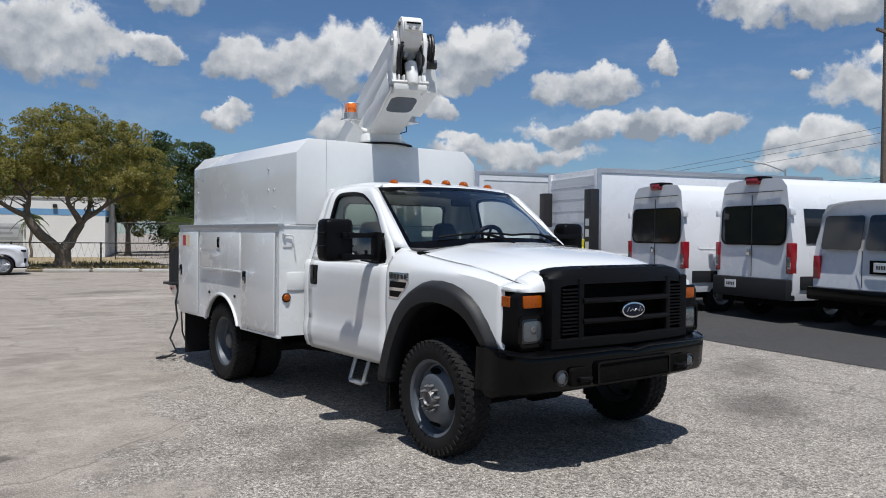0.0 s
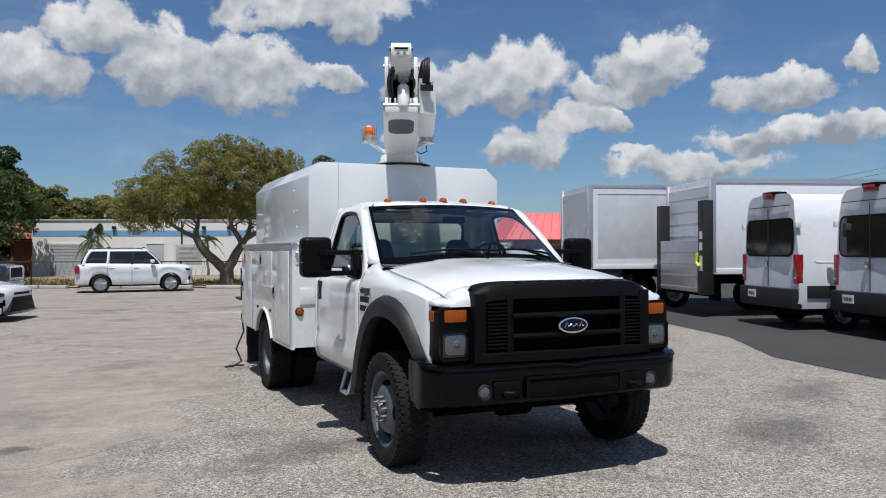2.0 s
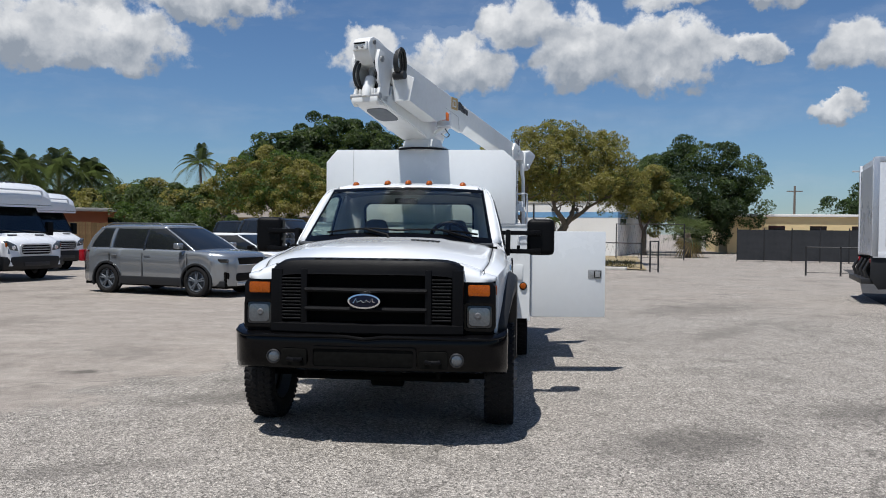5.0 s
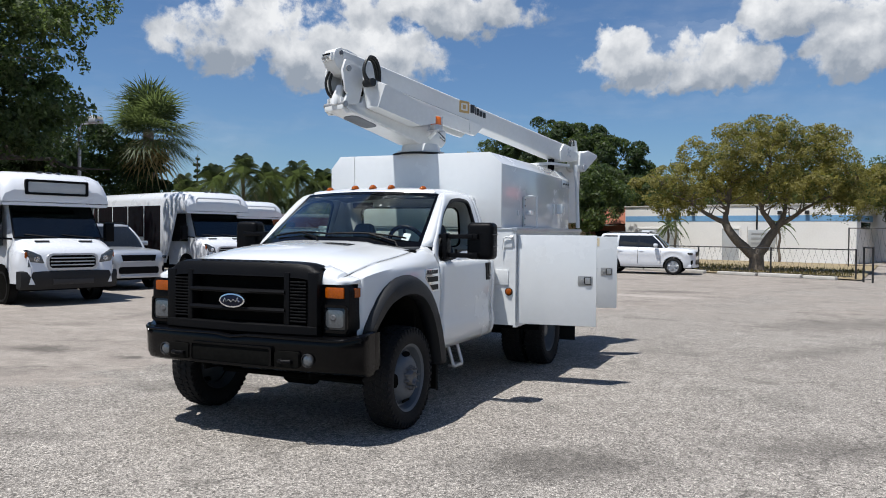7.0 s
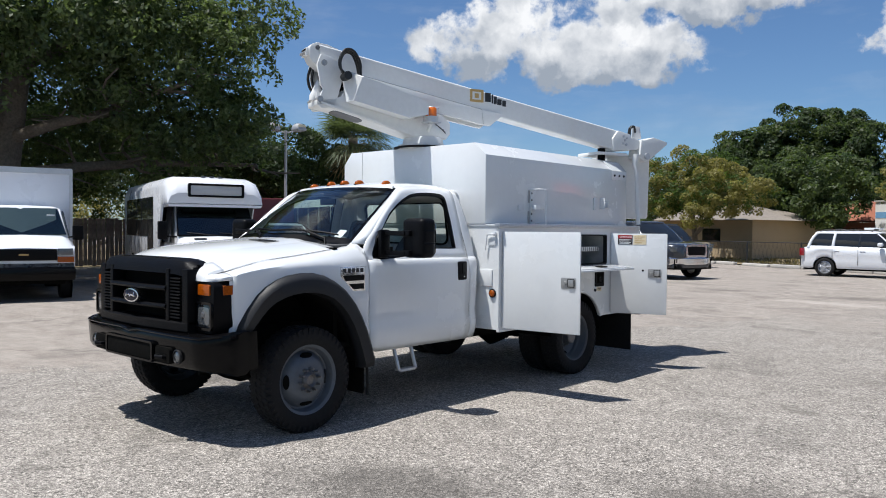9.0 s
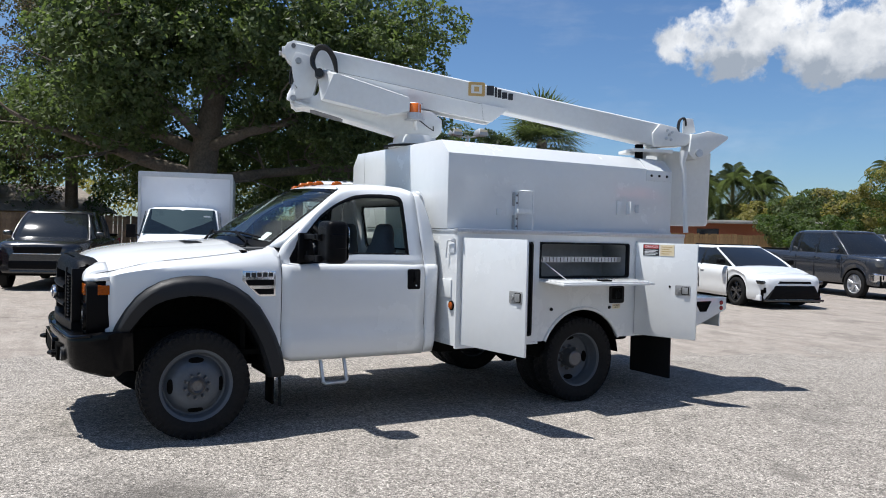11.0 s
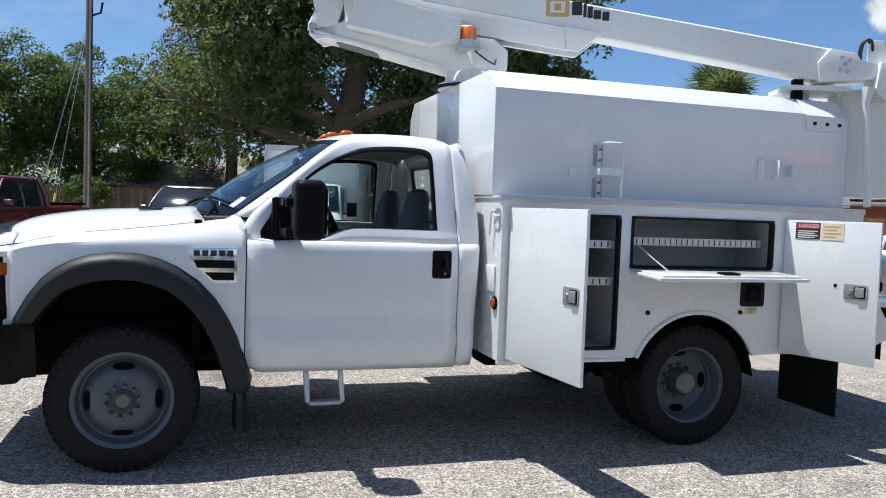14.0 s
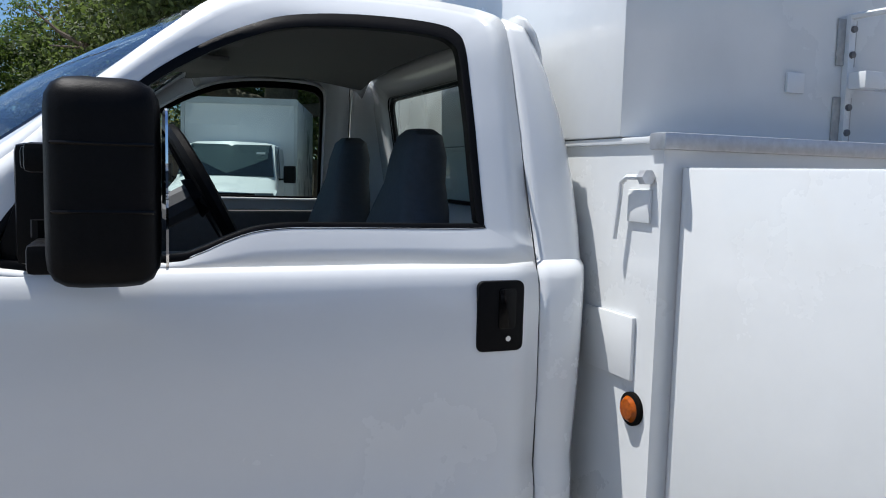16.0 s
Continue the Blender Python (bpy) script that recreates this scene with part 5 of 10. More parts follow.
def arch_z(y):
    d = 0.25 - (y - 3.585) ** 2
    return 0.405 + math.sqrt(d) if d > 0 else 0.0


for s in (-1, 1):
    panels = [(BF, 2.235, BB, 1.535), (2.235, 2.975, BB, 0.665), (2.975, 3.05, BB, 1.535), (3.05, 4.165, 1.10, 1.195), (4.165, 4.285, 0.95, 1.535), (4.285, 4.885, BB, 0.655),
                (4.885, BR, BB, 1.535), (BF, BR, 1.535, BT)]
    bm = bmesh.new()
    ys = [3.05] + list(np.linspace(3.09, 4.08, 25)) + [4.12, 4.165, 4.1655, 4.285]
    rings = []
    for y in ys:
        zb = max(BB, arch_z(y))
        top = 1.10 if y < 4.1652 else 0.95
        rings.append([(s * BX, y, zb), (s * BX, y, top), (s * (BX - 0.03), y, top), (s * (BX - 0.03), y, zb)])
    loft(rings, bm=bm)
    side = part("body_side", bm, WHITE_BODY, truck, angle=25)
    for rect in panels:
        part("side_panel", quads([rect], s), WHITE_BODY, side)
    for rect in [(2.235, 2.975, 0.665, 1.535), (3.05, 4.165, 1.195, 1.535), (4.285, 4.885, 0.655, 1.535)] if s < 0 else []:
        part("locker_backing", quads([rect], s, None, 0.02), WHITE_BODY, side)
    # rolled lip round the wheel opening, top rail, corner posts
    lip = rod([(s * (BX + 0.004), 3.585 + 0.50 * math.cos(a), 0.405 + 0.50 * math.sin(a)) for a in np.linspace(0.42, math.pi - 0.42, 29)], 0.016, 8)
    part("wheel_lip", lip, WHITE_BODY, side)
    part("top_rail", box(min(s * 1.16, s * 1.222), max(s * 1.16, s * 1.222), BF - 0.012, BR, 1.600, 1.640, 0.006), ALU, truck, "aluminium top edge rail")
    part("bottom_rail", box(min(s * 1.18, s * 1.212), max(s * 1.18, s * 1.212), BF, 3.05, 0.588, 0.612, 0.005), WHITE_BODY, side)
    for y, z in ((3.20, 0.905), (3.92, 0.905)):
        part("rubber_bump", moved(lathe([(-0.01, 0.017), (0.012, 0.015), (0.016, 0.0)], 12), Matrix.Translation((s * BX, y, z)) @ Matrix.Rotation(0 if s > 0 else math.pi, 4, "Z")), RUBBER, side)
    hinge = rod([(s * (BX + 0.006), BF + 0.062, 0.64), (s * (BX + 0.006), BF + 0.062, 1.56)], 0.010, 8)
    part("piano_hinge", rod([(s * (BX + 0.006), 4.262, 0.64), (s * (BX + 0.006), 4.262, 1.56)], 0.010, 8), ALU, side)
    part("piano_hinge", hinge, ALU, side)
    # wheel box inside
    part("wheel_well", sheet([[(s * x, 3.585 + 0.49 * math.cos(a), 0.405 + 0.49 * math.sin(a)) for x in (1.18, 0.62)] for a in np.linspace(0.1, math.pi - 0.1, 17)]), CHASSIS, truck)
    part("mud_flap", box(min(s * 0.60, s * 1.18), max(s * 0.60, s * 1.18), 4.80, 4.815, 0.13, 0.62, 0.004), RUBBER, truck, "black rubber mud flap")

# front wall, floor, deck, rear wall
part("front_bulkhead", box(-BX + 0.03, BX - 0.03, BF, BF + 0.02, BB, BT), WHITE_BODY, truck)
part("body_floor", box(-1.17, 1.17, BF + 0.02, 3.04, BB + 0.002, BB + 0.02), WHITE_BODY, truck)
part("body_floor", box(-1.17, 1.17, 4.15, BR, BB + 0.002, BB + 0.02), WHITE_BODY, truck)
part("body_deck", box(-1.16, 1.16, BF - 0.01, BR, BT, 1.632, 0.004), WHITE_BODY, truck)
part("rear_bulkhead", box(-BX + 0.03, BX - 0.03, BR - 0.02, BR, BB, BT), WHITE_BODY, truck)
for s in (-1, 1):
    plate = part("stake_plate", box(s * 1.02 - 0.11, s * 1.02 + 0.11, BF - 0.012, BF, 1.03, 1.19, 0.004), WHITE_BODY, truck)
    lug = part("lock_bracket", box(s * 1.125 - 0.045, s * 1.125 + 0.045, BF - 0.008, BF, 1.425, 1.505, 0.003), WHITE_BODY, truck)
    part("lock_rod", rod([(s * 1.165, BF - 0.02, 1.535), (s * 1.10, BF - 0.025, 1.535), (s * 1.075, BF - 0.025, 1.52), (s * 1.07, BF - 0.025, 1.48), (s * 1.055, BF - 0.025, 1.38)], 0.007, 8), WHITE_BODY, lug)
    part("lock_nut", moved(lathe([(-0.012, 0.0), (-0.012, 0.019), (0.012, 0.019), (0.012, 0.0)], 6), Matrix.Translation((s * 1.165, BF - 0.018, 1.535))), ALU, lug)
    mk = part("marker_light", moved(lathe([(0.0, 0.034), (-0.012, 0.034), (-0.022, 0.025), (-0.026, 0.0)], 24, "y"), Matrix.Translation((s * 1.135, BF, 0.962))), AMBER, truck, "round amber side marker light")
    part("marker_ring", moved(lathe([(0.0, 0.042), (-0.010, 0.042), (-0.014, 0.034), (-0.006, 0.033)], 24, "y"), Matrix.Translation((s * 1.135, BF, 0.962))), CHASSIS, mk)


def locker(y0, y1, z0, z1, depth, name):
    """Open steel locker behind the driver-side panel."""
    bm = box(BX - depth, BX - depth + 0.01, y0 - 0.02, y1 + 0.02, z0 - 0.02, z1 + 0.02)
    box(BX - depth, BX - 0.031, y0 - 0.02, y0 - 0.001, z0 - 0.02, z1 + 0.02, 0, 1, bm)
    box(BX - depth, BX - 0.031, y1 + 0.001, y1 + 0.02, z0 - 0.02, z1 + 0.02, 0, 1, bm)
    box(BX - depth, BX - 0.031, y0 - 0.001, y1 + 0.001, z0 - 0.02, z0 - 0.001, 0, 1, bm)
    box(BX - depth, BX - 0.031, y0 - 0.001, y1 + 0.001, z1 + 0.001, z1 + 0.02, 0, 1, bm)
    ob = part(name, bm, SHELF_IN, truck, "bare galvanised locker lining")
    rub = frame_slab(rrect(y0, y1, z0, z1, 0.03), rrect(y0 + 0.018, y1 - 0.018, z0 + 0.018, z1 - 0.018, 0.02), "x", BX - 0.034, BX + 0.008)
    part("door_seal", rub, RUBBER, ob)
    return ob


fl = locker(2.235, 2.975, 0.665, 1.535, 0.55, "front_locker")
ml = locker(3.05, 4.165, 1.195, 1.535, 0.40, "middle_locker")
rl = locker(4.285, 4.885, 0.655, 1.535, 0.50, "rear_locker")
for z in (1.34, 1.10):
    bm = box(BX - 0.52, BX - 0.05, 2.25, 2.96, z, z + 0.012)
    box(BX - 0.055, BX - 0.04, 2.25, 2.96, z - 0.02, z + 0.03, 0, 1, bm)
    sh = part("shelf", bm, ALU, fl, "slotted aluminium shelf")
    sl = bmesh.new()
    for k in range(14):
        y = 2.28 + k * 0.048
        box(BX - 0.041, BX - 0.038, y, y + 0.008, z - 0.012, z + 0.022, 0, 1, sl)
    part("shelf_slots", sl, CHASSIS, fl)
bm = box(BX - 0.09, BX - 0.07, 3.06, 4.12, 1.345, 1.395)
mlshelf = part("shelf", bm, ALU, ml, "slotted aluminium divider shelf")
part("shelf_tray", box(BX - 0.38, BX - 0.09, 3.06, 4.12, 1.345, 1.352), ALU, ml)
sl = bmesh.new()
for k in range(24):
    y = 3.09 + k * 0.043
    box(BX - 0.0705, BX - 0.068, y, y + 0.006, 1.35, 1.39, 0, 1, sl)
part("shelf_slots", sl, CHASSIS, ml)


def locker_door(w, h, m, latch_u, latch_v, name, label, flip=1, horizontal=False):
    """A folded door sheet w wide (local x) and h high (local z); its outer face looks to local -y * flip."""
    d = new(name)
    d.parent, d.matrix_basis = truck, m
    d["label"] = label
    part("door_sheet", box(0, w, -0.022, 0.0, 0, h, 0.007), WHITE_BODY, d)
    pan = box(0.03, w - 0.03, 0.0, 0.012, 0.03, h - 0.03, 0.005)
    part("door_pan", pan, WHITE_BODY, d)
    y = -0.022
    part("latch_plate", moved(slab(rrect(-0.075, 0.075, -0.05, 0.05, 0.012), "y", -0.006, 0.006, 0.003), Matrix.Translation((latch_u, y, latch_v))), LATCH, d, "stainless paddle latch")
    part("latch_recess", moved(slab(rrect(-0.010, 0.063, -0.038, 0.038, 0.010), "y", -0.009, -0.004, 0.0), Matrix.Translation((latch_u, y, latch_v))), CHASSIS, d)
    part("latch_paddle", moved(box(0.0, 0.056, -0.018, -0.006, -0.032, 0.032, 0.004), Matrix.Translation((latch_u, y, latch_v))), LATCH, d)
    part("latch_lock", moved(lathe([(-0.016, 0.0), (-0.016, 0.013), (-0.004, 0.016)], 14, "y"), Matrix.Translation((latch_u - 0.033, y, latch_v))), LATCH, d)
    part("latch_back", moved(box(-0.06, 0.06, 0.012, 0.03, -0.04, 0.04, 0.004), Matrix.Translation((latch_u, 0, latch_v))), ALU, d)
    return d


# driver side: three open doors. the front and rear ones swing about their front edges, the middle one folds down
a1 = math.degrees(math.atan2(0.10, 0.82))
locker_door(0.815, 0.935, pose(1.215, 2.222, 0.625, 0, 0, a1), 0.70, 0.47, "locker_door", "white locker door standing open with a chrome latch")
a2 = math.degrees(math.atan2(0.225, 0.575))
rd = locker_door(0.625, 0.92, pose(1.215, 4.262, 0.628, 0, 0, a2), 0.49, 0.47, "locker_door", "white rear locker door open with warning decals")
part("danger_decal", box(0.075, 0.24, -0.0245, -0.022, 0.795, 0.905), INK, rd, "black and red danger decal")
part("danger_band", box(0.08, 0.235, -0.026, -0.0245, 0.865, 0.90), RED_INK, rd)
letters("danger_word", "DANGER", 0.034, WHITE_BODY, rd, pose(0.165, -0.0262, 0.882, 90, 0, 0), 0.0004)
bars = bmesh.new()
for k in range(4):
    box(0.09, 0.225 - 0.02 * (k % 2), -0.0256, -0.0245, 0.845 - k * 0.014, 0.852 - k * 0.014, 0, 1, bars)
part("decal_lines", bars, WHITE_BODY, rd)
part("load_decal", box(0.25, 0.395, -0.0245, -0.022, 0.795, 0.905), CREAM_INK, rd, "cream decal with faint print")
bars = bmesh.new()
for k in range(4):
    box(0.265, 0.375 - 0.03 * (k % 2), -0.0256, -0.0245, 0.88 - k * 0.022, 0.886 - k * 0.022, 0, 1, bars)
part("decal_lines", bars, GOLD_INK, rd)
part("lock_hole", moved(lathe([(-0.024, 0.0), (-0.024, 0.012), (-0.02, 0.012)], 10, "y"), Matrix.Translation((0.36, 0, 0.50))), CHASSIS, rd)
# fold-down middle door as a shelf
md = new("fold_down_door")
md.parent = truck
md["label"] = "white locker door folded down flat like a shelf"
md.matrix_basis = pose(1.21, 3.05, 1.185, 3, 0, 90)
part("door_sheet", box(0, 1.11, -0.36, 0.0, -0.022, 0.0, 0.006), WHITE_BODY, md)
part("door_pan", box(0.03, 1.08, -0.33, -0.03, 0.0, 0.012, 0.004), WHITE_BODY, md)
part("latch_back", box(0.50, 0.62, -0.30, -0.22, 0.012, 0.026, 0.004), CHASSIS, md)
for y in (0.06,):
    ch = rod([(0.05, 0.0, 0.16), (0.10, -0.10, 0.09), (0.16, -0.20, 0.02)], 0.005, 6)
    part("stay_chain", ch, ALU, md)
# filler cap under it
fx = BX + 0.002
fuel = part("fuel_filler", slab(rrect(3.915, 4.105, 0.945, 1.115, 0.02), "x", fx - 0.008, fx + 0.010, 0.004), RUBBER, truck, "black recessed fuel filler")
part("filler_recess", slab(rrect(3.945, 4.075, 0.985, 1.095, 0.012), "x", fx + 0.008, fx + 0.0115), CHASSIS, fuel)
part("filler_cap", moved(lathe([(0.011, 0.0), (0.022, 0.03), (0.02, 0.035), (0.011, 0.036)], 18), Matrix.Translation((fx, 4.01, 1.03))), BLACK_PLASTIC, fuel)
letters("filler_text", "GASOLINE", 0.016, INK, fuel, pose(fx + 0.003, 4.01, 0.923, 90, 0, 90), 0.0006)
letters("filler_text", "ONLY", 0.016, INK, fuel, pose(fx + 0.003, 4.01, 0.903, 90, 0, 90), 0.0006)
part("filler_label", box(fx - 0.002, fx + 0.001, 3.96, 4.06, 0.890, 0.938), CREAM_INK, fuel)

# passenger side: closed doors
for y0, y1, z0, z1, lu, lv in ((2.222, 2.99, 0.645, 1.555, 2.90, 1.11), (4.262, 4.90, 0.635, 1.555, 4.80, 1.11)):
    d = new("locker_door")
    d.parent = truck
    d["label"] = "white locker door shut with a chrome latch"
    part("door_sheet", box(-BX - 0.024, -BX - 0.001, y0, y1, z0, z1, 0.006), WHITE_BODY, d)
    part("latch_plate", slab(rrect(lu - 0.05, lu + 0.05, lv - 0.07, lv + 0.07, 0.012), "x", -BX - 0.031, -BX - 0.02, 0.003), CHROME, d)
    part("latch_recess", slab(rrect(lu - 0.038, lu + 0.038, lv - 0.055, lv + 0.055, 0.01), "x", -BX - 0.034, -BX - 0.03), CHASSIS, d)
    part("latch_paddle", box(-BX - 0.042, -BX - 0.033, lu - 0.03, lu + 0.03, lv - 0.05, lv + 0.01, 0.004), CHROME, d)
d = new("fold_down_door")
d.parent = truck
d["label"] = "white fold-down locker door shut"
part("door_sheet", box(-BX - 0.024, -BX - 0.001, 3.035, 4.18, 1.18, 1.555, 0.006), WHITE_BODY, d)
part("latch_plate", slab(rrect(3.56, 3.64, 1.38, 1.51, 0.012), "x", -BX - 0.031, -BX - 0.02, 0.003), CHROME, d)
part("latch_recess", slab(rrect(3.575, 3.625, 1.40, 1.49, 0.01), "x", -BX - 0.034, -BX - 0.03), CHASSIS, d)
part("hinge_strip", box(-BX - 0.03, -BX - 0.001, 3.035, 4.18, 1.155, 1.178, 0.006), WHITE_BODY, d)
part("decal", box(-BX - 0.0255, -BX - 0.0235, 4.64, 4.74, 1.40, 1.52), RED_INK, truck, "faded red warning decal")
part("decal", box(-BX - 0.0255, -BX - 0.0235, 4.50, 4.61, 1.40, 1.52), CREAM_INK, truck)

# ---- tall cover box with chamfered top edges
CX = [(-1.045, 1.634), (-1.045, 2.30), (-0.925, 2.435), (0.905, 2.435), (1.045, 2.31), (1.045, 1.634)]
cover = part("cover_box", slab(CX, "y", 2.14, 4.895, 0.006), WHITE_BODY, truck, "white sheet-metal cover box with chamfered top", angle=20)
part("cover_seam", box(-0.742, -0.738, 2.1375, 2.14, 1.64, 2.43), SHELF_IN, cover)
part("edge_strip", box(-1.05, 1.05, 4.892, 4.90, 1.634, 1.66), WHITE_BODY, cover)
hp = slab([(4.52, 2.19), (4.88, 2.19), (4.88, 2.30), (4.52, 2.30)], "x", 1.046, 1.052, 0.001)
bm2 = bmesh.new()
faces_from(bm2, [(1.050, 4.52, 2.30), (1.050, 4.88, 2.30), (0.935, 4.88, 2.418), (0.935, 4.52, 2.418), (1.056, 4.52, 2.30), (1.056, 4.88, 2.30), (0.941, 4.88, 2.424), (0.941, 4.52, 2.424)],
           [(0, 1, 2, 3), (4, 5, 6, 7), (0, 1, 5, 4), (2, 3, 7, 6), (1, 2, 6, 5), (0, 3, 7, 4)])
into(bm2, hp)
hinge = part("hinge_plate", hp, WHITE_BODY, cover)
for y in (4.59, 4.70, 4.81):
    part("hinge_bolt", moved(lathe([(0, 0.014), (0.01, 0.012), (0.012, 0)], 10), Matrix.Translation((1.052, y, 2.245))), CHASSIS, cover)
part("roof_tray", box(-0.70, 0.55, 2.95, 3.55, 2.437, 2.475, 0.01), WHITE_BODY, cover)
for y, z in ((2.75, 2.18), (2.75, 1.97), (2.62, 1.97), (2.62, 1.80), (4.75, 2.02), (4.75, 1.80)):
    part("cover_bolt", moved(lathe([(0, 0.013), (-0.01, 0.011), (-0.012, 0)], 10), Matrix.Translation((-1.045, y, z))), ALU, cover)
# folding ladder bracket on the driver side
br = part("ladder_bracket", box(1.046, 1.066, 2.862, 2.885, 1.64, 2.0, 0.003), WHITE_BODY, truck, "thin white folding bracket with bolted plates")
part("bracket_hoop", rod([(1.06, 2.87, 1.995), (1.14, 2.90, 2.0), (1.175, 2.98, 2.0), (1.175, 2.98, 1.645), (1.06, 2.96, 1.64)], 0.009, 6), WHITE, br)
part("bracket_flag", box(1.10, 1.155, 2.83, 2.98, 1.79, 1.835, 0.002), WHITE_BODY, br)
for z0, z1 in ((1.645, 1.775), (1.86, 1.99)):
    part("bracket_plate", box(1.046, 1.052, 2.835, 2.905, z0, z1, 0.004), LATCH, br)
    for z in (z0 + 0.03, z1 - 0.03):
        part("bracket_bolt", moved(lathe([(0, 0.010), (0.008, 0.009), (0.010, 0)], 8), Matrix.Translation((1.066, 2.874, z))), HUB, br)
part("bracket_foot", box(1.046, 1.056, 2.66, 2.72, 1.775, 1.83, 0.002), WHITE_BODY, br)
br2 = part("ladder_bracket", box(1.046, 1.06, 4.12, 4.17, 1.82, 1.96, 0.003), WHITE_BODY, truck)
part("bracket_flag", box(1.06, 1.13, 4.24, 4.245, 1.83, 1.96, 0.002), WHITE_BODY, br2)
part("bracket_foot", box(1.046, 1.10, 4.38, 4.384, 1.85, 1.93, 0.002), WHITE_BODY, br2)

# ---- rear deck
deck = part("tail_deck", box(-1.05, 1.05, 4.935, 5.78, 0.90, 0.955, 0.008), WHITE_BODY, truck, "white steel rear platform")
for s in (-1, 1):
    xx = s * 1.055
    part("deck_side", slab([(4.94, 0.62), (4.94, 0.955), (5.79, 0.955), (5.79, 0.82), (5.25, 0.62)], "x", xx - 0.006, xx + 0.006, 0.002), WHITE_BODY, deck)
    part("deck_cutout", slab([(5.29, 0.915), (5.55, 0.915), (5.47, 0.80), (5.37, 0.80)], "x", xx + s * 0.006 - 0.002, xx + s * 0.006 + 0.002), CHASSIS, deck)
    for z in (0.895, 0.835):
        part("deck_lamp", moved(lathe([(0, 0.026), (s * 0.008, 0.024), (s * 0.012, 0)], 16), Matrix.Translation((xx + s * 0.006, 5.705, z))), RED_LENS, deck)
    part("deck_pole", rod([(s * 1.0, 5.15, 0.955), (s * 1.0, 5.15, 1.42), (s * 1.0, 5.15, 1.47)], [0.016, 0.016, 0.022], 8), ALU, deck)
part("tail_plate", box(-0.98, 0.98, 5.77, 5.785, 0.62, 0.90), WHITE_BODY, deck)
part("mud_flap_small", box(0.70, 0.98, 5.40, 5.41, 0.50, 0.66), CHASSIS, deck)
for k, y in enumerate((5.30, 5.42, 5.54)):
    part("cone_holder", rod([(-1.12, y, 0.92), (-1.12, y, 1.38 - 0.03 * k)], 0.022, 8), BLACK_METAL, deck)
part("holder_tray", box(-1.20, -1.05, 5.24, 5.60, 0.90, 0.93, 0.004), BLACK_METAL, deck)
part("hose", rod([(-1.14, 5.15, 0.93), (-1.20, 5.10, 0.70), (-1.17, 5.12, 0.50), (-1.28, 5.05, 0.28), (-1.22, 5.0, 0.12), (-1.32, 5.06, 0.05), (-1.40, 5.18, 0.03), (-1.30, 5.28, 0.03), (-1.16, 5.2, 0.04)], 0.012, 8), HOSE, truck)
part("hose", rod([(-1.12, 5.2, 0.93), (-1.13, 5.1, 0.6), (-1.15, 5.0, 0.35), (-1.1, 4.98, 0.2)], 0.010, 8), HOSE, truck)

# ---- boom: built in a plane turned about the turret. local x: sideways, y: towards the rear tip, z: up
TURN = -math.degrees(math.atan2(0.35, 0.937))
BOOM = pose(0, 2.35, 0, 0, 0, TURN)


def bpart(name, bm, mat, parent=None, label="", angle=30):
    """A boom part; the first level carries the boom's turn."""
    if parent is None:
        return part(name, bm, mat, truck, label, angle, BOOM)
    return part(name, bm, mat, parent, label, angle)


tur = bpart("turret", lathe([(2.436, 0.0), (2.436, 0.27), (2.475, 0.27), (2.48, 0.225), (2.53, 0.215), (2.56, 0.20), (2.58, 0.0)], 36, "z"), WHITE_BOOM, None, "white turret of the boom")
bpart("turret_gasket", lathe([(2.437, 0.27), (2.437, 0.315), (2.452, 0.315), (2.462, 0.27)], 36, "z"), RUBBER, tur)
bpart("turret_bolts", moved(lathe([(0, 0), (0, 0.01), (0.02, 0.01), (0.02, 0)], 8, "z"), Matrix.Translation((0.2, 0.1, 2.47))), ALU, tur)
# lower arm: hollow box from the turret up to the elbow
lo = slab([(-1.24, 2.80), (-1.06, 2.77), (-0.20, 2.555), (0.20, 2.54), (0.25, 2.60), (0.25, 2.72), (0.14, 2.80), (-0.30, 2.84), (-0.94, 3.0), (-0.99, 2.90), (-1.24, 2.855)], "x", -0.15, 0.15, 0.012)
lower = bpart("lower_boom", lo, WHITE_BOOM, None, "white lower boom arm")
bpart("arm_opening", slab(rrect(-0.12, 0.12, -1.05, -0.72, 0.07), "z", -0.004, 0.006), STEEL, lower).matrix_basis = pose(0, 0, 2.758, 0, 0, 0) @ Matrix.Translation((0, -1.02, 0)) @ Matrix.Rotation(-0.244, 4, "X") @ Matrix.Translation((0, 1.02, 0))
bpart("arm_rail", box(-0.165, 0.165, -1.2, -0.2, 0.0, 0.02), WHITE_BOOM, lower).matrix_basis = Matrix.Translation((0, -1.2, 2.815)) @ Matrix.Rotation(-0.244, 4, "X") @ Matrix.Translation((0, 1.2, 0))
# elbow cheeks
for x in (-0.132, 0.132):
    bpart("elbow_cheek", slab([(-1.235, 2.81), (-1.19, 2.768), (-1.05, 2.79), (-0.98, 3.05), (-0.93, 3.18), (-1.08, 3.28), (-1.20, 3.31), (-1.24, 3.20), (-1.205, 3.0), (-1.175, 2.965), (-1.215, 2.87)], "x", x - 0.018, x + 0.018, 0.008), WHITE_BOOM, lower)
for y, z in ((-1.17, 3.22), (-1.21, 2.86)):
    bpart("elbow_pin", rod([(-0.165, y, z), (0.165, y, z)], 0.030, 16), LATCH, lower)
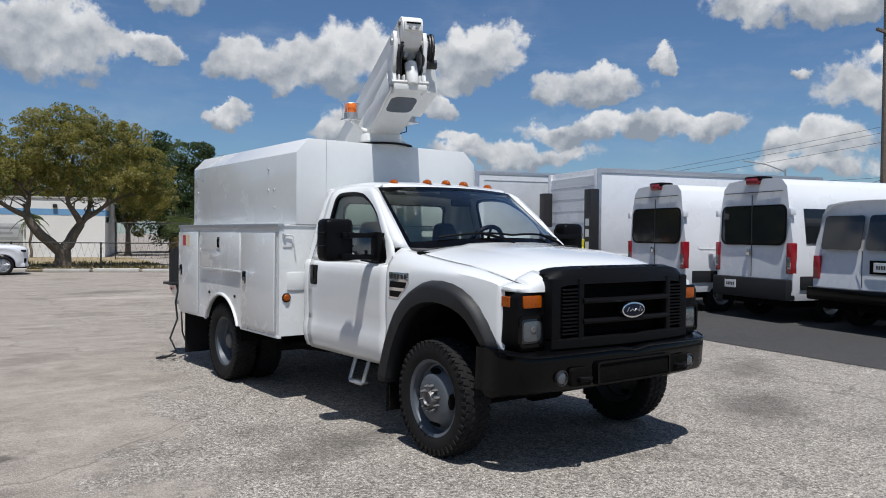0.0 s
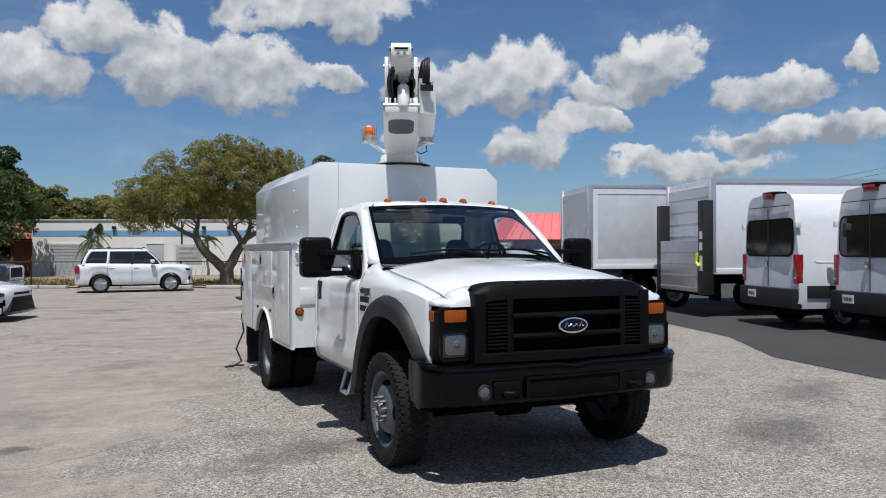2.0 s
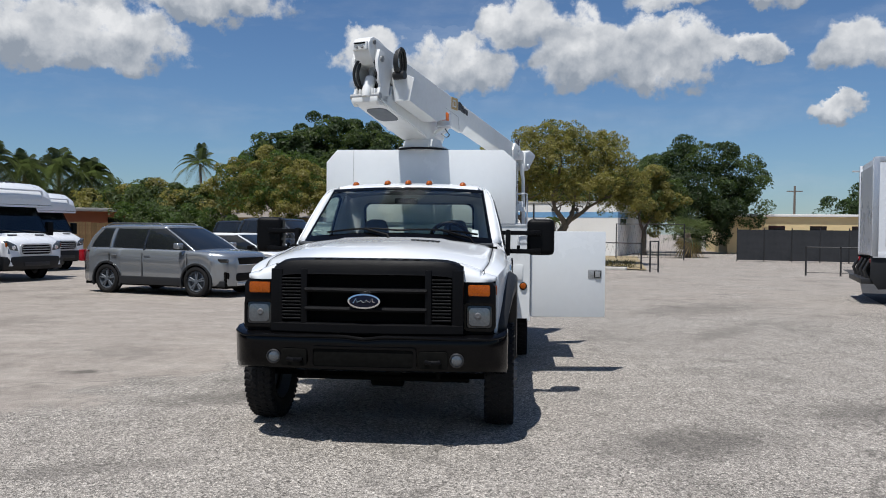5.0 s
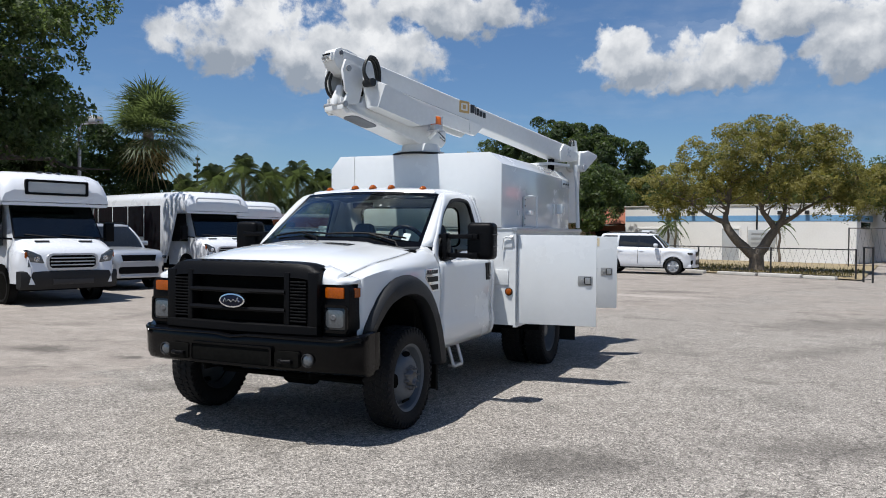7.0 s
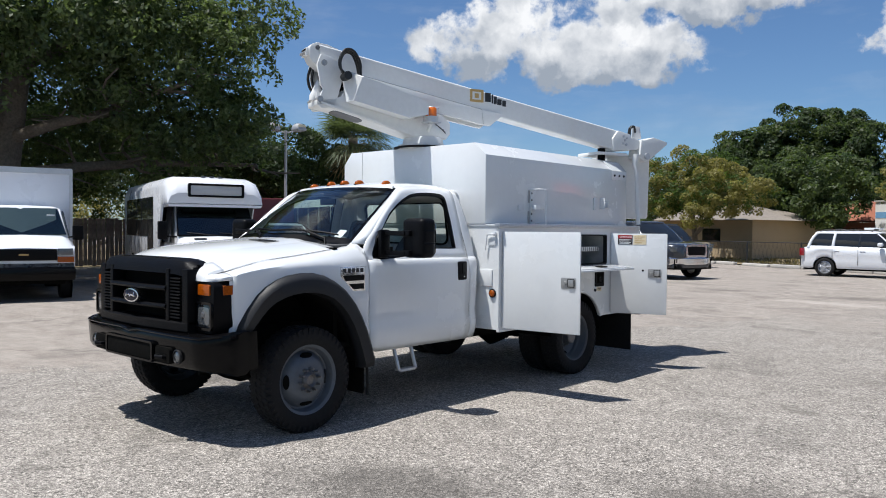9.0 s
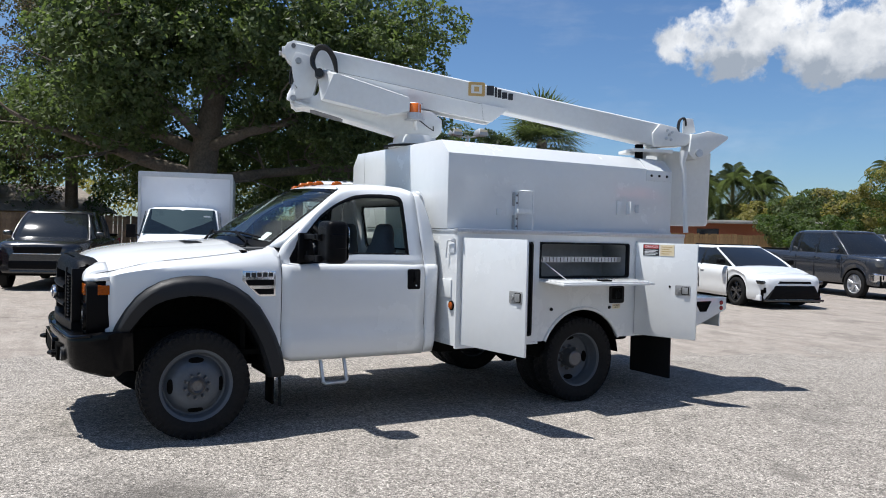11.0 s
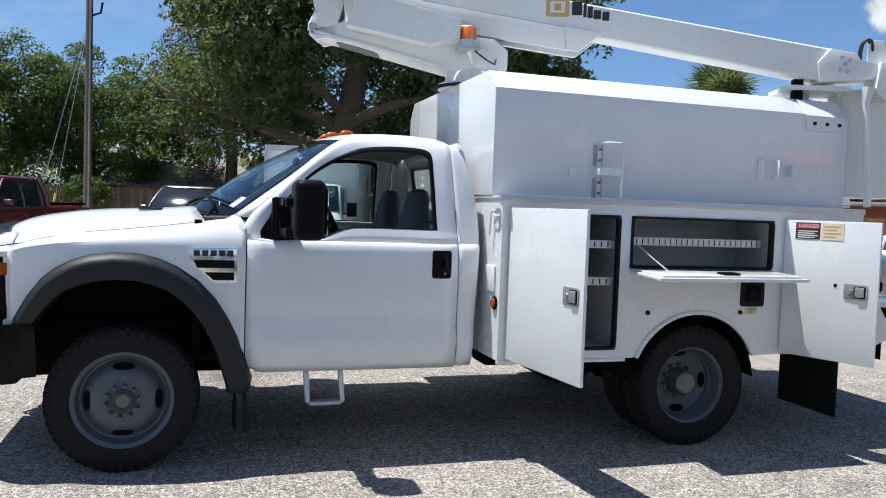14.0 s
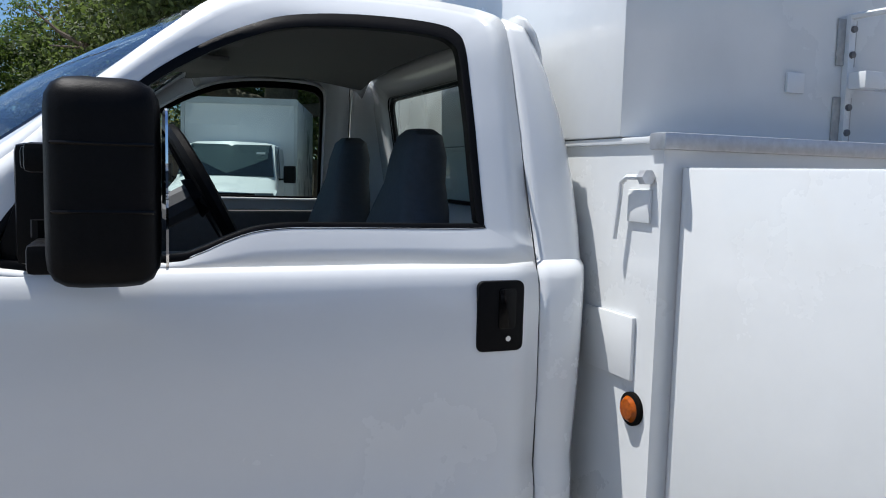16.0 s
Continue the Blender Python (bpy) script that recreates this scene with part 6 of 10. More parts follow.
bpart("lift_cylinder", rod([(0.02, -1.235, 2.85), (0.02, -1.225, 2.89), (0.02, -1.15, 3.04), (0.02, -1.145, 3.05)], [0.045, 0.055, 0.055, 0.04], 16), WHITE_BOOM, lower)
for x in (-0.10, -0.055, 0.085, 0.11):
    bpart("mouth_rib", box(x - 0.008, x + 0.008, -1.235, -1.02, 2.84, 2.93, 0.004), WHITE_BOOM, lower)
bpart("clevis", box(-0.03, 0.07, -1.12, -1.04, 3.10, 3.20, 0.012), LATCH, lower)
# near-black sheet standing in for the shade inside the white arm's mouth
bpart("mouth_back", box(-0.115, 0.115, -0.955, -0.94, 2.90, 3.16, 0.003), CHASSIS, lower)
bpart("cylinder_rod", rod([(0.02, -1.15, 3.04), (0.02, -1.08, 3.16)], 0.028, 12), LATCH, lower)
def arc_hose(name, pts, r, mat, parent, k=6):
    """A hose through points, made smooth."""
    q = [Vector(pts[0])] + [Vector(p) for p in pts] + [Vector(pts[-1])]
    out = []
    for i in range(1, len(q) - 2):
        for j in range(k):
            t = j / k
            out.append(tuple(0.5 * (2 * q[i] + (q[i + 1] - q[i - 1]) * t + (2 * q[i - 1] - 5 * q[i] + 4 * q[i + 1] - q[i + 2]) * t * t + (3 * q[i] - q[i - 1] - 3 * q[i + 1] + q[i + 2]) * t**3)))
    out.append(tuple(pts[-1]))
    return bpart(name, rod(out, r, 8), mat, parent)


for x, dy in ((-0.10, 0.0), (-0.075, 0.03), (0.105, 0.04)):
    arc_hose("arm_hose", [(x * 0.8, -1.10, 2.92), (x * 1.05, -1.21 + dy, 2.97), (x * 1.15, -1.25 + dy, 3.08), (x * 0.9, -1.24 + dy, 3.18), (x * 0.3, -1.21, 3.25), (0.0, -1.16, 3.27)], 0.014, HOSE, lower)
# upper boom, tapering
up_prof = []
top0, top1, bot0, bot1 = (-1.20, 3.408), (2.62, 2.80), (-0.95, 3.13), (2.62, 2.555)
rings = []
for f in np.linspace(0, 1, 7):
    t = Vector(top0).lerp(Vector(top1), f)
    b = Vector((-1.20, 3.19)).lerp(Vector(bot1), f)
    w = 0.105 - 0.012 * f
    rings.append([(x, t.x if z else b.x, zz) for x, z, zz in ((-w, 1, t.y - 0.012), (-w + 0.012, 1, t.y), (w - 0.012, 1, t.y), (w, 1, t.y - 0.012), (w, 0, b.y + 0.012), (w - 0.012, 0, b.y), (-w + 0.012, 0, b.y), (-w, 0, b.y + 0.012))])
upper = bpart("upper_boom", loft(rings), WHITE_BOOM, None, "long white upper boom", 40)
bpart("boom_head", slab([(-1.275, 3.235), (-1.305, 3.29), (-1.305, 3.36), (-1.28, 3.405), (-1.22, 3.43), (-1.12, 3.42), (-1.0, 3.385), (-1.0, 3.14), (-1.2, 3.17)], "x", -0.092, 0.092, 0.012), WHITE_BOOM, upper)
bpart("head_block", box(-0.078, 0.078, -1.33, -1.29, 3.29, 3.37, 0.006), WHITE_BOOM, upper)
bpart("link_cover", slab([(-0.95, 3.168), (0.65, 2.906), (0.935, 2.866), (0.765, 2.728), (0.67, 2.739), (-0.02, 2.838), (-0.95, 3.02)], "x", 0.085, 0.130, 0.006), WHITE_BOOM, upper)
bpart("link_cover", slab([(-0.95, 3.168), (0.65, 2.906), (0.935, 2.866), (0.765, 2.728), (0.67, 2.739), (-0.02, 2.838), (-0.95, 3.02)], "x", -0.130, -0.085, 0.006), WHITE_BOOM, upper)
bpart("cover_line", rod([(0.1305, -0.90, 3.158), (0.1305, 0.655, 2.904), (0.1305, 0.675, 2.745)], 0.003, 5), SHELF_IN, upper)
# side housing beside the elbow: wedge with folded top
hs = [[(x, y, z) for y, z in ((-1.0, 3.16), (-0.86, 3.135), (-0.10, 2.925), (-0.09, 2.765), (-0.318, 2.716), (-0.945, 2.845))] for x in (0.165, 0.19)]
hs += [[(x, y, z) for y, z in ((-0.832, 3.080), (-0.80, 3.084), (-0.10, 2.892), (-0.10, 2.765), (-0.32, 2.716), (-0.925, 2.842))] for x in (0.33,)]
bpart("arm_housing", loft(hs), WHITE_BOOM, lower, "white folded sheet housing", 20)
for x, rr in ((0.255, 0.125), (0.232, 0.112), (0.210, 0.098)):
    arc_hose("hose_loop", [(x, -0.955, 3.08), (x, -0.93 - rr * 0.85, 3.16), (x, -0.93 - rr * 0.9, 3.25), (x, -0.93 - rr * 0.45, 3.25 + rr * 0.78), (x - 0.01, -0.93 + rr * 0.3, 3.25 + rr * 0.75), (x - 0.03, -0.93 + rr * 0.9, 3.24), (x - 0.05, -0.80, 3.10), (x - 0.06, -0.77, 3.04)], 0.0135, HOSE, lower)
bpart("hose_gland", rod([(0.18, -0.97, 3.09), (0.30, -0.97, 3.09)], 0.042, 16), HOSE, lower)
bpart("head_slot", box(-0.062, 0.062, -1.337, -1.329, 3.345, 3.36, 0.002), CHASSIS, upper)
for x in (-0.03, 0.03):
    bpart("head_bolt", rod([(x, -1.36, 3.315), (x, -1.32, 3.315)], 0.016, 8), LATCH, upper)
for x in (-0.094, 0.094):
    bpart("head_pin", rod([(x - 0.012, -1.22, 3.375), (x + 0.012, -1.22, 3.375)], 0.022, 14), HUB, upper)
# maker's mark, drawn as plain shapes
mx = 0.1035
slope = -(3.395 - 2.80) / 3.82
lg = upper
bpart("maker_frame", frame_slab(rrect(0.52, 0.69, 2.985, 3.125, 0.012), rrect(0.548, 0.662, 3.012, 3.098, 0.008), "x", mx - 0.004, mx), GOLD_INK, upper)
bpart("maker_bar", box(mx - 0.004, mx, 0.58, 0.63, 3.03, 3.08), GOLD_INK, upper)
wd = bmesh.new()
for k, (w, h) in enumerate(((0.075, 0.10), (0.022, 0.10), (0.038, 0.085), (0.055, 0.066), (0.05, 0.066))):
    y0 = 0.71 + (0, 0.085, 0.115, 0.16, 0.225)[k]
    z0 = 3.0 + (y0 - 0.7) * slope
    box(mx - 0.004, mx, y0, y0 + w, z0, z0 + h, 0.004, 1, wd)
bpart("maker_word", wd, INK, upper)
# tip: knuckle, plates, levelling rod
bpart("tip_plate", slab([(2.50, 2.70), (2.585, 2.802), (2.77, 2.77), (2.80, 2.725), (2.92, 2.705), (2.95, 2.645), (2.89, 2.585), (2.52, 2.555)], "x", -0.12, 0.12, 0.01), WHITE_BOOM, upper)
for y, z in ((2.665, 2.735), (2.72, 2.718), (2.655, 2.65), (2.71, 2.638), (2.69, 2.69)):
    bpart("tip_bolt", moved(lathe([(0.12, 0.016), (0.130, 0.014), (0.132, 0)], 10), Matrix.Translation((0, y, z))), ALU, upper)
bpart("tip_block", slab([(2.93, 2.71), (2.985, 2.708), (3.127, 2.748), (3.285, 2.716), (3.35, 2.70), (3.345, 2.665), (3.09, 2.48), (3.045, 2.447), (2.968, 2.443), (2.90, 2.49), (2.92, 2.64)], "x", -0.07, 0.15, 0.015), WHITE_BOOM, upper)
bpart("tip_ear", slab([(2.89, 2.70), (2.895, 2.86), (2.93, 2.888), (3.0, 2.885), (3.035, 2.74)], "x", 0.0, 0.03, 0.006), WHITE_BOOM, upper)
bpart("tip_pin", rod([(-0.1, 3.01, 2.505), (0.175, 3.01, 2.505)], 0.04, 16), ALU, upper)
for x in (0.02, 0.05):
    arc_hose("tip_hose", [(x, 2.83, 2.69), (x, 2.828, 2.78), (x, 2.84, 2.85), (x, 2.87, 2.882), (x, 2.90, 2.87), (x, 2.91, 2.80)], 0.010, HOSE, upper)
bpart("levelling_rod", rod([(0.13, 2.86, 2.52), (0.13, 2.84, 2.40), (0.14, 2.86, 2.30), (0.14, 2.90, 1.66)], [0.05, 0.03, 0.025, 0.028], 10), WHITE_BOOM, upper)
# bucket hanging beside the tip, boom rest
bk = [[(x, y, z) for x, y in rrect(-0.28 * k, 0.28 * k, 3.03 - 0.27 * k, 3.03 + 0.27 * k, 0.08)] for z, k in ((1.74, 0.94), (1.77, 0.98), (2.54, 1.02))]
bucket = bpart("bucket", loft(bk), WHITE_BOOM, None, "white fibreglass bucket under the boom tip", 30)
bucket.matrix_basis = BOOM @ Matrix.Translation((-0.36, 0.0, 0))
rest = bpart("boom_rest", box(-0.30, 0.10, 2.30, 2.75, 2.50, 2.535, 0.006), WHITE_BOOM, None, "white boom rest bracket")
bpart("rest_post", box(-0.12, -0.06, 2.45, 2.52, 2.43, 2.50, 0.004), WHITE_BOOM, rest)
bpart("rest_post", box(0.02, 0.08, 2.35, 2.42, 2.43, 2.58, 0.004), CHASSIS, rest)
# two orange beacons on small brackets
for bx, by, bz in ((0.245, 2.215, 2.80), (-0.335, 2.39, 2.80)):
    base = part("beacon_bracket", box(bx - 0.075, bx + 0.075, by - 0.075, by + 0.075, bz - 0.115, bz - 0.10, 0.003), ALU, truck, "beacon on a plate with wire guard")
    part("bracket_arm", rod([(bx, by, bz - 0.11), (bx * 0.5, by + 0.08, bz - 0.18), (bx * 0.3, 2.38, bz - 0.22)], 0.02, 8), WHITE_BOOM, base)
    part("beacon_base", moved(lathe([(-0.10, 0.0), (-0.10, 0.068), (-0.045, 0.07), (-0.045, 0)], 24, "z"), Matrix.Translation((bx, by, bz))), ALU, base)
    part("beacon_lens", moved(lathe([(-0.045, 0.062), (0.035, 0.058), (0.052, 0.045), (0.056, 0.0)], 24, "z"), Matrix.Translation((bx, by, bz))), BEACON, base, "orange beacon lens")
    cage = bmesh.new()
    for k in range(5):
        a = 2 * math.pi * k / 5
        rod([(bx + 0.08 * math.cos(a), by + 0.08 * math.sin(a), bz - 0.10), (bx + 0.08 * math.cos(a), by + 0.08 * math.sin(a), bz + 0.045)], 0.0035, 5, cage)
    for z in (0.045,):
        rod([(bx + 0.08 * math.cos(a), by + 0.08 * math.sin(a), bz + z) for a in np.linspace(0, 2 * math.pi, 20)], 0.0035, 5, cage)
    part("beacon_guard", cage, ALU, base)
part("beacon_cable", rod([(0.25, 2.26, 2.69), (0.30, 2.34, 2.62), (0.26, 2.42, 2.60), (0.18, 2.46, 2.66)], 0.006, 6), HOSE, truck)

# ---------------------------------------------------------------- parked vehicles
# local frame of each: +X forward, +Y its left, origin on the ground under the front axle
WHEELS = {}


def add_wheel(parent, x, y, r, w, style="alloy"):
    """A road wheel; meshes are shared between alike wheels. Outer side towards the sign of y."""
    key = (r, w, style)
    if key not in WHEELS:
        ri = r * (0.60 if style == "steel" else 0.70)
        h = w / 2
        ty = lathe([(-h * 0.8, ri), (-h, ri + 0.03), (-h, r - 0.05), (-h * 0.8, r), (h * 0.8, r), (h, r - 0.05), (h, ri + 0.03), (h * 0.8, ri)], 28, "y")
        if style != "steel":
            rm = lathe([(h * 0.7, ri), (h * 0.78, ri - 0.02), (h * 0.3, ri - 0.04), (0, ri - 0.05), (0, 0)], 28, "y")
            for k in range(10):
                a = 2 * math.pi * (k // 2) / 5 + (0.15 if k % 2 else -0.15)
                b = box(-0.02, 0.02, h * 0.35, h * 0.72, 0.03, ri - 0.01, 0.008, 1)
                moved(b, Matrix.Rotation(a, 4, "Y"), rm)
            lathe([(h * 0.5, 0.0), (h * 0.78, 0.0), (h * 0.78, 0.05), (h * 0.5, 0.06)], 16, "y", rm)
        else:
            rm = lathe([(h * 0.7, ri), (h * 0.8, ri - 0.015), (h * 0.3, ri - 0.05), (h * 0.2, ri * 0.6), (h * 0.6, ri * 0.45), (h * 0.7, ri * 0.2), (h * 0.7, 0)], 28, "y")
        me = []
        for nm, bm, mt in (("tyre", ty, RUBBER), ("rim", rm, {"alloy": STEEL, "bright": ALU, "black": BLACK_CAR}.get(style, ALU))):
            ob = part(nm, bm, mt)
            me.append(ob.data)
            bpy.data.objects.remove(ob)
        WHEELS[key] = me
    wh = new("wheel")
    wh.parent = parent
    wh.matrix_basis = pose(x, y, r, 0, 0, 0 if y > 0 else 180)
    for nm, me in zip(("tyre", "rim"), WHEELS[key]):
        o = new(nm, me)
        o.parent = wh
    return wh


def shell_body(stations, wb, r, W, zb, arch=1.18):
    """Body skin from stations (x, top z, half width at the shoulder), cut out over the wheels at 0 and -wb."""
    x0, x1 = stations[-1][0], stations[0][0]
    xs = sorted(set([s[0] for s in stations] + [c + r * arch * math.cos(a) for c in (0, -wb) for a in np.linspace(0, math.pi, 13)] + list(np.linspace(x0, x1, 14))))
    tops = sorted((s[0], s[1]) for s in stations)
    wid = sorted((s[0], s[2]) for s in stations)
    rows = []
    for x in xs:
        zt, w = lerp_list(tops, x), lerp_list(wid, x)
        z0 = zb
        for c in (0, -wb):
            d = (r * arch) ** 2 - (x - c) ** 2
            if d > 0:
                z0 = max(z0, r * 0.95 + math.sqrt(d))
        z0 = min(z0, zt - 0.04)
        h = zt - z0
        half = [(w - 0.05, z0), (w - 0.012, z0 + 0.10 * h), (w - 0.02, z0 + 0.35 * h), (w - 0.008, z0 + 0.58 * h), (w + 0.004, z0 + 0.70 * h), (w - 0.012, z0 + 0.80 * h), (w - 0.045, z0 + 0.92 * h), (w - 0.10, zt - 0.008), (w - 0.20, zt + 0.006), (w * 0.5, zt + 0.022), (0, zt + 0.03)]
        rows.append([(x, -a, b) for a, b in half] + [(x, a, b) for a, b in half[-2::-1]])
    bm = loft(rows, closed=False, caps=False)
    for row in (rows[0], rows[-1]):
        bm.faces.new([bm.verts.new(p) for p in row])
    return bm


def cabin(xs_belt, xs_roof, zb, zr, wb_, wr):
    """Glass house: belt from xs_belt[0] (rear) to [1], roof likewise; returns rings."""
    def plan(x0, x1, w, r):
        return rrect(x0, x1, -w, w, r, 3)
    rings = []
    for f in (0, 0.2, 0.4, 0.6, 0.8, 0.93, 1.0):
        bow = math.sin(f * math.pi) * 0.05
        x0 = xs_belt[0] + (xs_roof[0] - xs_belt[0]) * f - bow
        x1 = xs_belt[1] + (xs_roof[1] - xs_belt[1]) * f + bow
        w = wb_ + (wr - wb_) * f + 0.03 * math.sin(f * math.pi)
        rings.append([(x, y, zb + (zr - zb) * f) for x, y in plan(x0, x1, w, 0.20)])
    return rings


def plate_bars(parent, x, y, z, face, mat=CREAM_INK):
    """Number plate with plain bars; face +1 looks forward."""
    p = part("number_plate", box(x - 0.006, x + 0.006, y - 0.15, y + 0.15, z - 0.075, z + 0.075, 0.002, 1), WHITE_BODY, parent)
    b = bmesh.new()
    for k in range(5):
        box(x + face * 0.006 - 0.002, x + face * 0.006 + 0.002, y - 0.11 + k * 0.045, y - 0.08 + k * 0.045, z - 0.03, z + 0.03, 0, 1, b)
    part("plate_bars", b, INK, parent)


def car(name, label, m, paint, wb=2.65, fo=0.9, ro=0.85, W=0.9, H=1.62, nose=0.92, hood=0.98, belt=1.02, tail=1.02, a_base=-0.1, a_top=-1.0, r_top=-3.1, r_base=-3.45, r=0.34,
        zb=0.26, pillars=(-1.55, -2.55), rails=False, truck_bed=False, style="alloy", face="plain", cladding=False, group="parked cars"):
    v = thing(name, m, label, "pickup truck" if truck_bed else "car", group)
    e = -wb - ro
    st = [(fo, nose - 0.20, W * 0.60), (fo - 0.015, nose - 0.07, W * 0.66), (fo - 0.05, nose - 0.02, W * 0.74), (fo - 0.11, nose + 0.005, W * 0.83), (fo - 0.2, nose + 0.03, W * 0.91), (fo - 0.34, nose + 0.05, W * 0.97), (fo - 0.52, nose + 0.065, W), (a_base + 0.05, hood, W), (a_base - 0.5, belt, W),
          (r_base + 0.2, belt + 0.03, W), (e + 0.3, tail, W * 0.975), (e + 0.12, tail - 0.05, W * 0.92), (e + 0.04, tail - 0.14, W * 0.84), (e, tail * 0.62, W * 0.74)]
    part("body", shell_body(st, wb, r, W, zb), paint, v, angle=50)
    part("underbody", box(e + 0.12, fo - 0.12, -W + 0.12, W - 0.12, zb - 0.06, nose * 0.60), CHASSIS, v)
    wr = W - 0.24
    part("glass_house", loft(cabin((r_base, a_base), (r_top, a_top), belt - 0.06, H - 0.03, W - 0.085, wr)), DARK_GLASS, v, "dark tinted windows", 50)
    roof = [[(x, y, z) for x, y in rrect(r_top - dx, a_top + dx, -wr - dy, wr + dy, 0.20, 4)] for dx, dy, z in ((0.035, 0.02, H - 0.085), (0.05, 0.018, H - 0.045), (0.02, -0.01, H - 0.012), (-0.12, -0.12, H + 0.012), (-0.4, -0.35, H + 0.025))]
    part("roof", loft(roof), paint, v, angle=60)
    for s in (-1, 1):
        yb, yt = W - 0.075, wr + 0.012
        # windscreen and rear pillars follow the glass
        for xb, xt, bow, wd in ((a_base - 0.10, a_top - 0.03, 0.05, 0.028), (r_base + 0.13, r_top + 0.06, -0.05, 0.06)):
            pts = [(xb + (xt - xb) * f + bow * math.sin(f * math.pi), s * (yb + (yt - yb) * f + 0.03 * math.sin(f * math.pi) - 0.03), belt - 0.05 + (H - 0.03 - belt) * f) for f in (0, 0.25, 0.5, 0.75, 1.0)]
            part("pillar", rod(pts, [wd * 1.25, wd, wd, wd, wd], 8), paint, v, angle=60)
        for x, post in zip(pillars, (BLACK_CAR, paint if not truck_bed else BLACK_CAR)):
            pts = [(x + 0.05 * f, s * (yb + (yt - yb) * f + 0.03 * math.sin(f * math.pi) - 0.012), belt - 0.05 + (H - 0.03 - belt) * f) for f in (0, 0.25, 0.5, 0.75, 1.0)]
            part("window_post", rod(pts, 0.034 if post is BLACK_CAR else 0.055, 8), post, v, angle=60)
        part("wing_mirror", box(a_base - 0.50, a_base - 0.34, min(s * (W - 0.02), s * (W + 0.17)), max(s * (W - 0.02), s * (W + 0.17)), belt + 0.02, belt + 0.15, 0.045, 3), paint if face != "sport" else BLACK_PLASTIC, v)
        for x in pillars:
            part("door_handle", box(x + 0.06, x + 0.24, s * W - 0.016, s * W + 0.016, belt - 0.17, belt - 0.145, 0.008), paint, v)
        for x in (a_base - 0.25,) + tuple(pillars):
            part("shut_line", box(x - 0.004, x + 0.004, s * (W - 0.004) - 0.01, s * (W - 0.004) + 0.01, zb + 0.14, belt - 0.10), INK, v)
        z1 = nose - (0.20 if face != "truck" else 0.24)
        tall = 0.12 if face != "truck" else 0.20
        hl = part("headlight", slab([(s * W * 0.50, z1 + 0.02), (s * W * 0.93, z1 + 0.03), (s * W * 0.945, z1 + tall), (s * W * 0.56, z1 + tall - 0.02)], "x", fo - 0.30, fo - 0.10, 0.025), CLEAR_LENS if face == "truck" else DARK_GLASS, v)
        part("lamp_strip", box(fo - 0.16, fo - 0.092, min(s * W * 0.60, s * W * 0.86), max(s * W * 0.60, s * W * 0.86), z1 + 0.05, z1 + 0.085, 0.008), CLEAR_LENS, hl)
        part("fog_light", box(fo - 0.22, fo - 0.085, s * W * 0.74 - 0.08, s * W * 0.74 + 0.07, zb + 0.16, zb + 0.30, 0.02), CHASSIS, v)
        part("bumper_corner", box(fo - 0.42, fo - 0.13, min(s * W * 0.70, s * W * 0.925), max(s * W * 0.70, s * W * 0.925), zb - 0.02, zb + 0.12, 0.03), FLARE if cladding else paint, v)
        part("tail_light", box(e + 0.0, e + 0.16, s * (W - 0.10) - 0.09, s * (W - 0.10) + 0.07, tail - 0.36, tail - 0.08, 0.02), RED_LENS, v)
        if rails:
            part("roof_rail", rod([(a_top - 0.2, s * (wr - 0.05), H), (a_top - 0.3, s * (wr - 0.05), H + 0.05), (r_top + 0.3, s * (wr - 0.05), H + 0.05), (r_top + 0.15, s * (wr - 0.05), H)], 0.018, 6), STEEL if face == "crossover" else BLACK_METAL, v)
        if cladding:
            part("sill_cladding", box(-wb + r * 1.2, -r * 1.2, s * (W - 0.01) - 0.02, s * (W - 0.01) + 0.02, zb - 0.02, zb + 0.16, 0.01), FLARE, v)
        for x in (0, -wb):
            add_wheel(v, x, s * (W - 0.10), r, 0.215, style)
            arch = sheet([[(x + rr * math.cos(a), s * yy, r * 0.95 + rr * math.sin(a)) for rr, yy in ((r * 1.17, W - 0.02), (r * 1.16, W - 0.25))] for a in np.linspace(0.1, math.pi - 0.1, 13)])
            part("wheel_arch", arch, CHASSIS, v)
            if cladding:
                ring = sheet([[(x + rr * math.cos(a), s * yy, r * 0.95 + rr * math.sin(a)) for rr, yy in ((r * 1.14, W - 0.03), (r * 1.16, W + 0.010), (r * 1.27, W + 0.008), (r * 1.29, W - 0.03))] for a in np.linspace(-0.35, math.pi + 0.35, 17)])
                part("arch_cladding", ring, FLARE, v)
    if face == "truck":
        part("grille", slab(rrect(-W * 0.44, W * 0.44, nose - 0.33, nose - 0.02, 0.05), "x", fo - 0.14, fo + 0.012, 0.01), BLACK_PLASTIC, v)
        part("grille_rim", frame_slab(rrect(-W * 0.50, W * 0.50, nose - 0.39, nose + 0.035, 0.08), rrect(-W * 0.42, W * 0.42, nose - 0.32, nose - 0.035, 0.06), "x", fo - 0.14, fo + 0.03), CHROME, v)
        part("bumper", loft([[(fo - 0.25 + 0.33 * (1 - (abs(y) / W) ** 3) - dx, y, z) for z, dx in ((zb + 0.10, 0.03), (zb + 0.14, 0.0), (zb + 0.30, 0.0), (zb + 0.34, 0.04), (zb + 0.30, 0.2), (zb + 0.14, 0.2))] for y in np.linspace(-W * 0.98, W * 0.98, 13)]), CHROME, v, "chrome front bumper")
